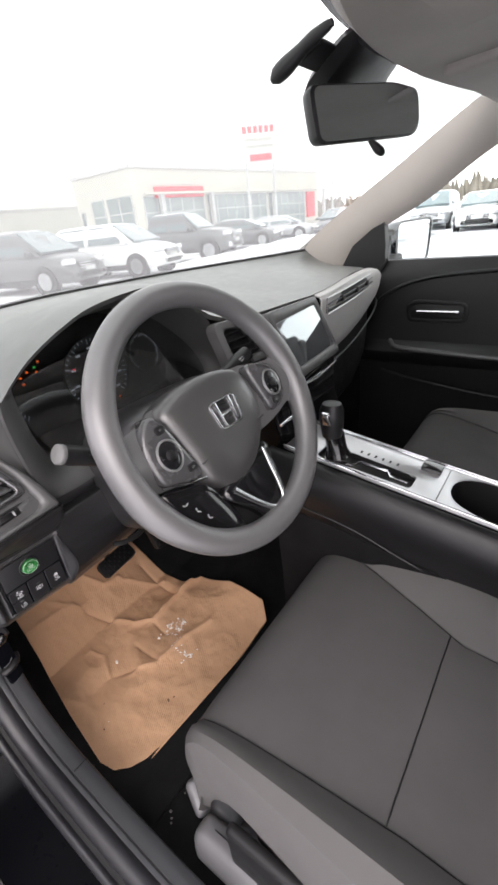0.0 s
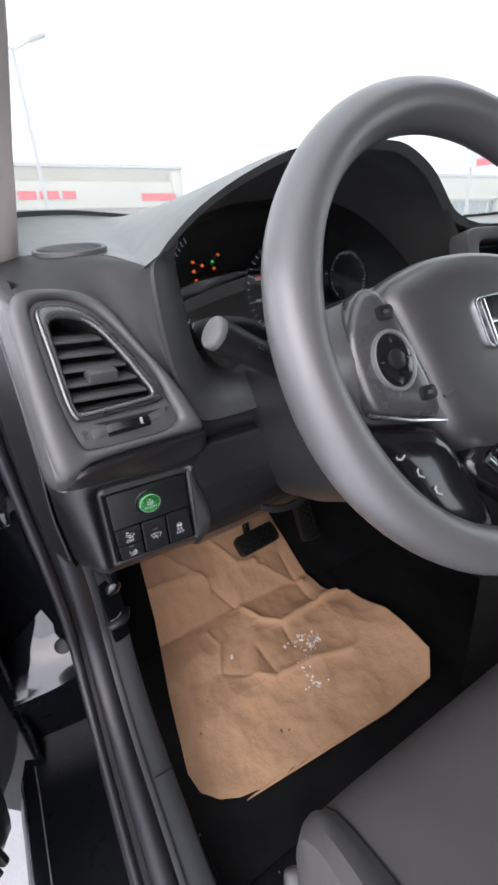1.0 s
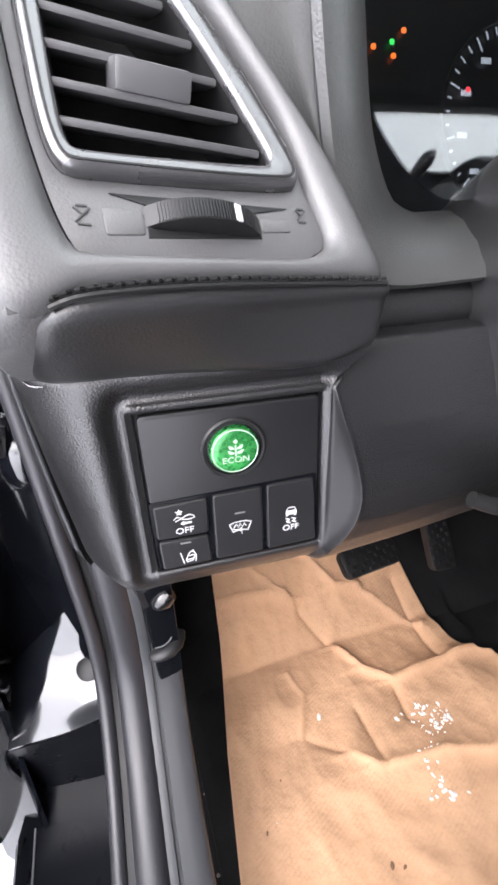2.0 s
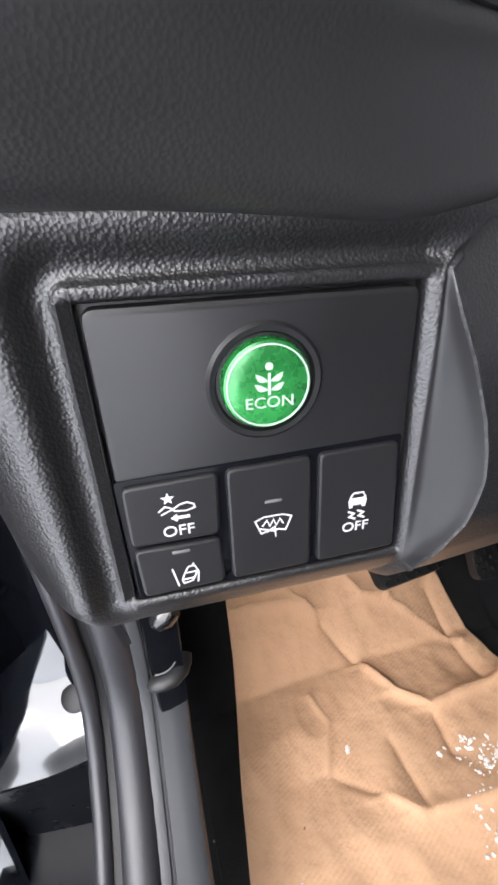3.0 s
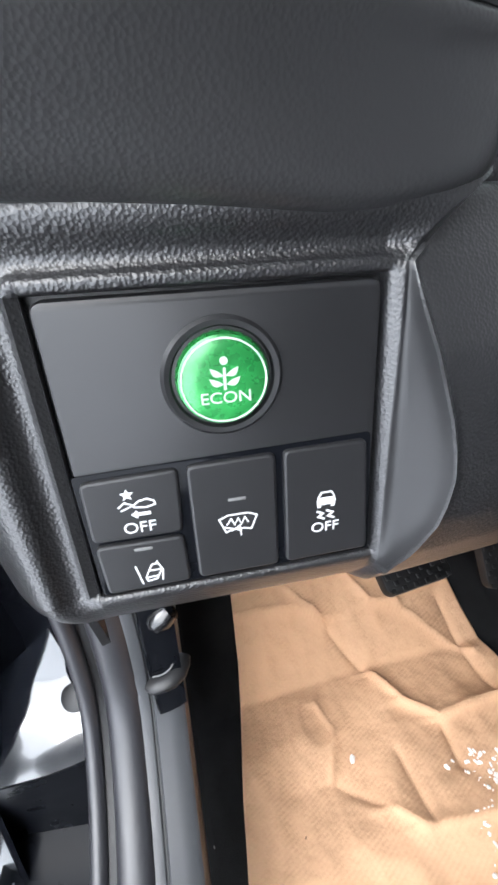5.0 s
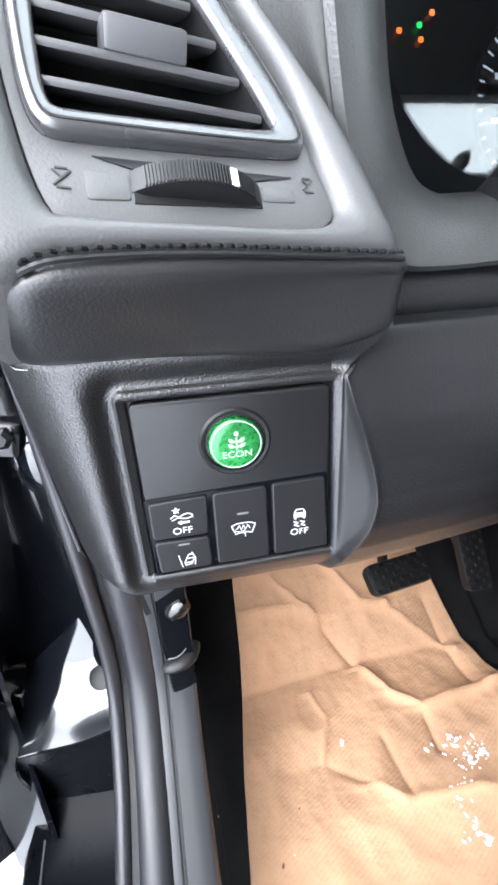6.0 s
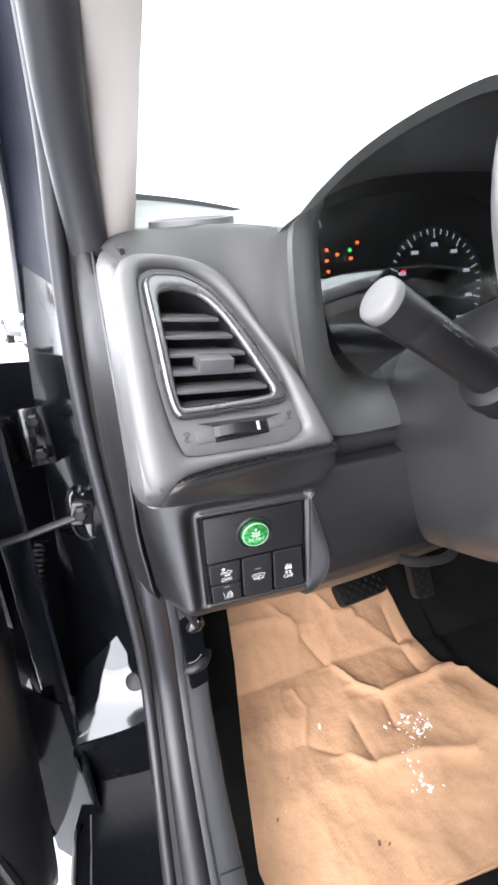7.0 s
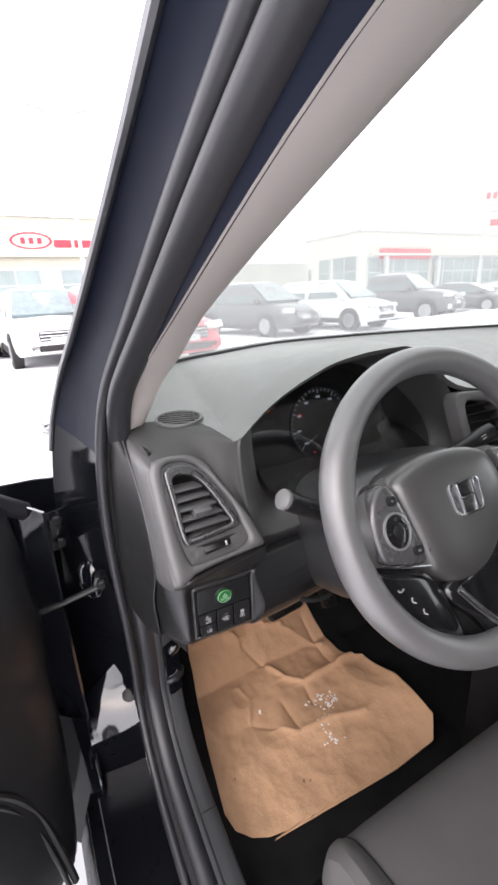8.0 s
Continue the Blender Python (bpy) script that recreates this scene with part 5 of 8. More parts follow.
# side spokes from the hub out to the rim
for s in (-1, 1):
    rows = []
    for x, y0, y1, z in ((0.060, 0.046, -0.052, -0.018), (0.085, 0.044, -0.050, -0.014), (0.112, 0.036, -0.044, -0.010), (0.135, 0.032, -0.036, -0.005), (0.152, 0.040, -0.044, 0.0)):
        rows.append([MW @ V3((s * x, y0 - (y0 - y1) * k / 8, z + (0.012 * math.sin(math.pi * k / 8)) - 0.004)) for k in range(9)])
    part("spoke", sheet(rows, 0.018), M_WHEEL, wheel)
    # control pod
    if s < 0:
        pod = [(-0.103, 0.040), (-0.089, 0.033), (-0.078, 0.0), (-0.070, -0.048), (-0.098, -0.045), (-0.124, -0.034), (-0.128, 0.0), (-0.118, 0.026)]
    else:
        pod = [(0.078, 0.036), (0.108, 0.034), (0.128, 0.022), (0.134, -0.004), (0.122, -0.028), (0.092, -0.034), (0.083, -0.012)]
    pm = wpad(pod, -0.006, 0.010, 0.004, M_POD, wheel, "control_pod", "satin dark silver pod with switches", 48)
    cx, cy = (-0.100, -0.009) if s < 0 else (0.107, 0.002)
    MC = MW @ pose(cx, cy, 0.0045)
    ell2 = lambda k, n=40: [(0.0165 * k * math.cos(2 * math.pi * i / n), 0.0195 * k * math.sin(2 * math.pi * i / n)) for i in range(n)]
    part("dial_bezel", ring(ell2(1.0), ell2(0.88), MC @ pose(0, 0, 0.0018), 0.003, 0.0006, 40, (0, 0)), M_SILVER, pm)
    part("rocker", plate(ell2(0.86), MC @ pose(0, 0, 0.0012), 0.003, 0.001, 0.0008), M_PIANO, pm)
    part("rocker_boss", revolve([(0.0065, 0), (0.0062, 0.0030), (0.0050, 0.0036), (0.0002, 0.0038)], MC, 24), M_SATIN, pm)
    part("rocker_marks", strokes([[(-0.012, 0), (-0.0095, 0)], [(0.0095, 0), (0.012, 0)], [(0, 0.0135), (0, 0.0115)], [(0, -0.0135), (0, -0.0115)]], 0.0009, MC @ pose(0, 0, 0.0022)), M_VENT, pm)
    for bx, by in (((-0.096, 0.021), (-0.081, -0.034)) if s < 0 else ((0.100, -0.023),)):
        part("key", plate(rrect(0.013, 0.009, 0.003, 4, (bx, by)), MW @ pose(0, 0, 0.0060), 0.003, 0.0008), M_SATIN, pm)
        part("key_mark", fill(rrect(0.0045, 0.0025, 0.0006, 2, (bx, by)), MW @ pose(0, 0, 0.0061), 0.0002), M_VENT, pm)
# bright strip under the left pod, and its mate
for pts in ([(-0.127, -0.0365), (-0.098, -0.047), (-0.068, -0.055)], [(0.066, -0.067), (0.095, -0.069), (0.123, -0.071)]):
    if pts[0][0] < 0:
        part("bright_strip", tube([MW @ V3((x, y, 0.0)) for x, y in pts], 0.0014, 8), M_CHROME, wheel)

# lower spokes: black phone-key plate on the left, chrome V at the foot
low = [(-0.124, -0.042), (-0.070, -0.058), (-0.052, -0.088), (-0.040, -0.128), (-0.046, -0.150), (-0.088, -0.126), (-0.114, -0.088), (-0.126, -0.056)]
lp = wpad(low, -0.016, 0.008, 0.004, M_PIANO, wheel, "phone_key_plate", "gloss black plate with small white key marks", 48)
for bx, by, tt in ((-0.107, -0.068, 20), (-0.096, -0.083, -40), (-0.086, -0.098, -40)):
    part("key_mark", strokes([[(-0.0035, 0.001), (-0.001, -0.0012), (0.003, -0.0006)], [(-0.0035, 0.001), (-0.0032, 0.0024)]], 0.0011, MW @ pose(bx, by, -0.0068, 0, 0, tt)), M_WHITE, lp)
AXW = (MW @ V3((0, 0, 1)) - MW @ V3((0, 0, 0))).normalized()
wpad([(-0.072, -0.060), (-0.030, -0.070), (0.046, -0.080), (0.046, -0.150), (0.020, -0.160), (-0.030, -0.156), (-0.052, -0.146), (-0.060, -0.110)], -0.026, 0.006, 0.003, M_BLACK, wheel, "lower_web", "black backing of the lower spokes", 48)
VO = [(-0.050, -0.086), (-0.020, -0.130), (0.000, -0.156), (0.026, -0.163), (0.044, -0.154), (0.050, -0.125), (0.051, -0.092), (0.050, -0.062)]
vp = wpad(VO, -0.014, 0.010, 0.004, M_PIANO, wheel, "lower_spoke", "gloss black lower spoke with a chrome inlay", 48)
V_IN = [(-0.038, -0.090), (-0.017, -0.118), (0.006, -0.143), (0.020, -0.146), (0.033, -0.140), (0.037, -0.118), (0.038, -0.094), (0.040, -0.068)]
part("chrome_inlay", tube([MW @ V3((p.x, p.y, -0.0025)) for p in spline([(*q, 0) for q in V_IN], 48)], [0.0042 - 0.0012 * (i / 47) for i in range(48)], 10, squash=0.5, up=tuple(AXW)), M_CHROME, vp)
part("inlay_panel", plate([(p.x, p.y) for p in spline([(x * 0.94 - 0.0, y * 0.99 + 0.002, 0) for x, y in V_IN], 30)], MW @ pose(0, 0, -0.0035), 0.004, 0.0006), M_PIANO, vp)

# column shroud behind the wheel
col = thing("steering_column", (0.40, 0.52, 0.95), "black plastic steering column shroud with stalks", "steering column")
rows = []
for d, w, h, dz in ((0.045, 0.055, 0.045, 0.0), (0.055, 0.075, 0.060, -0.008), (0.070, 0.095, 0.074, -0.016), (0.100, 0.108, 0.086, -0.022), (0.14, 0.113, 0.094, -0.026), (0.18, 0.114, 0.095, -0.025), (0.26, 0.110, 0.090, -0.02)):
    c = MW @ V3((0.012, dz, -d))
    rows.append([c + V3((w * math.copysign(abs(math.cos(t)) ** 0.45, math.cos(t)), 0, 0)) + V3((0, 0.45, 0.89)) * (h * math.copysign(abs(math.sin(t)) ** 0.55, math.sin(t))) for t in (2 * math.pi * i / 40 for i in range(40))])
part("shroud", loft(bmesh.new(), rows), M_PAD, col)
tip, root = V3((0.190, 0.470, 1.1015)), V3((0.275, 0.474, 1.050))
d = (root - tip).normalized()
stalk = part("light_stalk", tube([tip + d * k for k in (0.0060, 0.0065, 0.026, 0.0265, 0.030, 0.045, 0.07, 0.10, 0.125)], [0.0110, 0.0118, 0.0118, 0.0108, 0.0116, 0.0114, 0.0114, 0.0120, 0.014], 28), M_SATIN, col, "black lighting stalk with a grey end knob")
part("knob", tube([tip + d * k for k in (0.0, 0.0006, 0.0016, 0.0040, 0.0060, 0.0062)], [0.0098, 0.0110, 0.0118, 0.0120, 0.0120, 0.0110], 32), M_CAP, stalk, "grey twist knob")
ms = Matrix.Translation(tip + d * 0.05) @ d.to_track_quat("X", "Z").to_matrix().to_4x4()
for k in range(3):
    part("stalk_mark", strokes([[(-0.003, -0.002), (0.003, -0.002)], [(-0.002, 0.001), (0.002, 0.0015)]], 0.0006, ms @ pose(-0.012 + 0.009 * k, 0, 0, 62) @ pose(0, 0, 0.0113)), M_VENT, stalk)
part("boot", tube([root - d * 0.010, root - d * 0.008, root, root + d * 0.004, root + d * 0.03], [0.0145, 0.0185, 0.020, 0.0185, 0.022], 28), M_SATIN, stalk)
tip2, root2 = V3((0.555, 0.470, 1.112)), V3((0.455, 0.487, 1.075))
d2 = (root2 - tip2).normalized()
st2 = part("wiper_stalk", tube([tip2 + d2 * k for k in (0.0, 0.002, 0.02, 0.04, 0.07, 0.105)], [0.009, 0.0125, 0.013, 0.0105, 0.0095, 0.012], 20), M_SATIN, col, "black wiper stalk")
ms2 = Matrix.Translation(tip2 + d2 * 0.025) @ d2.to_track_quat("X", "Z").to_matrix().to_4x4()
part("stalk_mark", strokes([[(-0.004, -0.002), (0.004, -0.002)], [(-0.003, 0.002), (0.003, 0.002)]], 0.0011, ms2 @ pose(0, 0, 0, -62) @ pose(0, 0, 0.0128)), M_WHITE, st2)
# lever under the column
part("tilt_lever", tube(spline([(0.325, 0.54, 0.912), (0.304, 0.522, 0.897), (0.272, 0.520, 0.899), (0.253, 0.524, 0.906)], 14), 0.004, 10), M_BLACK, col)

# ---- centre stack, passenger side, console ----
stack = thing("centre_stack", (0.76, 0.55, 0.9), "black centre stack with a touch screen and grey bezel", "centre console")
MT = plane_of((0.74, 0.474, 1.09), (0.86, 0.466, 1.05), (0.80, 0.490, 1.145))
def T3(x, z):
    return flat(MT, [(x, 0.474 + (z - 1.09) * 0.30, z)])[0]
bez = round_poly([T3(0.640, 1.155), T3(0.700, 1.020), T3(0.882, 1.024), T3(0.834, 1.152)], 0.010)
scr = round_poly([T3(0.660, 1.132), T3(0.706, 1.040), T3(0.866, 1.045), T3(0.822, 1.137)], 0.003)
part("bezel", ring(bez, scr, MT @ pose(0, 0, 0.006), 0.05, 0.004, 96, T3(0.762, 1.09), 0.006), M_TRIM, stack, "dark grey padded screen surround")
part("touch_screen", plate(scr, MT @ pose(0, 0, 0.003), 0.01, 0.001), M_SCREEN, stack, "gloss touch screen, paled to paint the sky's reflection")
# body under the screen, with climate panel and shelf
rows = []
for z, y in ((1.03, 0.475), (1.01, 0.470), (0.97, 0.463), (0.93, 0.452), (0.90, 0.445), (0.87, 0.47), (0.80, 0.52), (0.70, 0.60)):
    rows.append([(x, y + 0.02 * (abs(x - 0.77) / 0.12) ** 4, z) for x in (0.64, 0.655, 0.68, 0.74, 0.80, 0.85, 0.875, 0.885)] )
part("lower_panel", sheet(rows, 0.004), M_PIANO, stack, "gloss black lower panel")
part("climate_panel", plate(rrect(0.17, 0.045, 0.006, 4), pose(0.765, 0.455, 0.975, 82), 0.01, 0.002), M_PIANO, stack, "gloss black climate control panel")
part("bright_line", tube([(0.665, 0.458, 1.003), (0.765, 0.452, 1.000), (0.868, 0.458, 1.006)], 0.0016, 8), M_SILVER, stack)
part("tray_edge", tube([(0.61, 0.452, 0.955), (0.66, 0.446, 0.962), (0.70, 0.444, 0.962)], 0.0025, 8), M_CHROME, stack)

# round-cornered centre vent between the binnacle and the screen
cv = thing("centre_air_vent", (0.61, 0.50, 1.09), "black louvred air vent in a satin grey frame", "air vent")
MCV = plane_of((0.585, 0.512, 1.09), (0.645, 0.496, 1.09), (0.60, 0.520, 1.14))
def C3(x, z):
    return flat(MCV, [(x, 0.512 - (x - 0.585) * 0.27 + (z - 1.09) * 0.14, z)])[0]
fo = round_poly([C3(0.548, 1.158), C3(0.566, 1.045), C3(0.652, 1.040), C3(0.662, 1.10), C3(0.620, 1.158)], [0.02, 0.012, 0.012, 0.02, 0.03])
fi = round_poly([C3(0.566, 1.144), C3(0.580, 1.062), C3(0.640, 1.058), C3(0.645, 1.095), C3(0.612, 1.142)], [0.012, 0.006, 0.006, 0.012, 0.02])
vcc = C3(0.605, 1.10)
part("frame", ring(fo, fi, MCV @ pose(0, 0, 0.002), 0.03, 0.004, 80, vcc), M_TRIM, cv)
part("well", fill(polar(fi, vcc, 48), MCV @ pose(0, 0, -0.026), 0.002), M_BLACK, cv)
for k in range(6):
    z = 1.067 + k * 0.0135
    x0, x1 = 0.579 - (z - 1.06) * 0.16, 0.645 - max(0, z - 1.095) * 0.7
    a_, b_ = C3(x0, z), C3(x1, z)
    part("slat", box((b_[0] - a_[0], 0.010, 0.002), MCV @ pose((a_[0] + b_[0]) / 2, (a_[1] + b_[1]) / 2, -0.006, 60), 0.0006, 1), M_SATIN, cv)
part("vent_tab", box((0.028, 0.013, 0.010), MCV @ pose(*C3(0.622, 1.083), 0.002), 0.002), M_TRIM, cv)

# passenger side of the dash: padded band with a long slot vent
band = thing("passenger_dash_band", (1.15, 0.55, 1.0), "padded grey dash band with a long slot vent", "dash trim")
PB = [(0.842, 0.478), (0.90, 0.480), (1.0, 0.492), (1.12, 0.508), (1.25, 0.528), (1.34, 0.540), (1.40, 0.556), (1.435, 0.595)]
hi = [1.150, 1.152, 1.154, 1.154, 1.150, 1.138, 1.112, 1.08]
lo_ = [1.000, 0.990, 0.986, 0.990, 1.002, 1.022, 1.045, 1.06]
rows = []
for f, bulge in ((0.0, 0.02), (0.02, 0.004), (0.06, 0.0), (0.17, -0.002), (0.40, -0.006), (0.7, -0.006), (0.92, 0.004), (0.98, 0.014), (1.0, 0.05)):
    rows.append(spline([(x, y + bulge + 0.03 * f, h + (l - h) * f) for (x, y), h, l in zip(PB, hi, lo_)], 48))
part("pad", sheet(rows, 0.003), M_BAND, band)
vx = spline([(0.865, 0.477, 1.128), (1.0, 0.489, 1.129), (1.12, 0.505, 1.129), (1.20, 0.519, 1.128), (1.265, 0.533, 1.126)], 36)
slot = part("slot_vent", sheet([[p + V3((0, 0.004, -0.020)) for p in vx], [p + V3((0, 0.001, -0.018)) for p in vx], [p + V3((0, 0.001, 0.012)) for p in vx], [p + V3((0, 0.004, 0.014)) for p in vx]], 0.004), M_BLACK, band, "black slot vent")
for off in (-0.010, 0.001):
    part("slot_slat", tube([p + V3((0, -0.003, off)) for p in vx], 0.0016, 6), M_SATIN, slot)
for f in (8, 18, 27):
    part("slot_tab", box((0.02, 0.008, 0.012), Matrix.Translation(vx[f] + V3((0, -0.004, -0.002))) @ pose(0, 0, 0, 0, 0, 10), 0.002), M_SATIN, slot)
part("slot_rim", tube([p + V3((0, -0.001, 0.0135)) for p in vx] + [p + V3((0, -0.001, -0.0205)) for p in vx[::-1]] + [vx[0] + V3((0, -0.001, 0.0135))], 0.0014, 6), M_SILVER, slot)
part("lower_line", tube(spline([(x, y + 0.012, l - 0.004) for (x, y), l in zip(PB, lo_)], 40), 0.003, 8), M_SATIN, band)
glove = thing("glovebox", (1.15, 0.62, 0.8), "black plastic glovebox below the dash band", "glovebox")
rows = []
for z, y in ((1.05, 0.56), (1.01, 0.545), (0.95, 0.545), (0.86, 0.555), (0.79, 0.58), (0.77, 0.62), (0.78, 0.9)):
    rows.append([(x, y + k, z) for x, k in ((0.88, 0.03), (0.90, 0.0), (1.0, 0.0), (1.15, 0.012), (1.3, 0.03), (1.41, 0.06), (1.44, 0.12))])
part("lid", sheet(rows, 0.004), M_BLACK, glove)

# closing side of the centre stack towards the passenger's footwell
part("side_panel", sheet([[(0.884, y, z) for z in (0.42, 0.70, 0.86, 0.95, 1.02)] for y in (0.47, 0.55, 0.75, 1.2)], 0.004), M_BLACK, stack)
# centre console: a raised spine with a silver top plate, gear slot and cup holder
con = thing("console", (0.70, 0.1, 0.4), "dark centre console with a silver top plate and gear lever", "console")
def con_z(y):
    return 0.905 - (0.40 - y) * 0.155
rows = []
for y in (0.47, 0.40, 0.30, 0.20, 0.10, 0.0, -0.1, -0.25, -0.45):
    z = con_z(y)
    rows.append([(0.606, y, 0.42), (0.604, y, 0.60), (0.594, y, z - 0.13), (0.573, y, z - 0.075), (0.569, y, z - 0.045), (0.577, y, z - 0.020), (0.588, y, z - 0.006), (0.597, y, z - 0.001), (0.603, y, z - 0.004), (0.604, y, z - 0.09), (0.736, y, z - 0.09), (0.737, y, z - 0.004), (0.742, y, z - 0.001), (0.750, y, z - 0.006), (0.756, y, z - 0.03), (0.766, y, z - 0.10), (0.78, y, 0.60), (0.785, y, 0.42)])
part("body", sheet([r_[2:] for r_ in rows], 0.004), M_SATIN, con, angle=60)
part("carpet_side", sheet([[V3(v) + V3((0.002, 0, 0.002 * (i == 2))) for i, v in enumerate(r_[:3])] for r_ in rows], 0.004), M_CARPET, con, "black carpeted lower side")
MC = Matrix.Translation((0.67, 0.12, con_z(0.12))) @ pose(0, 0, 0, math.degrees(math.atan(0.155)))
def long_plate(x0, x1, y0, y1):
    n = 14
    return [(x1, y0 + (y1 - y0) * i / n) for i in range(n + 1)] + [(x0, y1 - (y1 - y0) * i / n) for i in range(n + 1)]
slot_hole = round_poly([(-0.048, 0.09), (-0.006, 0.09), (-0.002, 0.265), (-0.052, 0.265)], 0.008)
plate_front = ring(long_plate(-0.0655, 0.0655, 0.046, 0.33), slot_hole, MC @ pose(0, 0, 0.002), 0.004, 0.0012, 160, (-0.027, 0.18))
part("silver_plate", plate_front, M_SILVER, con, "satin silver plate round the gear slot")
cup = [(-0.002 + 0.054 * math.copysign(abs(math.cos(t)) ** 0.8, math.cos(t)), -0.066 + 0.098 * math.copysign(abs(math.sin(t)) ** 0.75, math.sin(t))) for t in (2 * math.pi * i / 64 for i in range(64))]
part("cup_plate", ring(long_plate(-0.0655, 0.0655, -0.40, 0.0455), cup, MC @ pose(0, 0, 0.002), 0.004, 0.0012, 160, (-0.002, -0.066)), M_SILVER, con, "satin silver plate round the cup holder")
part("cup_holder", loft(bmesh.new(), [[MC @ V3((x * k, -0.066 + (y + 0.066) * k, d)) for x, y in cup] for k, d in ((1.0, 0.0015), (0.985, -0.004), (0.95, -0.03), (0.93, -0.075))], caps=(False, True)), M_BLACK, con, "black oval cup holder recess")
part("slot_well", loft(bmesh.new(), [[MC @ V3((-0.027 + (x + 0.027) * k, y, d)) for x, y in slot_hole] for k, d in ((1.0, 0.001), (0.97, -0.010))], caps=(False, True)), M_BLACK, con, "black gear gate")
part("gate_step", tube([MC @ V3((-0.046, 0.25, -0.002)), MC @ V3((-0.040, 0.20, -0.002)), MC @ V3((-0.018, 0.19, -0.002)), MC @ V3((-0.016, 0.14, -0.002)), MC @ V3((-0.030, 0.13, -0.002)), MC @ V3((-0.030, 0.10, -0.002))], 0.003, 8), M_CHROME, con)
part("gear_marks", strokes([[(0, 0.014 * k), (0.006, 0.014 * k)] for k in range(6)], 0.004, MC @ pose(0.006, 0.13, 0.0024)), M_BLACK, con)
for x in (-0.0605, 0.0555, 0.0625):
    part("edge_strip", tube([MC @ V3((x, y, 0.003)) for y in [0.33 - 0.04 * k for k in range(18)]], 0.0022, 8), M_CHROME, con, "bright edge strip")
part("parking_switch", box((0.03, 0.036, 0.010), MC @ pose(0.034, 0.075, 0.006), 0.004), M_PIANO, con)
part("seam_line", tube(spline([(0.580, 0.47, 0.815), (0.584, 0.30, 0.785), (0.592, 0.2, 0.745), (0.600, 0.05, 0.70), (0.603, -0.2, 0.65)], 24), 0.0018, 6), M_SATIN, con)
lever = part("gear_lever", tube(spline([(0.634, 0.345, 0.905), (0.632, 0.350, 0.94), (0.627, 0.356, 0.985)], 10), [0.024, 0.0205, 0.019, 0.0185, 0.018, 0.018, 0.018, 0.018, 0.018, 0.018], 20), M_PIANO, con)
rows = []
for k, (dx, dy, w, h) in enumerate(((0, 0, 0.0175, 0.0180), (0, 0, 0.0185, 0.0200), (-0.002, 0.0, 0.0195, 0.022), (-0.003, -0.001, 0.0195, 0.022), (-0.004, -0.002, 0.0150, 0.017), (-0.004, -0.002, 0.003, 0.004))):
    z = 0.948 + (0, 0.012, 0.03, 0.050, 0.064, 0.067)[k]
    rows.append([(0.625 + dx + w * math.cos(t), 0.352 + dy + h * math.sin(t), z) for t in (2 * math.pi * i / 24 for i in range(24))])
part("gear_knob", loft(bmesh.new(), rows), M_SATIN, lever, "gloss black gear knob")
part("knob_button", box((0.008, 0.016, 0.026), pose(0.602, 0.352, 0.990, 0, -10), 0.0035, 3), M_CHROME, lever, "chrome release button")

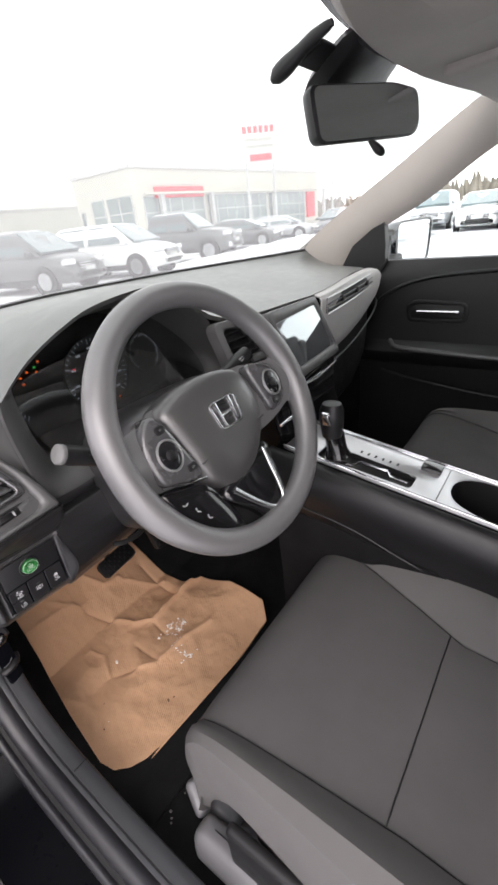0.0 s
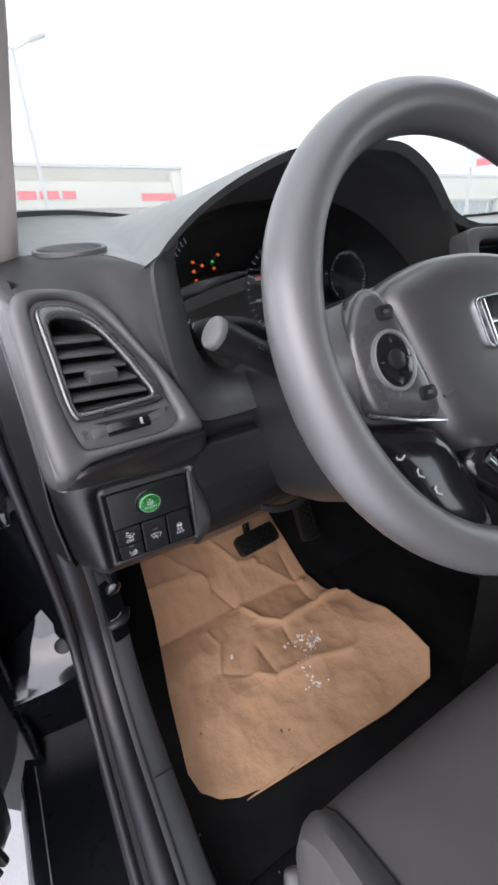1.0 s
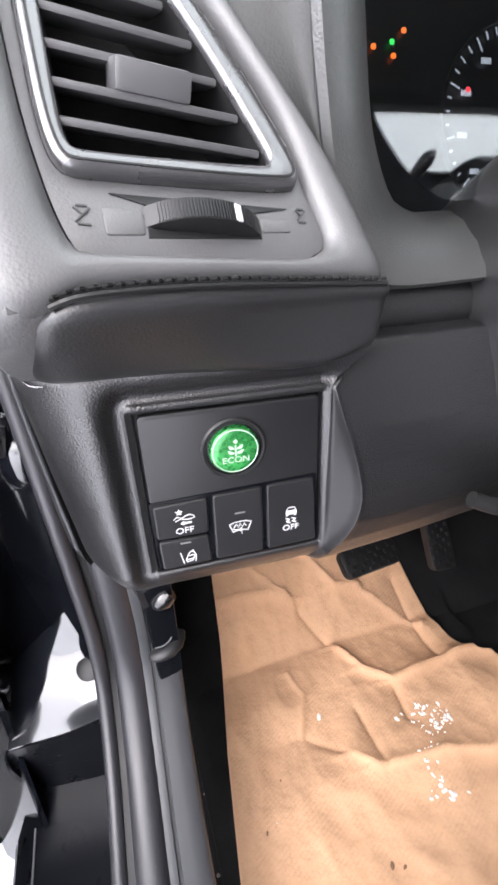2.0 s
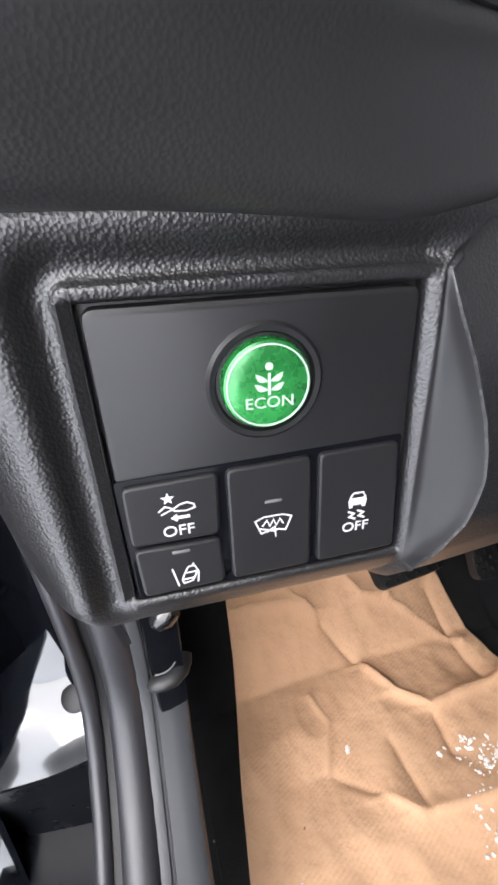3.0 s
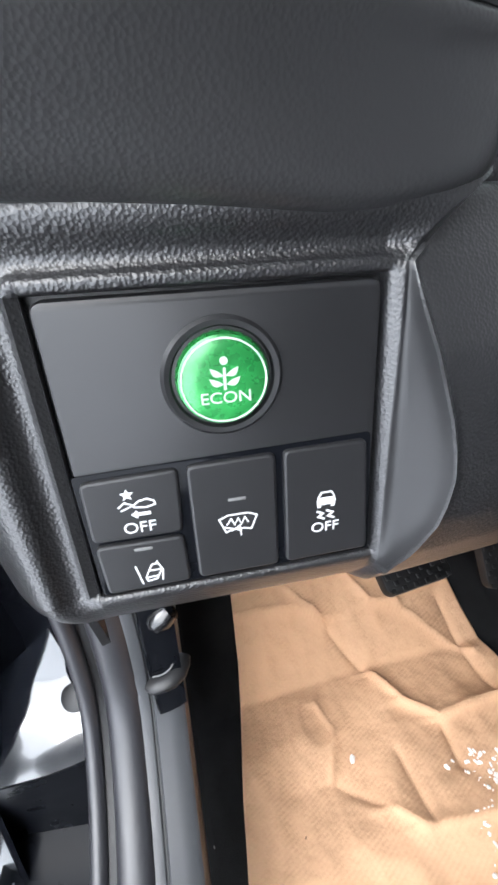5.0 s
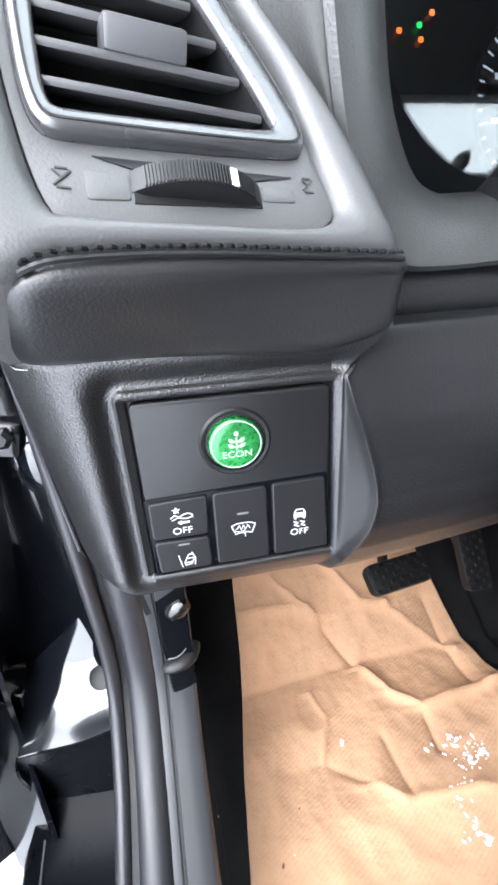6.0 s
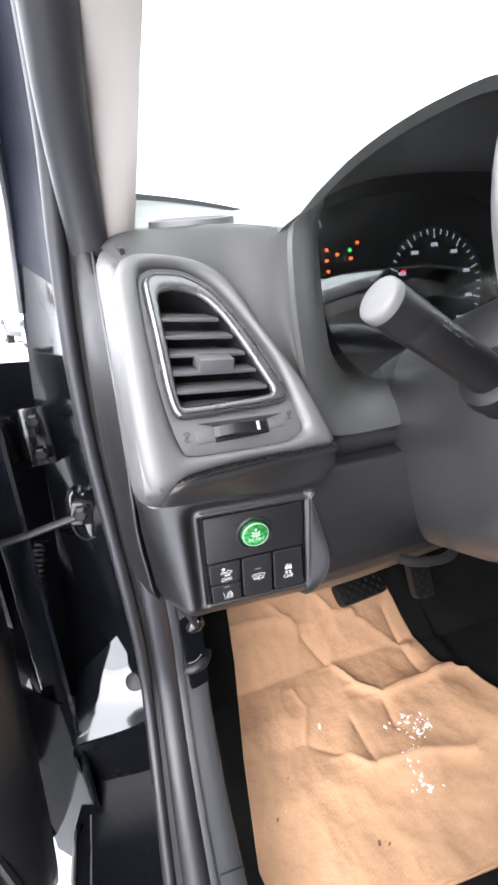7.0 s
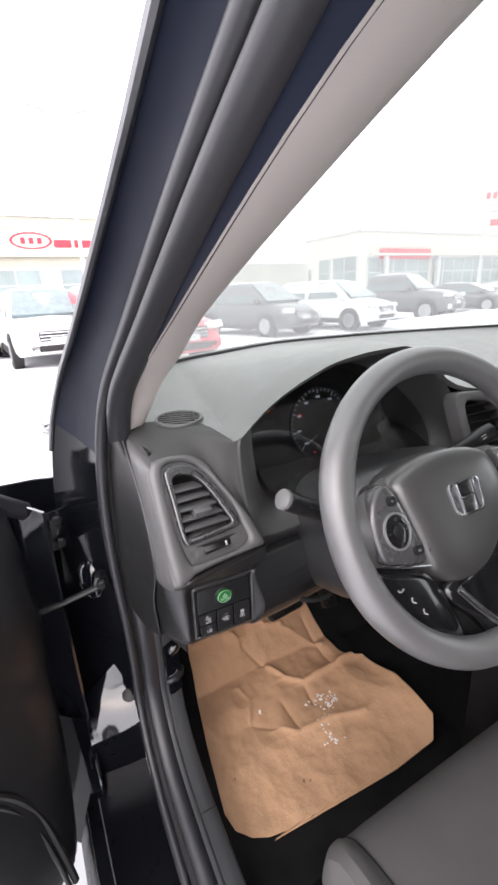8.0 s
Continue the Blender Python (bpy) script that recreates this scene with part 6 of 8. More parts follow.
# ---- seats ----
def seat(name, cx, label, group="front seats"):
    s = thing(name, (cx, 0.05, 0.40), label, "car seat", group)
    # cushion centre: front roll down to the floor, then back to the hinge
    def prof(x):
        return [(0.372, 0.545), (0.385, 0.60), (0.378, 0.655), (0.352, 0.690), (0.30, 0.703), (0.20, 0.700), (0.09, 0.690), (0.0, 0.680), (-0.12, 0.672), (-0.20, 0.675)]
    rows = []
    P = [spline([(0, y, z) for y, z in prof(0)], 34)][0]
    for p in P:
        f = min(max((0.33 - p.y) / 0.25, 0), 1)
        xl, xr = cx - 0.182 + 0.018 * f, cx + 0.222 - 0.105 * f
        rows.append([V3((xl + (xr - xl) * k / 12, p.y, p.z - 0.006 * math.sin(math.pi * k / 12) * f - 0.003 * (1 if k in (0, 12) else 0))) for k in range(13)])
    part("cushion_panel", sheet(rows, 0.02), M_SEAT, s, "dark grey woven centre panel")
    # cross seam
    k = min(range(len(P)), key=lambda i: abs(P[i].y - 0.10) + (0 if P[i].z > 0.65 else 1))
    part("cross_seam", tube([v + V3((0, 0, 0.0012)) for v in rows[k]], 0.0009, 6), M_BLACK, s)
    for side in (-1, 1):
        rows2 = []
        for p in [v for v in P if v.z > 0.585 or v.y < 0.2]:
            f = min(max((0.33 - p.y) / 0.25, 0), 1)
            xin = cx - 0.182 + 0.018 * f if side < 0 else cx + 0.222 - 0.105 * f
            xo = cx + side * (0.222 + 0.03 * f if side < 0 else 0.238 + 0.004 * f)
            lift = 0.012 + 0.038 * f
            wid = abs(xo - xin)
            rows2.append([V3((xin, p.y, p.z - 0.003)), V3((xin + side * 0.008, p.y, p.z + 0.002)), V3((xin + side * wid * 0.3, p.y, p.z + lift * 0.6)), V3((xin + side * wid * 0.6, p.y - 0.004, p.z + lift)), V3((xin + side * wid * 0.88, p.y - 0.012, p.z + lift * 0.75)), V3((xo, p.y - 0.025, p.z - 0.02)), V3((xo + side * 0.004, p.y - 0.03, max(p.z - 0.07, 0.52))), V3((xo - side * 0.01, p.y - 0.03, max(p.z - 0.13, 0.50)))])
        part("side_bolster", sheet(rows2, 0.008), M_BOLSTER, s, "lighter grey side bolster")
        seam = [r_[0] + V3((0, 0, 0.002)) for r_ in rows2 if r_[0].z > 0.66]
        part("bolster_seam", tube(seam, 0.0010, 6), M_BLACK, s)
        if side < 0:
            shroud = part("rail_shroud", box((0.046, 0.62, 0.060), pose(cx - 0.236, 0.050, 0.470, 0, 8), 0.020, 4), M_SHROUD, s, "grey plastic cover over the seat rail")
            part("shroud_groove", box((0.0016, 0.56, 0.002), pose(cx - 0.230, 0.050, 0.5008, 0, 8), 0.0004, 1), M_BLACK, shroud)
            part("height_lever", box((0.026, 0.055, 0.034), pose(cx - 0.205, 0.392, 0.472, 25, 0, -25), 0.012, 4), M_SHROUD, s, "grey plastic adjusting lever")
        part("side_cover", box((0.018, 0.46, 0.10), pose(cx + side * 0.235, 0.06, 0.535), 0.008, 3), M_BLACK, s)
    part("backrest", box((0.50, 0.13, 0.62), pose(cx, -0.27, 0.98, -16), 0.055, 5), M_SEAT, s)
    for side in (-1, 1):
        part("back_bolster", box((0.09, 0.17, 0.52), pose(cx + side * 0.23, -0.235, 0.95, -16), 0.04, 4), M_BOLSTER, s)
    part("headrest", box((0.26, 0.10, 0.17), pose(cx, -0.40, 1.36, -10), 0.045, 4), M_SEAT, s)
    for side in (-1, 1):
        part("headrest_post", tube([(cx + side * 0.06, -0.35, 1.2), (cx + side * 0.06, -0.39, 1.34)], 0.006, 8), M_CHROME, s)
        part("seat_rail", box((0.035, 0.62, 0.03), pose(cx + side * 0.18, 0.05, 0.425), 0.005), M_METAL, s, "steel seat rail")
        part("rail_cover", box((0.05, 0.07, 0.05), pose(cx + side * 0.18, 0.355, 0.435), 0.014, 3), M_SHROUD, s)
    part("frame", box((0.40, 0.44, 0.07), pose(cx, 0.06, 0.50), 0.012), M_BLACK, s)
    return s
seat("car_seat", 0.395, "dark grey cloth driver's seat with lighter bolsters")
seat("car_seat", 1.13, "dark grey cloth passenger seat beside the console")

# ---- footwell: kraft paper, pedals, small dirt ----
def kraft():
    m = mat("kraft_paper", (0.62, 0.378, 0.225), 0.70, vary=0.12, blotch=5, spec=0.3)
    n, l = m.node_tree.nodes, m.node_tree.links
    b = n["Principled BSDF"]
    tc = n.new("ShaderNodeTexCoord")
    mp = n.new("ShaderNodeMapping")
    mp.inputs["Rotation"].default_value = (0, 0, radians(62))
    wv = n.new("ShaderNodeTexWave")
    wv.inputs["Scale"].default_value, wv.inputs["Distortion"].default_value, wv.inputs["Detail"].default_value = 70, 1.6, 2
    l.new(tc.outputs["Object"], mp.inputs[0])
    l.new(mp.outputs[0], wv.inputs[0])
    ns = n.new("ShaderNodeTexNoise")
    ns.inputs["Scale"].default_value, ns.inputs["Detail"].default_value = 26, 6
    l.new(tc.outputs["Object"], ns.inputs[0])
    bp, bp2 = n.new("ShaderNodeBump"), n.new("ShaderNodeBump")
    bp.inputs["Strength"].default_value, bp.inputs["Distance"].default_value = 0.22, 0.0012
    bp2.inputs["Strength"].default_value, bp2.inputs["Distance"].default_value = 0.5, 0.009
    l.new(wv.outputs[0], bp.inputs["Height"])
    l.new(ns.outputs[0], bp2.inputs["Height"])
    l.new(bp2.outputs[0], bp.inputs["Normal"])
    l.new(bp.outputs[0], b.inputs["Normal"])
    return m
M_KRAFT = kraft()
# long creases: their corners in plan, height (minus: a valley), width
CREASES = [
    ([(0.374, 0.851), (0.397, 0.802), (0.431, 0.7705), (0.512, 0.775), (0.62, 0.776)], 0.012, 0.016), ([(0.431, 0.7705), (0.419, 0.72)], -0.007, 0.010), ([(0.3175, 0.701), (0.343, 0.676), (0.431, 0.667), (0.504, 0.648)], 0.006, 0.014),
    ([(0.205, 0.942), (0.299, 0.9375), (0.333, 0.917)], 0.010, 0.018), ([(0.353, 1.016), (0.413, 0.922), (0.454, 0.913)], 0.010, 0.015), ([(0.528, 0.915), (0.528, 0.785)], -0.008, 0.014), ([(0.284, 0.83), (0.293, 0.786), (0.268, 0.742)], 0.005, 0.010),
    ([(0.357, 0.7526), (0.354, 0.68)], -0.005, 0.009), ([(0.333, 0.917), (0.374, 0.851)], -0.008, 0.013), ([(0.454, 0.913), (0.54, 0.84)], 0.007, 0.012), ([(0.268, 0.742), (0.3175, 0.701)], -0.004, 0.010), ([(0.25, 1.0), (0.333, 0.917)], 0.007, 0.016)]
def crumple(x, y):
    calm = 0.35 + 0.65 * min(max((y - 0.62) / 0.12, 0), 1)
    h = 0.008 * noise.noise((x * 6, y * 6, 0.3)) + 0.005 * calm * noise.noise((x * 15, y * 15, 2.3)) + 0.0012 * noise.noise((x * 45, y * 45, 4.0))
    h += 0.010 * (0.35 - abs(noise.noise((x * 5.2 + 1, y * 4.4, 8.8))))
    h -= 0.011 * calm * (abs(noise.noise((x * 11, y * 9, 5.1))) - 0.2) + 0.004 * (abs(noise.noise((x * 21, y * 18, 9.1))) - 0.2)
    for run, d, wide in CREASES:
        best = 9.0
        for (x0, y0), (x1, y1) in zip(run, run[1:]):
            ex, ey = x1 - x0, y1 - y0
            t = min(max(((x - x0) * ex + (y - y0) * ey) / (ex * ex + ey * ey), 0), 1)
            dx, dy = x - x0 - t * ex, y - y0 - t * ey
            dist = math.hypot(dx, dy)
            # steep towards the viewer, gentle on the far side
            if dy < 0 and d > 0:
                dist *= 2.6
            best = min(best, dist)
        h += 1.2 * d * math.exp(-best / (0.72 * wide))
    return h
def paper_top(x, y):
    return floor_z(y) + max(0.024 + crumple(x, y), 0.015)
def paper_left(y):
    return lerp_table([(0.53, 0.232), (0.538, 0.196), (0.552, 0.168), (0.575, 0.148), (0.61, 0.142), (0.75, 0.166), (0.9, 0.198), (1.1, 0.225)], y)[0]
def paper_right(y):
    return lerp_table([(0.53, 0.200), (0.532, 0.36), (0.534, 0.56), (0.56, 0.592), (0.66, 0.612), (0.765, 0.612), (0.78, 0.572), (0.9, 0.56), (1.1, 0.54)], y)[0]
rows = []
for i in range(190):
    y = 0.530 + 0.58 * i / 189
    row = []
    for j in range(150):
        x = paper_left(y) + (paper_right(y) - paper_left(y)) * j / 149
        z = paper_top(x, y)
        z += 0.055 * max(0, (x - 0.47) / 0.13) ** 2 * max(0, 1 - abs(y - 0.56) / 0.2)
        row.append((x, y - 0.034 * min(max((x - 0.22) / 0.34, 0), 1) * max(0, 1 - i / 90) ** 1.5, z))
    rows.append(row)
tagged(link("floor_paper", sheet(rows, 0.0006), M_KRAFT, angle=180), "crumpled brown kraft paper mat over the footwell", "floor mat")
# salt crumbs scattered on it
random.seed(5)
M_SALT = mat("road_salt", (0.80, 0.77, 0.74), 0.6, vary=0.15, blotch=200)
M_DIRT = mat("dried_mud", (0.20, 0.11, 0.06), 0.9, vary=0.3, blotch=150)
crumbs = [(0.3012, 0.757, 0.0042), (0.4005, 0.717, 0.0034), (0.412, 0.722, 0.0022), (0.30, 0.70, 0.0016), (0.20, 0.66, 0.0014), (0.425, 0.612, 0.0020), (0.381, 0.623, 0.0030), (0.388, 0.622, 0.0022)]
for k in range(60):
    a, d = random.random() * 6.28, 0.026 * math.sqrt(random.random())
    crumbs.append((0.446 + d * math.cos(a) * 1.15, 0.700 + d * math.sin(a), random.choice((0.0010, 0.0014, 0.0018, 0.0024, 0.0030))))
for k in range(38):
    f = random.random()
    crumbs.append((0.412 - 0.018 * f + 0.02 * max(0, f - 0.7) + random.gauss(0, 0.007), 0.679 - 0.062 * f + random.gauss(0, 0.006), random.choice((0.0010, 0.0013, 0.0018, 0.0026, 0.0032))))
lump = bmesh.new()
bmesh.ops.create_icosphere(lump, subdivisions=1, radius=1.0)
for v in lump.verts:
    v.co *= 1 + 0.3 * noise.noise(v.co * 2.1)
salt_me = bpy.data.meshes.new("salt_crumb")
lump.to_mesh(salt_me)
lump.free()
salt_me.materials.append(M_SALT)
for x, y, s in crumbs:
    o = tagged(new("salt_crumb", salt_me), "small white lump of road salt on the paper", "salt crumb", "salt crumbs on the paper")
    o.matrix_world = pose(x, y, paper_top(x, y) + s * 0.25, random.random() * 90, 0, random.random() * 360) @ Matrix.Diagonal((s * random.uniform(0.9, 1.6), s, s * random.uniform(0.4, 0.8), 1))
mud_me = salt_me.copy()
mud_me.materials.clear()
mud_me.materials.append(M_DIRT)
for x, y, s in ((0.185, 0.655, 0.0025), (0.30, 0.585, 0.003), (0.312, 0.580, 0.002), (0.51, 0.64, 0.0025), (0.22, 0.70, 0.002)):
    o = tagged(new("mud_speck", mud_me), "small brown speck of mud on the paper", "mud speck", "mud specks on the paper")
    o.matrix_world = pose(x, y, paper_top(x, y) + 0.0003, 0, 0, random.random() * 360) @ Matrix.Diagonal((s * 1.6, s * 0.8, s * 0.25, 1))
grit_me = salt_me.copy()
grit_me.materials.clear()
grit_me.materials.append(mat("wet_grit", (0.16, 0.15, 0.14), 0.35, vary=0.4, blotch=80))
for k in range(70):
    x, y = random.choice([(random.uniform(0.14, 0.5), random.uniform(0.40, 0.52)), (random.uniform(0.115, 0.145), random.uniform(0.50, 0.9)), (random.gauss(0.53, 0.03), random.gauss(0.49, 0.03)), (random.gauss(0.20, 0.03), random.gauss(0.47, 0.03))])
    s = random.uniform(0.0008, 0.0026)
    o = tagged(new("grit", grit_me), "wet grit on the black carpet", "grit", "grit on the carpet")
    o.matrix_world = pose(x, y, floor_z(y) + 0.004, 0, 0, random.random() * 360) @ Matrix.Diagonal((s * 1.2, s, s * 0.5, 1))

# rubber floor mat edge showing round the paper
mat_rows = [[(x, y, floor_z(y) + 0.009 + 0.002 * noise.noise((x * 20, y * 20, 7))) for x in (0.128, 0.14, 0.25, 0.4, 0.55, 0.605, 0.615)] for y in (0.455, 0.465, 0.55, 0.7, 0.80, 0.84, 0.858, 0.862, 0.90, 1.0, 1.05)]
tagged(link("floor_mat", sheet(mat_rows, 0.006), M_CARPET), "black carpet floor mat under the paper", "floor mat")

# pedals
def pedal(name, label, pad_m, w, h, arm_top):
    p = thing(name, tuple(pad_m.translation), label, "pedal", "foot pedals")
    p.location = (0, 0, 0)
    pd = part("pad", plate(rrect(w, h, 0.012, 5), pad_m, 0.014, 0.003), M_BLACK, p, "black ribbed rubber pad")
    nx, ny = int(w / 0.0085), int(h / 0.0085)
    for i in range(nx):
        for j in range(ny):
            if (i + j) % 2:
                continue
            part("stud", plate(rrect(0.0062, 0.0062, 0.0015, 2, ((i - (nx - 1) / 2) * 0.0085, (j - (ny - 1) / 2) * 0.0085)), pad_m @ pose(0, 0, 0.0016), 0.002, 0.0006), M_SATIN, pd)
    part("arm", tube(spline([pad_m @ V3((0, 0, -0.012)), pad_m @ V3((0, h * 0.3, -0.04)), V3(arm_top)], 10), 0.008, 10), M_SATIN, p)
    return p
pedal("brake_pedal", "black rubber brake pedal with a studded pad", pose(0.4265, 0.840, 0.600, 40, 0, 6), 0.100, 0.043, (0.43, 0.96, 0.86))
pedal("accelerator_pedal", "black accelerator pedal beside the brake", pose(0.573, 0.868, 0.585, 58, 4, 0), 0.046, 0.120, (0.535, 0.98, 0.80))
# footrest and bonnet release
rel = thing("bonnet_release", (0.10, 0.70, 0.70), "dark plastic bonnet release handle in the kick panel", "release handle")
def pocket(x, z, out=0.0):
    """A point of the kick panel's face beside the release."""
    return V3((x, 0.7285 - 0.6 * max(0, 0.618 - z) - out, z))
left_edge = lambda z: 0.0978 + (0.706 - z) * 0.03
# a dark sheet, proud of the panel, paints the recess's shade
part("recess", sheet([[pocket(left_edge(z) + (0.1235 - left_edge(z)) * k, z + 0.007 * k * k * (z < 0.63), 0.0035 - 0.002 * (k == 0)) for k in (0, 0.06, 0.35, 0.7, 0.92, 1.0)] for z in (0.745, 0.706, 0.68, 0.66, 0.64, 0.620)], 0.002), M_SHADED_BLACK, rel, "dark sheet painting the recess's shade")
handle = part("handle", tube([pocket(x, z, o) for x, z, o in ((0.0995, 0.6565, 0.002), (0.1005, 0.6565, 0.003), (0.106, 0.6570, 0.004), (0.113, 0.6585, 0.004), (0.1175, 0.6605, 0.001), (0.1205, 0.6625, -0.004), (0.1220, 0.6640, -0.009))], [0.0100, 0.0115, 0.0118, 0.0120, 0.0120, 0.0115, 0.0105], 20, squash=0.6), M_SATIN, rel, "dark grey pull handle")
# pale thread for the highlight on the handle's upper edge
part("handle_highlight", tube(spline([pocket(0.1000, 0.6665, 0.0075), pocket(0.108, 0.6675, 0.0085), pocket(0.115, 0.6705, 0.0070), pocket(0.1195, 0.6745, 0.003)], 14), 0.0006, 8), M_SHROUD, handle)
part("pivot", tube([pocket(x, z, 0.003) for x, z in ((0.1040, 0.716), (0.1080, 0.717), (0.116, 0.720), (0.1225, 0.725))], [0.005, 0.0095, 0.0105, 0.008], 18), M_PIANO, rel, "gloss black pivot")
# pale tube paints the lit edge below the handle
part("recess_lip", tube(spline([pocket(0.1005, 0.619, 0.0030), pocket(0.106, 0.6195, 0.0035), pocket(0.115, 0.622, 0.0035), pocket(0.1225, 0.627, 0.003)], 14), 0.0010, 8), M_SHROUD, rel, "pale line painting the lower lip's lit edge")

# ---- driver's door, standing open ----
HINGE = V3((-0.088, 0.800, 0.0))
OPEN = 58
# x: along the door away from the hinge, y: towards the cabin side
MD = Matrix.Translation(HINGE) @ Matrix(((-math.sin(radians(OPEN)), math.cos(radians(OPEN)), 0, 0), (-math.cos(radians(OPEN)), -math.sin(radians(OPEN)), 0, 0), (0, 0, 1, 0), (0, 0, 0, 1)))
door = thing("driver_door", tuple(HINGE), "gloss black driver's door standing wide open", "car door")
door.location = (HINGE.x, HINGE.y, 0.36)
def DP(s, t, z):
    return MD @ V3((s, t, z))
rows = []
for s, t0 in ((0.0, 0.0), (0.02, -0.02), (0.3, -0.035), (0.7, -0.035), (1.02, -0.02), (1.05, 0.0)):
    rows.append([DP(s, t0 + 0.01, 1.03 + 0.03 * s), DP(s, t0 - 0.02, 0.98), DP(s, t0 - 0.05, 0.85), DP(s, t0 - 0.05, 0.65), DP(s, t0 - 0.03, 0.45), DP(s, t0, 0.34)])
part("outer_skin", sheet(rows, 0.004), M_PAINT, door)
part("hinge_face", sheet([[DP(0.0, t, z) for z in (0.34, 0.5, 0.7, 0.9, 1.04)] for t in (0.0, 0.03, 0.06, 0.09)], 0.004), M_PAINT, door)
# inner trim: swells towards the cabin, rounded along its front edge
rows = []
for s, k in ((0.005, 0.0), (0.012, 0.55), (0.03, 0.85), (0.07, 1.0), (0.2, 1.05), (0.5, 1.05), (0.9, 1.0), (1.03, 0.6)):
    row = []
    for z, t in ((0.37, 0.050), (0.40, 0.092), (0.50, 0.112), (0.62, 0.118), (0.72, 0.112), (0.80, 0.105), (0.88, 0.120), (0.95, 0.112), (1.02, 0.092), (1.06, 0.06)):
        lean = 0.16 * max(0, (0.80 - z)) if s < 0.3 else 0
        row.append(DP(s + (0.03 + lean * 0.4) * (1 if s < 0.1 else 0), 0.045 + (t - 0.045) * k + 0.0, z))
    rows.append(row)
part("inner_trim", sheet([spline(r_, 24) for r_ in rows], 0.004), M_KNEE, door, "black grained inner door trim")
arc = [(0.20 + 0.22 * math.cos(radians(a)) * 0.9, 0.60 + 0.13 * math.sin(radians(a))) for a in range(180, 10, -8)]
arc = [(0.10, 0.42), (0.11, 0.52), (0.125, 0.62), (0.155, 0.70), (0.20, 0.742), (0.28, 0.755), (0.40, 0.755), (0.6, 0.755)]
part("pocket_groove", tube(spline([DP(s, 0.1175 if z < 0.72 else 0.112, z) for s, z in arc], 50), 0.006, 8), M_BLACK, door, "curved edge of the door pocket")
part("pocket_lip", tube(spline([DP(s + 0.010, 0.1185 if z < 0.72 else 0.113, z - 0.008) for s, z in arc], 50), 0.004, 8), M_SATIN, door)
part("armrest", box((0.5, 0.07, 0.06), MD @ pose(0.55, 0.13, 0.86), 0.02, 4), M_TRIM, door)
part("door_pull", box((0.13, 0.02, 0.05), MD @ pose(0.34, 0.118, 0.95), 0.012, 3), M_SILVER, door)
# sash, glass and mirror
sash = spline([DP(0.0, 0.04, 1.03), DP(0.22, 0.05, 1.20), DP(0.48, 0.06, 1.36), DP(0.75, 0.06, 1.44), DP(1.0, 0.055, 1.45)], 30)
part("sash", tube(sash, 0.014, 10), M_SEAL, door)
part("rear_sash", tube([DP(1.02, 0.03, 1.05), DP(1.01, 0.055, 1.45)], 0.018, 10), M_SEAL, door)
part("belt_seal", tube([DP(s, 0.045, 1.055) for s in (0.06, 0.3, 0.6, 1.0)], 0.010, 8), M_SEAL, door)
mir = part("wing_mirror", box((0.09, 0.22, 0.15), MD @ pose(0.17, -0.14, 1.09, 0, 0, 12), 0.045, 5), M_PAINT, door, "gloss black wing mirror")
part("mirror_foot", box((0.10, 0.10, 0.03), MD @ pose(0.15, -0.02, 1.045), 0.012, 3), M_BLACK, mir)
# hinges, check strap and cable bellows between the pillar and the door
for z in (0.565, 0.965):
    h = part("hinge", box((0.05, 0.035, 0.055), pose(-0.075, 0.815, z, 0, 0, -30), 0.006), M_PIANO, door, "black painted door hinge")
    part("hinge_pin", tube([(-0.098, 0.795, z - 0.045), (-0.098, 0.795, z + 0.045)], 0.009, 12), M_JAMB, h)
    part("hinge_leaf", box((0.035, 0.008, 0.07), pose(-0.028, 0.812, z, 0, 0, 10), 0.002), M_PAINT, h)
    for q in (-0.02, 0.02):
        part("bolt", revolve([(0.008, 0), (0.008, 0.004), (0.006, 0.006), (0.001, 0.006)], pose(-0.026, 0.806, z + q, 90), 6), M_SATIN, h)
strap = thing("door_check_strap", (0.0, 0.72, 0.90), "black steel door check strap bolted to the pillar", "check strap")
part("arm", tube([(0.016, 0.712, 0.904), (-0.04, 0.722, 0.888), (-0.115, 0.735, 0.872), (-0.17, 0.742, 0.862)], 0.0060, 10, squash=0.6), M_BLACK, strap)
part("bracket", box((0.022, 0.024, 0.026), pose(0.014, 0.724, 0.904, 0, 12), 0.005), M_PIANO, strap)
part("bolt", revolve([(0.008, 0), (0.008, 0.005), (0.005, 0.008), (0.001, 0.008)], pose(0.014, 0.711, 0.907, 90), 6), M_SATIN, strap)
bell = thing("cable_bellows", (-0.065, 0.78, 0.74), "black ribbed rubber cable bellows", "cable bellows")
pth = spline([(-0.050, 0.815, 0.83), (-0.058, 0.795, 0.79), (-0.064, 0.788, 0.75), (-0.069, 0.790, 0.71), (-0.078, 0.802, 0.66)], 120)
part("sleeve", tube(pth, [0.0070 + 0.0020 * (0.5 + 0.5 * math.cos(i * math.pi / 2)) for i in range(120)], 14, up=(1, 0, 0)), M_SATIN, bell)

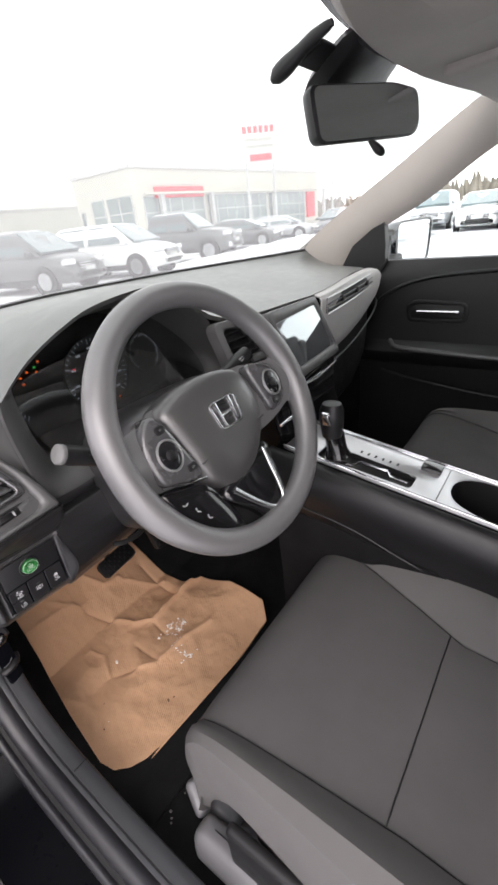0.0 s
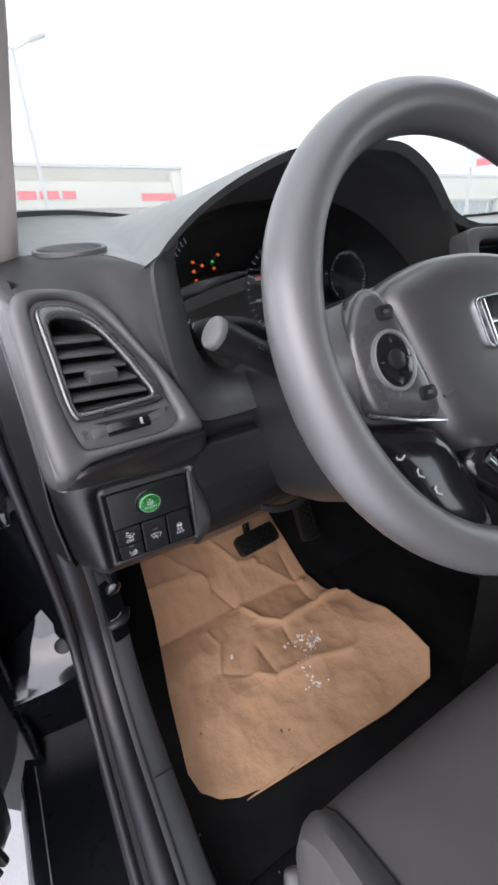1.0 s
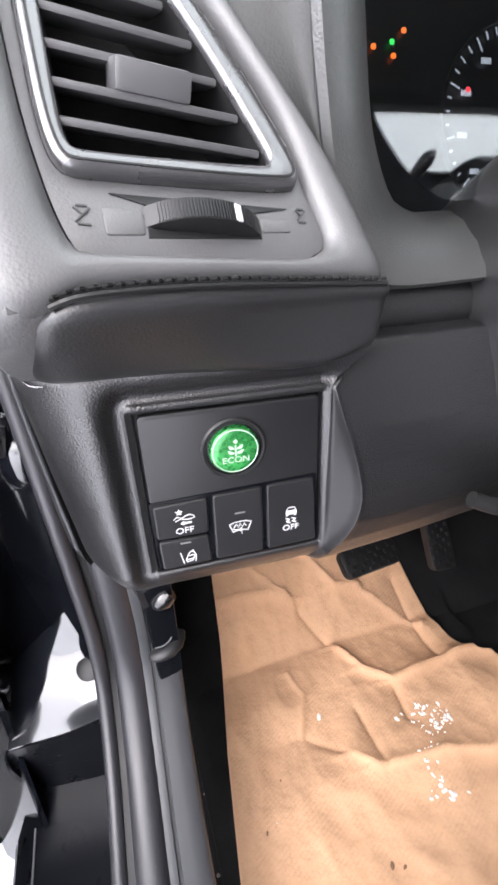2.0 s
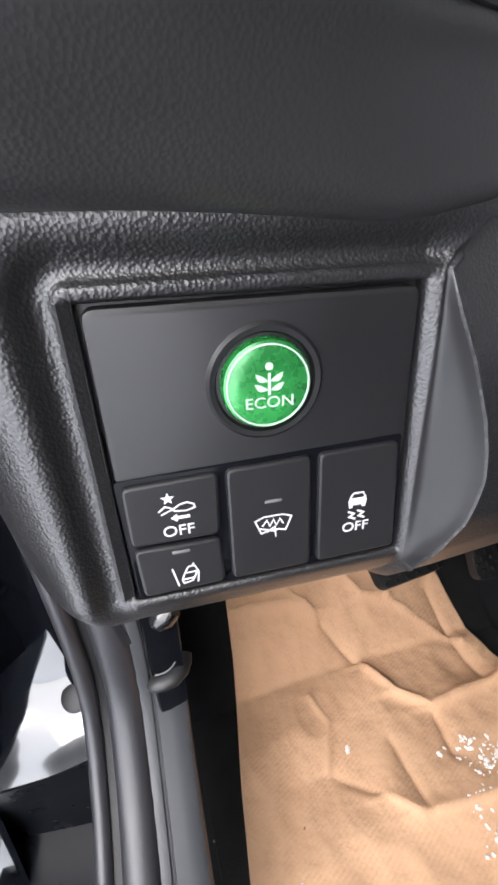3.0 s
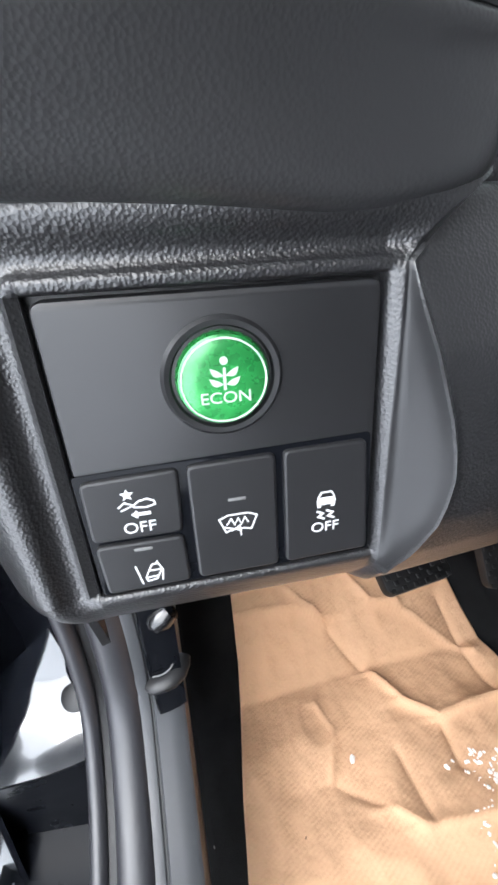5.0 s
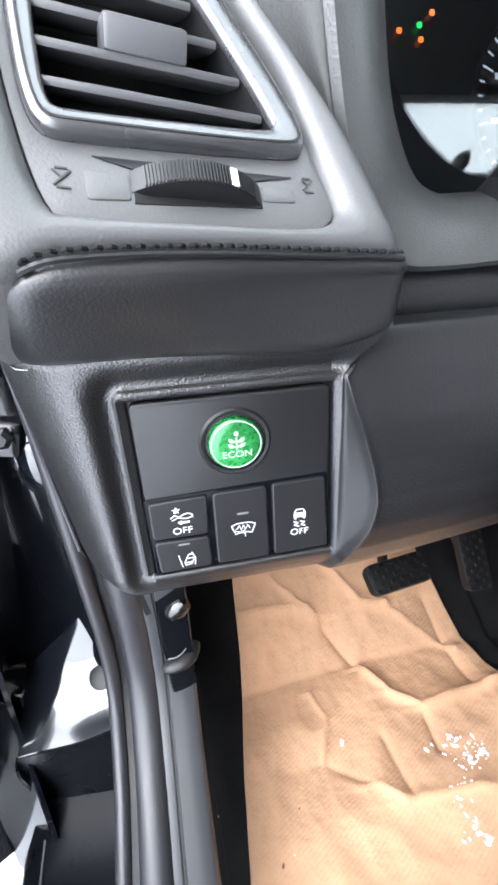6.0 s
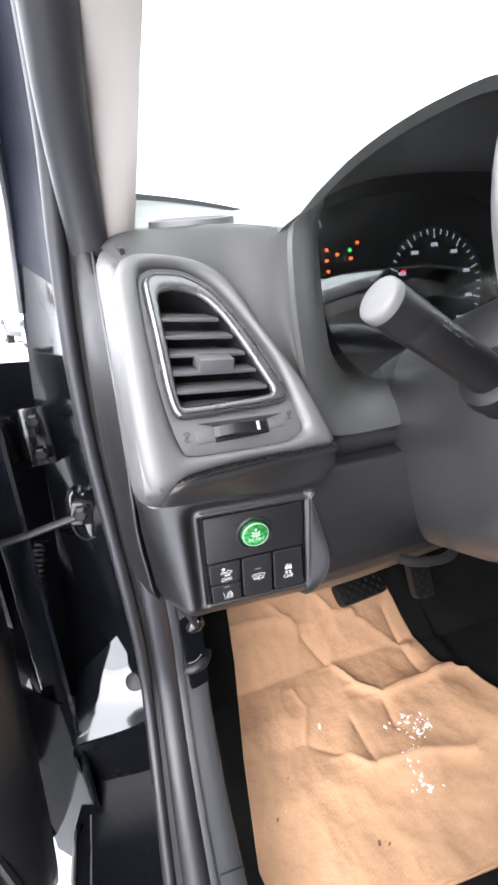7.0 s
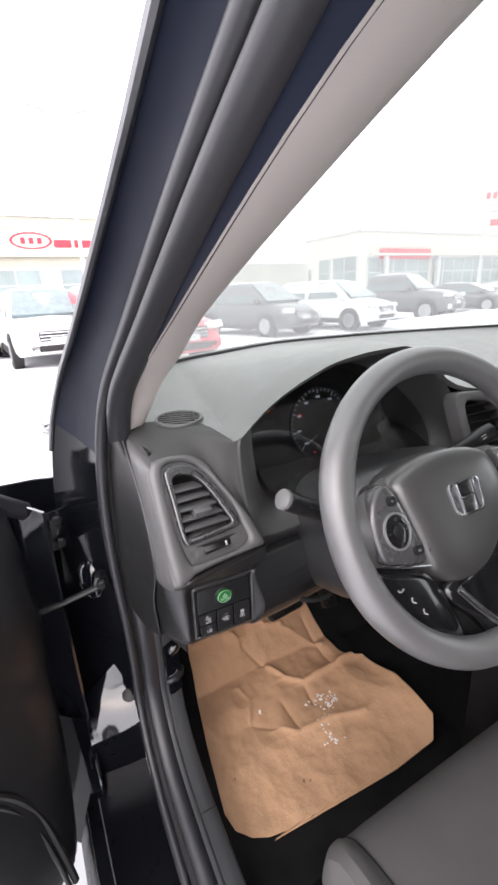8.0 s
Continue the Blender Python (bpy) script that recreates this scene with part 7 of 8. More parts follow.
# ---- mirror and camera housing at the windscreen ----
rv = thing("rear_view_mirror", (0.72, 0.36, 1.42), "black rear-view mirror on a windscreen stalk", "mirror")
MRV = pose(0.722, 0.333, 1.429) @ pose(0, 0, 0, 86, 0, -17) @ pose(0, 0, 0, 0, 0, 3)
sh = round_poly([(-0.118, 0.030), (-0.112, -0.036), (0.104, -0.034), (0.122, -0.020), (0.120, 0.026), (0.06, 0.034)], 0.014, 5)[::-1]
bm = bmesh.new()
loft(bm, [[MRV @ V3((x * f, y * f, z)) for x, y in sh] for f, z in ((0.55, -0.040), (0.80, -0.034), (0.95, -0.020), (1.0, -0.006), (1.0, 0.0), (0.965, 0.002))])
part("housing", bm, M_SATIN, rv)
part("glass", loft(bmesh.new(), [[MRV @ V3((x * 0.955, y * 0.93, z)) for x, y in sh] for z in (0.0005, 0.0024)]), M_MIRROR, rv, "mirror glass reflecting the cabin")
part("dip_lever", tube(spline([MRV @ V3((0.005, -0.034, -0.006)), MRV @ V3((0.012, -0.046, 0.0)), MRV @ V3((0.022, -0.055, 0.004))], 8), [0.004, 0.0042, 0.005, 0.006, 0.0065, 0.0065, 0.006, 0.004], 10), M_BLACK, rv)
part("stalk", tube([MRV @ V3((0, 0.01, -0.03)), (0.745, 0.385, 1.462), (0.75, 0.40, 1.475)], 0.012, 12), M_BLACK, rv)
hs = thing("windscreen_camera_housing", (0.74, 0.42, 1.48), "black plastic camera housing behind the mirror", "camera housing")
bm = bmesh.new()
loft(bm, [[V3((x0 + (x1 - x0) * u, y, z + h * v)) for u, v in ((0, 0.3), (0.04, 0.9), (0.2, 1), (0.8, 1), (0.96, 0.9), (1, 0.3), (0.93, -0.8), (0.8, -1), (0.2, -1), (0.07, -0.8))] for y, z, h, x0, x1 in ((0.325, 1.500, 0.010, 0.65, 0.82), (0.340, 1.494, 0.014, 0.648, 0.83), (0.375, 1.479, 0.017, 0.660, 0.870), (0.408, 1.466, 0.016, 0.678, 0.902), (0.420, 1.461, 0.010, 0.69, 0.90))])
part("shell", bm, M_SATIN, hs)
part("side_wing", tube(spline([(0.611, 0.425, 1.468), (0.609, 0.39, 1.483), (0.606, 0.36, 1.495), (0.604, 0.333, 1.503)], 12), [0.004, 0.010, 0.011, 0.011, 0.010, 0.009, 0.008, 0.008, 0.008, 0.007, 0.006, 0.004], 14), M_SATIN, hs)
part("wing_web", box((0.055, 0.04, 0.006), pose(0.645, 0.372, 1.487, -22, 0, 0), 0.002), M_SATIN, hs)
visor = thing("sun_visor", (1.08, 0.2, 1.5), "grey cloth sun visor folded against the roof", "sun visor")
part("flap", box((0.40, 0.15, 0.022), pose(1.10, 0.20, 1.497, -6, 0, -3), 0.010, 3), M_HEADLINER, visor)
copy_thing(visor, Matrix.Translation((0.38, 0.13, 1.478)))

# ---- passenger door ----
pd = thing("passenger_door", (1.48, 0.2, 0.4), "black passenger door panel with handle and armrest", "car door")
pd.location = (0, 0, 0)
rows = []
for y in (0.70, 0.60, 0.5, 0.35, 0.2, 0.0, -0.25, -0.45):
    rows.append([(1.490, y, 1.150), (1.470, y, 1.148), (1.462, y, 1.135), (1.455, y, 1.09), (1.452, y, 1.03), (1.450, y, 0.95), (1.447, y, 0.90), (1.425, y, 0.885), (1.415, y, 0.868), (1.420, y, 0.845), (1.452, y, 0.82), (1.458, y, 0.70), (1.452, y, 0.55), (1.46, y, 0.42)])
part("panel", sheet(rows, 0.005), M_BLACK, pd)
part("upper_sweep", tube(spline([(1.458, 0.62, 0.93), (1.452, 0.60, 1.00), (1.451, 0.53, 1.06), (1.452, 0.40, 1.10), (1.453, 0.1, 1.12)], 30), 0.006, 8), M_SATIN, pd)
part("armrest_edge", tube(spline([(1.440, 0.53, 0.90), (1.418, 0.50, 0.884), (1.412, 0.35, 0.876), (1.412, 0.1, 0.868), (1.412, -0.3, 0.866)], 30), 0.008, 8), M_TRIM, pd, "padded grey armrest edge")
part("pocket_edge", tube(spline([(1.450, 0.56, 0.79), (1.445, 0.45, 0.77), (1.443, 0.2, 0.74), (1.443, -0.2, 0.73)], 24), 0.005, 8), M_SATIN, pd)
MH = pose(1.449, 0.388, 0.995) @ Matrix(((0, 0, -1, 0), (-1, 0, 0, 0), (0, 1, 0, 0), (0, 0, 0, 1)))
hb = round_poly([(-0.098, 0.018), (-0.088, -0.034), (0.075, -0.034), (0.09, -0.020), (0.088, 0.030), (-0.07, 0.036)], 0.016)
hpart = part("handle_bezel", ring(hb, inset(hb, 0.012), MH @ pose(0, 0, 0.004), 0.008, 0.002, 72, (0, 0)), M_SATIN, pd)
part("handle_cup", plate(inset(hb, 0.010), MH @ pose(0, 0, 0.001), 0.002, 0.0005), M_BLACK, hpart)
part("pull_handle", tube([MH @ V3((-0.06, 0.0, 0.006)), MH @ V3((0.0, 0.001, 0.010)), MH @ V3((0.065, 0.0, 0.006))], 0.006, 10), M_CHROME, hpart, "chrome door pull")
pg = part("window_glass", box((0.004, 1.15, 0.42), pose(1.478, 0.08, 1.34, 0, -7)), M_GLASS, pd)
pg.visible_shadow = False
part("quarter_sail", loft(bmesh.new(), [[(x, 0.720, 1.11), (x, 0.575, 1.120), (x - 0.002, 0.556, 1.148), (x - 0.004, 0.556, 1.20), (x - 0.005, 0.562, 1.262), (x - 0.004, 0.60, 1.246), (x - 0.003, 0.665, 1.200)] for x in (1.440, 1.470)]), M_BLACK, pd)
wm = thing("passenger_wing_mirror", (1.70, 0.56, 1.1), "black wing mirror with sky in its glass", "wing mirror")
MWM = pose(1.725, 0.555, 1.185) @ pose(0, 0, 0, 90, 0, -20)
wo = round_poly([(-0.100, 0.070), (-0.098, -0.070), (0.090, -0.078), (0.104, 0.072)], 0.030, 6)
bm = bmesh.new()
loft(bm, [[MWM @ V3((x * f, y * f, z)) for x, y in wo] for f, z in ((0.5, -0.09), (0.82, -0.075), (0.97, -0.04), (1.0, -0.01), (1.0, 0.0), (0.93, 0.002), (0.90, -0.004))])
part("housing", bm, M_PAINT, wm)
part("glass", plate([(x * 0.89, y * 0.89) for x, y in wo], MWM @ pose(0, 0, -0.0005), 0.003, 0.0006), M_MIRROR, wm, "wing mirror glass")
part("foot", box((0.18, 0.06, 0.04), pose(1.57, 0.60, 1.12, 0, -10), 0.014, 3), M_BLACK, wm)

# ---- outside: snowy lot, parked cars, dealership buildings ----
def lot_material():
    m = mat("snowy_asphalt", (0.5, 0.5, 0.5), 0.8, grain=60, bump=0.5, vary=0.1, blotch=0.4)
    n, l = m.node_tree.nodes, m.node_tree.links
    b = n["Principled BSDF"]
    tc = n.new("ShaderNodeTexCoord")
    ns = n.new("ShaderNodeTexNoise")
    ns.inputs["Scale"].default_value, ns.inputs["Detail"].default_value = 0.22, 8
    l.new(tc.outputs["Object"], ns.inputs[0])
    cr = n.new("ShaderNodeValToRGB")
    cr.color_ramp.elements[0].position, cr.color_ramp.elements[0].color = 0.36, (0.20, 0.205, 0.215, 1)
    cr.color_ramp.elements[1].position, cr.color_ramp.elements[1].color = 0.46, (0.72, 0.73, 0.75, 1)
    l.new(ns.outputs[0], cr.inputs[0])
    l.new(cr.outputs[0], b.inputs["Base Color"])
    return m
M_LOT = lot_material()
M_SNOW = mat("snow", (0.82, 0.83, 0.86), 0.8, grain=30, bump=0.4, vary=0.08, blotch=3)
gr = []
ax = [-900, -300, -120, -60, -30, -16, -8, -4, 0, 4, 8, 12, 16, 22, 30, 45, 70, 120, 300, 900]
for y in ax:
    gr.append([(x, y, 0.04 * noise.noise((x * 0.2, y * 0.2, 3.0)) if abs(x) < 60 and abs(y) < 60 else 0.0) for x in ax])
tagged(link("ground", sheet(gr), M_LOT), "snowy asphalt car lot with wet bare patches", "ground", kind="structure")

M_WALL = mat("white_panel_cladding", (0.54, 0.53, 0.47), 0.6, vary=0.05, blotch=0.5)
M_WALL2 = mat("cream_cladding", (0.42, 0.40, 0.33), 0.7, vary=0.07, blotch=0.4)
M_WALL3 = mat("grey_block_wall", (0.42, 0.42, 0.38), 0.8, vary=0.08, blotch=0.6)
M_WIN = mat("shop_glass", (0.20, 0.25, 0.25), 0.08, rvar=0.04, coat=0.5, vary=0.2, blotch=0.4)
M_FRAME = mat("window_frame_white", (0.46, 0.47, 0.47), 0.5, vary=0.05)
M_REDSIGN = mat("red_sign_plastic", (0.72, 0.03, 0.05), 0.4, vary=0.08)
M_ROOF = mat("roof_edge_metal", (0.5, 0.5, 0.5), 0.5, vary=0.1)

def building(name, label, x0, y0, x1, y1, h, material, front, side=None):
    """front: windows (x, z, w, h) on the wall that faces -y; side: (y, z, w, h) on the wall that faces -x."""
    b = thing(name, ((x0 + x1) / 2, (y0 + y1) / 2, 0), label, "building")
    part("wall", box((x1 - x0, y1 - y0, h), pose((x0 + x1) / 2, (y0 + y1) / 2, h / 2), 0.03, 1), material, b)
    part("roof_edge", box((x1 - x0 + 0.3, y1 - y0 + 0.3, 0.28), pose((x0 + x1) / 2, (y0 + y1) / 2, h + 0.1), 0.04, 1), M_ROOF, b)
    part("base_course", box((x1 - x0 + 0.12, y1 - y0 + 0.12, 0.5), pose((x0 + x1) / 2, (y0 + y1) / 2, 0.25), 0.02, 1), M_WALL3, b)
    for k in (0.52, 0.8):
        part("panel_joint", box((x1 - x0 + 0.06, y1 - y0 + 0.06, 0.05), pose((x0 + x1) / 2, (y0 + y1) / 2, h * k), 0, 1), M_ROOF, b)
    def glaze(u, z, w, hh, along):
        m = pose(u, y0 - 0.02, z) if along == "x" else pose(x0 - 0.02, u, z, 0, 0, 90)
        wdw = part("window", box((w, 0.10, hh), m, 0.01, 1), M_WIN, b, "dark reflecting shop window")
        k = max(1, round(w / 1.7))
        for i in range(k + 1):
            part("window_frame", box((0.10, 0.16, hh), m @ pose(-w / 2 + w * i / k, 0, 0), 0, 1), M_FRAME, wdw)
        for i in range(max(1, round(hh / 1.5)) + 1):
            part("window_frame", box((w, 0.15, 0.09), m @ pose(0, 0, -hh / 2 + hh * i / max(1, round(hh / 1.5))), 0, 1), M_FRAME, wdw)
    for q in front:
        glaze(*q, "x")
    for q in side or ():
        glaze(*q, "y")
    return b

main = building("dealership_building", "white flat-roofed dealership with glazed front and red sign", 31.0, 34.5, 67.0, 43.2, 6.6, M_WALL, [(36.3, 2.2, 8.6, 4.2), (47.0, 2.2, 11.6, 4.2), (58.0, 2.2, 9.4, 4.2)], [(36.6, 2.4, 3.6, 4.2), (39.8, 2.4, 1.9, 4.2), (42.4, 3.0, 0.6, 1.4)])
part("red_sign_band", box((7.0, 0.25, 0.95), pose(37.0, 34.3, 4.6), 0.05), M_REDSIGN, main, "red sign band")
part("red_door", box((2.2, 0.3, 3.2), pose(64.3, 34.3, 2.6), 0.05), M_REDSIGN, main)
for x in (34.0, 41.5, 54.0, 68.0):
    part("column", box((0.45, 0.4, 4.6), pose(x, 34.0, 2.3), 0.04), M_FRAME, main)
part("canopy", box((34, 0.5, 0.2), pose(49, 34.0, 4.5), 0.05), M_WALL, main)
part("vent_stack", tube([(33.5, 38, 6.6), (33.5, 38, 7.8)], 0.08, 8), M_ROOF, main)

kb = building("showroom_building", "pale flat-roofed showroom with red signs and windows", -16.0, 41.5, 18.4, 62.0, 7.9, M_WALL2, [(0.5, 2.8, 5.6, 2.4), (6.6, 2.8, 3.6, 2.4), (11.2, 2.8, 4.4, 2.4), (15.8, 2.8, 2.4, 2.6), (-7, 2.8, 6, 2.4), (-13, 2.8, 4, 2.4)])
part("fascia", box((30, 0.3, 1.9), pose(3.0, 41.2, 5.9), 0.05), M_WALL, kb, "white sign fascia")
MO = pose(3.0, 40.98, 6.1, 90)
oval = [(1.55 * math.cos(2 * math.pi * i / 40), 0.62 * math.sin(2 * math.pi * i / 40)) for i in range(40)]
part("oval_sign_rim", ring(oval, [(x * 0.88, y * 0.82) for x, y in oval], MO, 0.15, 0.02, 40, (0, 0)), M_REDSIGN, kb, "red oval sign rim")
for dx in (-0.6, 0.0, 0.6):
    part("sign_bar", box((0.34, 0.45, 0.05), MO @ pose(dx, 0, -0.05), 0.03, 1), M_REDSIGN, kb)
for x, w in ((5.3, 1.3), (6.9, 1.4), (8.4, 1.0), (15.9, 3.2)):
    part("red_lettering_bar", box((w, 0.1, 0.55), pose(x, 40.95, 5.9 if x < 10 else 5.7), 0.03, 1), M_REDSIGN, kb)
part("corner_pier", box((0.8, 0.6, 7.6), pose(17.6, 41.2, 3.8), 0.05), M_WALL, kb)
wh = building("warehouse", "low grey-green warehouse between the showrooms", 18.6, 60.0, 45.0, 85.0, 5.4, M_WALL3, [(33, 2.0, 2.0, 2.4)])
part("pitched_roof", loft(bmesh.new(), [[(18.4, 59.8, 5.5), (45.2, 59.8, 5.5), (45.2, 72, 7.2), (18.4, 72, 7.2)], [(18.4, 59.8, 5.6), (45.2, 59.8, 5.6), (45.2, 72, 7.4), (18.4, 72, 7.4)]]), M_WALL3, wh)
part("red_sign", box((2.6, 0.2, 0.8), pose(26.8, 59.7, 4.9), 0.03, 1), M_REDSIGN, wh)

# pylon sign on two posts; its name is left as bars
py = thing("pylon_sign", (39.2, 26.0, 0), "white pylon sign on two posts with red bars", "sign")
MPY = pose(39.2, 26.0, 7.45) @ pose(0, 0, 0, 0, 0, -46)
part("panel", box((3.5, 0.35, 2.9), MPY, 0.05), mat("sign_panel_white", (0.60, 0.60, 0.60), 0.5, vary=0.04), py)
for sx_ in (-1, 1):
    part("post", tube([MPY @ V3((sx_ * 1.25, 0, -7.5)), MPY @ V3((sx_ * 1.25, 0, 0))], 0.13, 10), M_FRAME, py)
for k in range(6):
    part("red_bar", box((0.32, 0.08, 0.5), MPY @ pose(-1.25 + 0.5 * k, -0.19, 1.0), 0.02, 1), M_REDSIGN, py)
part("red_panel", box((2.0, 0.08, 0.5), MPY @ pose(0.1, -0.19, -1.1), 0.02, 1), M_REDSIGN, py)
for z in (0.25, -0.25):
    part("grey_bar", box((2.6, 0.06, 0.22), MPY @ pose(0, -0.19, z), 0.02, 1), M_WALL3, py)

# lamp masts
def mast(x, y, h, turn):
    p = thing("lamp_mast", (x, y, 0), "tall pale lamp mast with twin heads", "street lamp", "lot lamp masts")
    p.matrix_basis = pose(x, y, 0)
    m0 = pose(x, y, 0, 0, 0, turn)
    part("pole", tube([m0 @ V3((0, 0, 0)), m0 @ V3((0, 0, h * 0.5)), m0 @ V3((0, 0, h))], [0.11, 0.09, 0.06], 10), M_FRAME, p)
    for s in (-1, 1):
        part("arm", tube([m0 @ V3((0, 0, h - 0.1)), m0 @ V3((s * 0.5, 0, h + 0.1)), m0 @ V3((s * 0.75, 0, h + 0.25))], 0.04, 8), M_FRAME, p)
        part("head", box((0.75, 0.34, 0.12), m0 @ pose(s * 1.05, 0, h + 0.36, 0, -s * 18), 0.04, 2), M_FRAME, p)
    part("base", box((0.5, 0.5, 0.7), m0 @ pose(0, 0, 0.35), 0.05), M_WALL3, p)
mast(4.0, 24.8, 9.4, -10)
mast(48.0, 23.0, 9.6, 40)

# parked cars
M_TYRE = mat("tyre_rubber", (0.02, 0.02, 0.02), 0.85, vary=0.2, blotch=12)
M_RIM = mat("alloy_rim", (0.45, 0.46, 0.47), 0.35, metal=0.9, vary=0.15)
# glass colour lifted to paint in some of the sky's reflection
M_CGLASS = mat("sky_paled_car_glass", (0.10, 0.15, 0.16), 0.06, coat=1.0, rvar=0.03, vary=0.2)
M_LAMP = mat("headlamp_lens", (0.62, 0.63, 0.65), 0.12, rvar=0.05, coat=1.0, vary=0.1)
M_TAIL = mat("tail_lamp", (0.45, 0.02, 0.02), 0.2, coat=1.0, vary=0.1)
PAINTS = {"white": mat("white_car_paint", (0.75, 0.76, 0.77), 0.3, coat=0.8, vary=0.04), "grey": mat("dark_grey_car_paint", (0.075, 0.08, 0.085), 0.3, coat=0.8, vary=0.06), "red": mat("red_car_paint", (0.48, 0.03, 0.05), 0.3, coat=0.8, vary=0.06), "silver": mat("silver_car_paint", (0.42, 0.44, 0.46), 0.3, metal=0.5, coat=0.8, vary=0.05), "black": M_PAINT, "blue": mat("blue_car_paint", (0.04, 0.08, 0.22), 0.3, coat=0.8, vary=0.06)}

def parked_car(style, paint, at, turn, label):
    """A parked car, its nose towards local +y. style: suv, pickup or sedan."""
    L, W, H = {"suv": (4.7, 1.86, 1.70), "pickup": (5.7, 1.98, 1.90), "sedan": (4.7, 1.82, 1.46)}[style]
    belt, hood, gnd = {"suv": (1.05, 1.02, 0.24), "pickup": (1.22, 1.20, 0.34), "sedan": (0.95, 0.88, 0.18)}[style]
    c = thing("parked_" + style, (0, 0, 0), label, "car", "parked cars")
    mp_ = PAINTS[paint]
    # lower body: stations along the length: y, half width, bottom, top, top's half width
    tailz = belt if style != "sedan" else belt + 0.02
    if style == "pickup":
        tailz = 1.18
    st = [(-L / 2, 0.80, gnd + 0.22, tailz - 0.20, 0.70), (-L / 2 + 0.05, 0.90, gnd + 0.14, tailz - 0.08, 0.80), (-L / 2 + 0.20, 0.97, gnd + 0.05, tailz - 0.02, 0.87), (-L / 2 + 0.6, 0.995, gnd, tailz, 0.90), (-0.6, 1.0, gnd, belt, 0.92), (0.5, 1.0, gnd, belt - 0.01, 0.92), (1.0, 1.0, gnd, belt - 0.03, 0.90), (L / 2 - 1.0, 0.995, gnd, hood + 0.0, 0.88), (L / 2 - 0.6, 0.975, gnd + 0.02, hood - 0.06, 0.84), (L / 2 - 0.32, 0.93, gnd + 0.03, hood - 0.13, 0.78), (L / 2 - 0.14, 0.86, gnd + 0.06, hood - 0.24, 0.70), (L / 2 - 0.03, 0.75, gnd + 0.10, hood - 0.38, 0.60), (L / 2, 0.66, gnd + 0.16, hood - 0.50, 0.52)]
    rings = []
    for y, w, b, t, tw in st:
        w, tw = w * W / 2, tw * W / 2
        rings.append([(-w * 0.92, y, b), (w * 0.92, y, b), (w * 0.98, y, b + 0.10), (w, y, b + (t - b) * 0.35), (w * 0.985, y, b + (t - b) * 0.62), (w * 0.975, y, t - 0.11), (tw * 1.01, y, t - 0.03), (tw * 0.92, y, t + 0.0), (tw * 0.55, y, t + 0.03), (0, y, t + 0.04), (-tw * 0.55, y, t + 0.03), (-tw * 0.92, y, t + 0.0), (-tw * 1.01, y, t - 0.03), (-w * 0.975, y, t - 0.11), (-w * 0.985, y, b + (t - b) * 0.62), (-w, y, b + (t - b) * 0.35), (-w * 0.98, y, b + 0.10)])
    part("body", loft(bmesh.new(), rings), mp_, c, angle=50)
    # cabin: roof and pillars
    if style == "pickup":
        y0, y1, y2, y3 = -0.95, -0.75, 0.70, 1.50
    elif style == "suv":
        y0, y1, y2, y3 = -L / 2 + 0.08, -L / 2 + 0.62, 0.45, 1.45
    else:
        y0, y1, y2, y3 = -L / 2 + 0.45, -0.95, 0.30, 1.40
    wb, wt = W / 2 * 0.92, W / 2 * 0.70
    cab = []
    for k, (f, h) in enumerate(((0.0, belt - 0.04), (0.35, belt + (H - belt) * 0.40), (0.7, belt + (H - belt) * 0.75), (0.92, H - 0.06), (1.06, H - 0.015), (1.25, H))):
        g = min(f, 1.0)
        w = wb + (wt - wb) * (g ** 1.3) - (0.06 if k == 4 else 0.20 if k == 5 else 0)
        a, e = y0 + (y1 - y0) * f, y3 + (y2 - y3) * f
        row = [(-w, a + 0.05, h), (-w * 0.8, a, h), (w * 0.8, a, h), (w, a + 0.05, h)] + [(w, a + (e - a) * t, h) for t in (0.33, 0.66)] + [(w, e - 0.16, h), (w * 0.8, e - 0.03, h), (0, e + 0.03, h), (-w * 0.8, e - 0.03, h), (-w, e - 0.16, h)] + [(-w, a + (e - a) * t, h) for t in (0.66, 0.33)]
        cab.append(row)
    part("cabin", loft(bmesh.new(), cab), mp_, c, angle=50)
    def pane(name, q, off):
        a, b_, d_, e_ = [V3(v) for v in q]
        cen = (a + b_ + d_ + e_) / 4
        nrm = (b_ - a).cross(e_ - a).normalized()
        if nrm.dot(cen - V3((0, (y0 + y3) / 2, belt))) < 0:
            nrm = -nrm
        ins = [v.lerp(cen, 0.09) for v in (a, b_, d_, e_)]
        part(name, loft(bmesh.new(), [[v - nrm * 0.03 for v in ins], [v + nrm * off for v in ins]]), M_CGLASS, c, "dark glass, paled to paint the sky's reflection", angle=20)
    pane("windscreen", [(-wb, y3, belt), (wb, y3, belt), (wt, y2 + 0.05, H - 0.06), (-wt, y2 + 0.05, H - 0.06)], 0.05)
    pane("rear_window", [(-wb, y0, belt), (wb, y0, belt), (wt, y1 - 0.02, H - 0.06), (-wt, y1 - 0.02, H - 0.06)], 0.04)
    ym = (y0 + y3) / 2 - 0.1
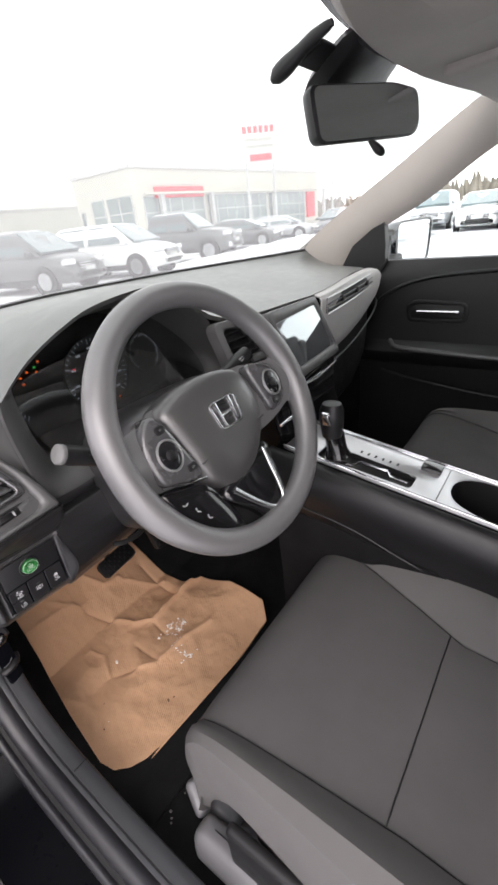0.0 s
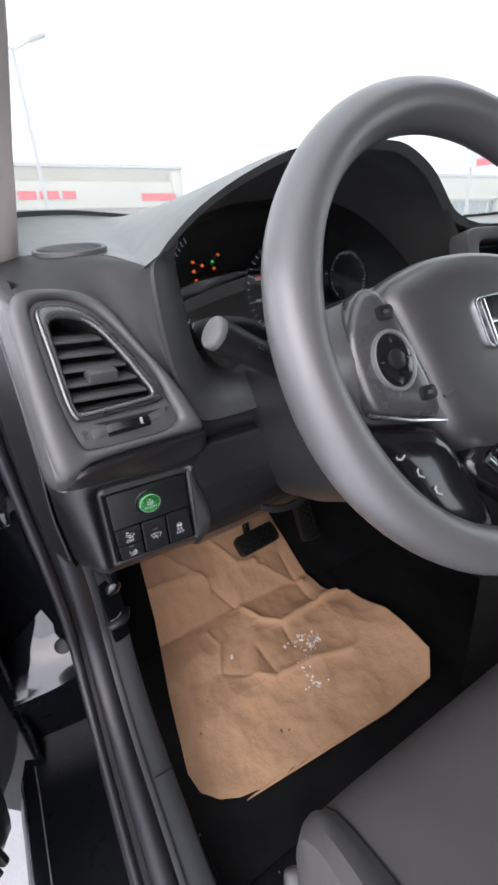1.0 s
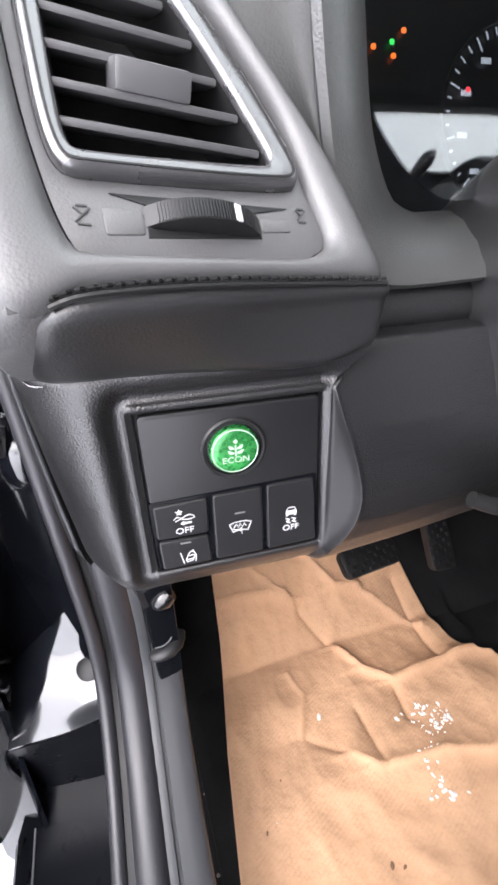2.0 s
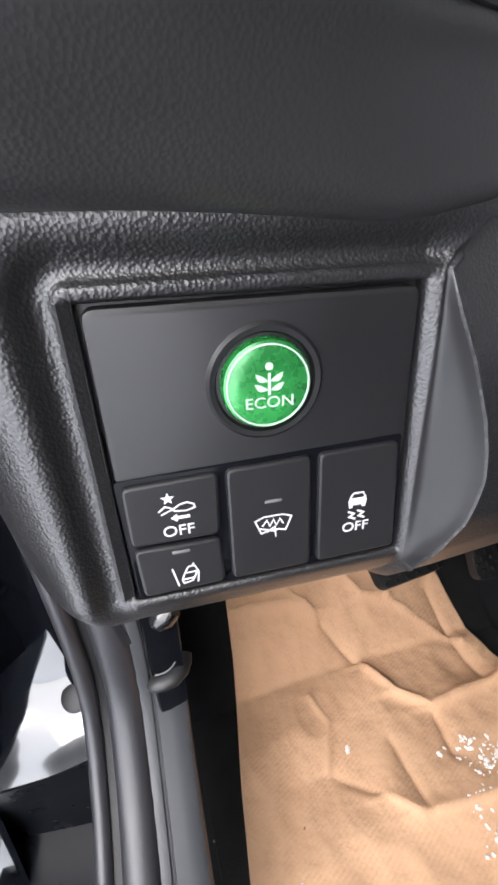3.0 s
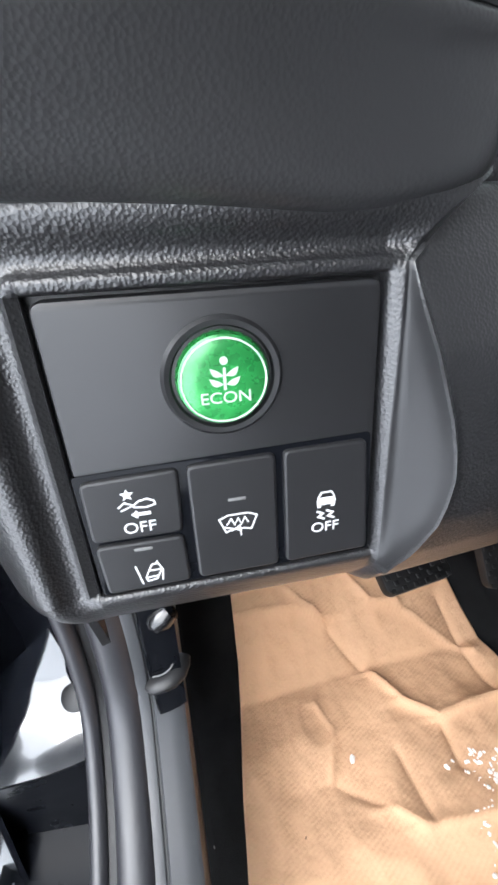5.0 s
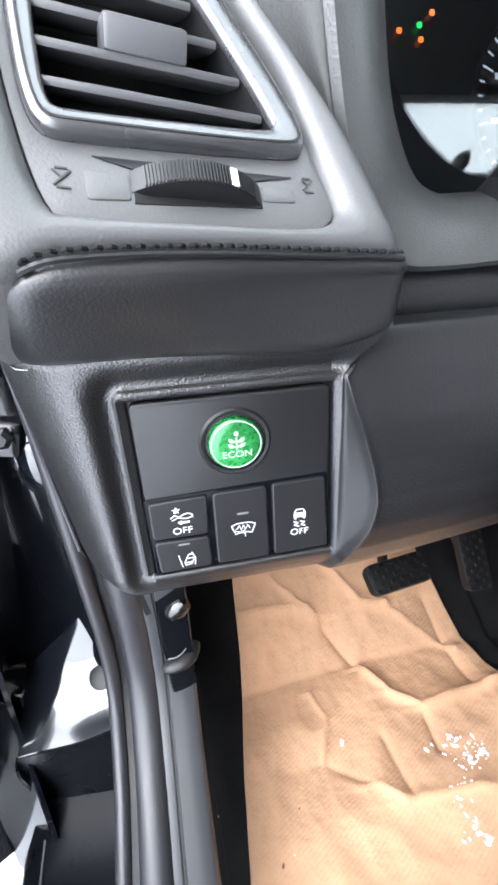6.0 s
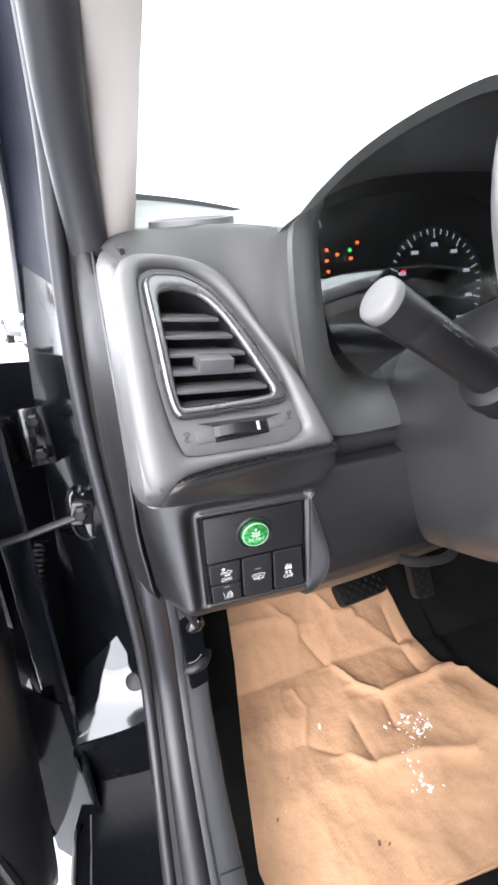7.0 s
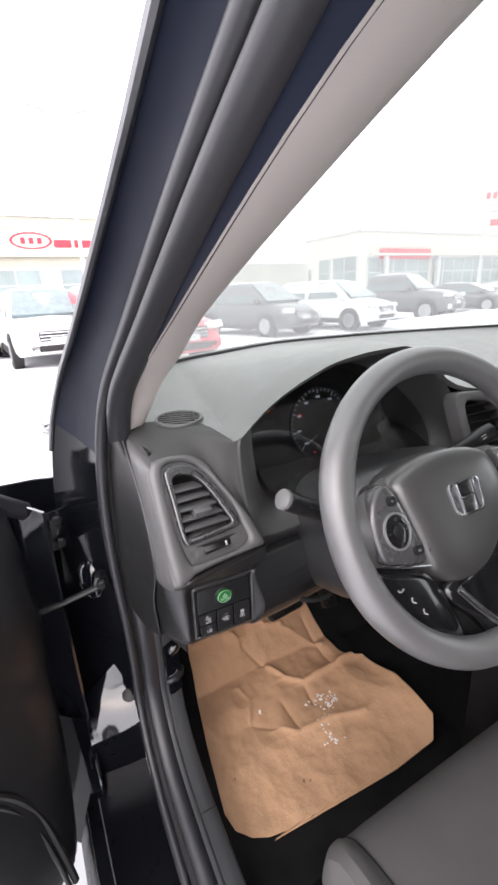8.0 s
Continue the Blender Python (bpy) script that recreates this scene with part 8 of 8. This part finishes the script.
    for s in (-1, 1):
        pane("side_window", [(s * wb, ym + 0.03, belt), (s * wb, y3 - 0.32, belt), (s * wt, y2 - 0.12, H - 0.07), (s * wt, ym + 0.03, H - 0.07)], 0.035)
        pane("side_window", [(s * wb, y0 + 0.12, belt), (s * wb, ym - 0.03, belt), (s * wt, ym - 0.03, H - 0.07), (s * wt, y1 + 0.06, H - 0.07)], 0.035)
        part("door_mirror", box((0.20, 0.12, 0.15), pose(s * (wb + 0.12), y3 - 0.35, belt + 0.06), 0.04, 3), mp_, c)
        part("headlamp", box((0.36, 0.34, 0.15), pose(s * W / 2 * 0.70, L / 2 - 0.20, hood - 0.24, 14, 0, -s * 24), 0.04, 3), M_LAMP, c)
        part("tail_lamp", box((0.22, 0.12, 0.34), pose(s * W / 2 * 0.82, -L / 2 + 0.05, belt - 0.18), 0.03, 2), M_TAIL, c)
        part("fog_lamp", box((0.16, 0.06, 0.08), pose(s * W / 2 * 0.62, L / 2 - 0.06, gnd + 0.26), 0.02, 2), M_LAMP, c)
        part("sill_cladding", box((0.05, L * 0.52, 0.16), pose(s * (W / 2 - 0.005), -0.05, gnd + 0.10), 0.02, 2), M_BLACK, c)
        for y in (L / 2 - 0.92, -L / 2 + 0.95):
            rw = 0.35 if style != "pickup" else 0.40
            mw_ = pose(s * (W / 2 - 0.10), y, rw, 0, 90 * s)
            part("wheel_arch", revolve([(rw * 1.16, -0.09), (rw * 1.16, 0.112), (rw * 1.02, 0.112), (0.01, 0.06)], mw_, 28), M_BLACK, c)
            wh_ = part("wheel", revolve([(rw * 0.66, -0.10), (rw * 0.95, -0.10), (rw, -0.06), (rw, 0.07), (rw * 0.95, 0.118), (rw * 0.68, 0.120), (rw * 0.66, 0.10), (0.01, 0.09)], mw_, 28), M_TYRE, c)
            for k in range(5):
                part("rim_spoke", box((rw * 0.62, 0.085, 0.02), mw_ @ pose(0, 0, 0.112, 0, 0, 72 * k) @ pose(rw * 0.31, 0, 0), 0.008, 1), M_RIM, wh_)
            part("rim_ring", revolve([(rw * 0.60, 0.10), (rw * 0.67, 0.10), (rw * 0.67, 0.124), (rw * 0.60, 0.124)], mw_, 28), M_RIM, wh_)
    part("grille", box((W * 0.46, 0.10, 0.22), pose(0, L / 2 - 0.055, hood - 0.34, 10), 0.03, 2), M_PIANO, c)
    for k in range(3):
        part("grille_bar", box((W * 0.44, 0.03, 0.025), pose(0, L / 2 + 0.0, hood - 0.40 + 0.065 * k), 0.008, 1), M_CHROME, c)
    part("bumper", box((W * 0.80, 0.20, 0.20), pose(0, L / 2 - 0.10, gnd + 0.22), 0.06, 3), mp_ if style != "pickup" else M_CHROME, c)
    part("lower_intake", box((W * 0.50, 0.06, 0.14), pose(0, L / 2 - 0.02, gnd + 0.20), 0.03, 2), M_BLACK, c)
    part("blank_plate", box((0.42, 0.02, 0.12), pose(0, L / 2 + 0.012, gnd + 0.36), 0.005, 1), M_FRAME, c)
    if style == "pickup":
        part("bed_well", box((W * 0.78, 1.55, 0.05), pose(0, -L / 2 + 1.0, 1.20), 0.02, 1), M_BLACK, c)
    part("snow_cap", loft(bmesh.new(), [[(x * f, y_ * 1.0, z) for x, y_ in ((-wt * 0.8, y1 + 0.15), (wt * 0.8, y1 + 0.15), (wt * 0.8, y2 - 0.15), (-wt * 0.8, y2 - 0.15))] for f, z in ((1.0, H - 0.005), (0.95, H + 0.02))]), M_SNOW, c) if paint in ("red", "grey") else None
    c.matrix_basis = pose(at[0], at[1], 0, 0, 0, turn)
    return c

def bearing(deg, dist):
    return (dist * math.sin(radians(deg)), dist * math.cos(radians(deg)))
parked_car("suv", "white", bearing(38.6, 17.5), 194, "white mid-size sport utility car parked in the row")
parked_car("suv", "grey", bearing(29.0, 16.0), 194, "dark grey sport utility car parked in the row")
parked_car("pickup", "grey", bearing(45.9, 21.5), 196, "dark grey pickup parked beside the white car")
parked_car("suv", "white", bearing(3.6, 12.6), 180 + 4, "white sport utility car facing the camera car")
parked_car("suv", "red", bearing(13.6, 10.6), 192, "red sport utility car with snow on its roof")
parked_car("sedan", "grey", bearing(53.5, 27.0), 200, "dark saloon in the far row")
parked_car("sedan", "silver", bearing(58.0, 30.0), 200, "silver saloon in the far row")
parked_car("suv", "red", bearing(-0.8, 24.0), 180 + 30, "dark red car further up the lot")
parked_car("suv", "white", bearing(-6.0, 15.5), 180 + 20, "white car by the snow bank")
parked_car("sedan", "blue", bearing(-3.6, 21.0), 180 + 26, "blue saloon in the far row")
parked_car("suv", "silver", bearing(75.5, 27.0), 96, "silver car seen through the passenger window")
parked_car("sedan", "white", bearing(80.0, 24.0), 96, "white saloon seen through the passenger window")
parked_car("suv", "grey", bearing(84.5, 22.0), 96, "grey car seen through the passenger window")
parked_car("suv", "white", bearing(69.5, 33.0), 92, "white car in the row beyond the snow")
parked_car("sedan", "grey", bearing(65.0, 30.0), 98, "grey saloon beside the snow bank")

# snow banks
def bank(pts, w, h, seed):
    path = spline(pts, 50)
    rows = []
    for i, p in enumerate(path):
        d = (path[min(i + 1, 49)] - path[max(i - 1, 0)]).normalized()
        s = V3((d.y, -d.x, 0))
        e = math.sin(math.pi * i / 49) ** 0.4
        rows.append([p + s * w * k + V3((0, 0, -0.03 + h * e * (1 - k * k) * (0.8 + 0.5 * noise.noise((i * 0.35, k * 2, seed))))) for k in (-1, -0.75, -0.5, -0.25, 0, 0.25, 0.5, 0.75, 1)])
    return tagged(link("snow_bank", sheet(rows), M_SNOW), "ploughed bank of dirty snow along the lot", "snow bank", "snow banks")
bank([(13, 13, 0), (18, 11.5, 0), (24, 9, 0), (33, 6, 0)], 0.9, 0.55, 1)
bank([(28, 12, 0), (38, 9, 0), (52, 5, 0)], 1.4, 0.8, 2)
bank([(-3, 10, 0), (-4.5, 16, 0), (-5, 24, 0)], 0.8, 0.45, 3)

# leafless far woods on the horizon
random.seed(11)
M_WOODS = mat("bare_winter_trees", (0.20, 0.18, 0.15), 0.9, vary=0.3, blotch=0.3)
bm = bmesh.new()
for k in range(260):
    a = random.uniform(58, 130) if k < 200 else random.uniform(-40, 0)
    d = random.uniform(150, 210)
    x, y = bearing(a, d)
    h = random.uniform(4.0, 7.5)
    for j in range(5):
        t = random.random() * 6.28
        q = V3((x + random.uniform(-1.5, 1.5), y + random.uniform(-1.5, 1.5), 0))
        tip_ = q + V3((math.cos(t) * 1.2, math.sin(t) * 1.2, h * random.uniform(0.7, 1)))
        mid_ = q.lerp(tip_, 0.5) + V3((random.uniform(-0.5, 0.5), random.uniform(-0.5, 0.5), 0.4))
        tube([q, mid_, tip_], [0.35, 0.8, 0.12], 5, bm)
tagged(link("far_woods", bm, M_WOODS), "thin line of bare winter trees far off", "woods", kind="stuff")
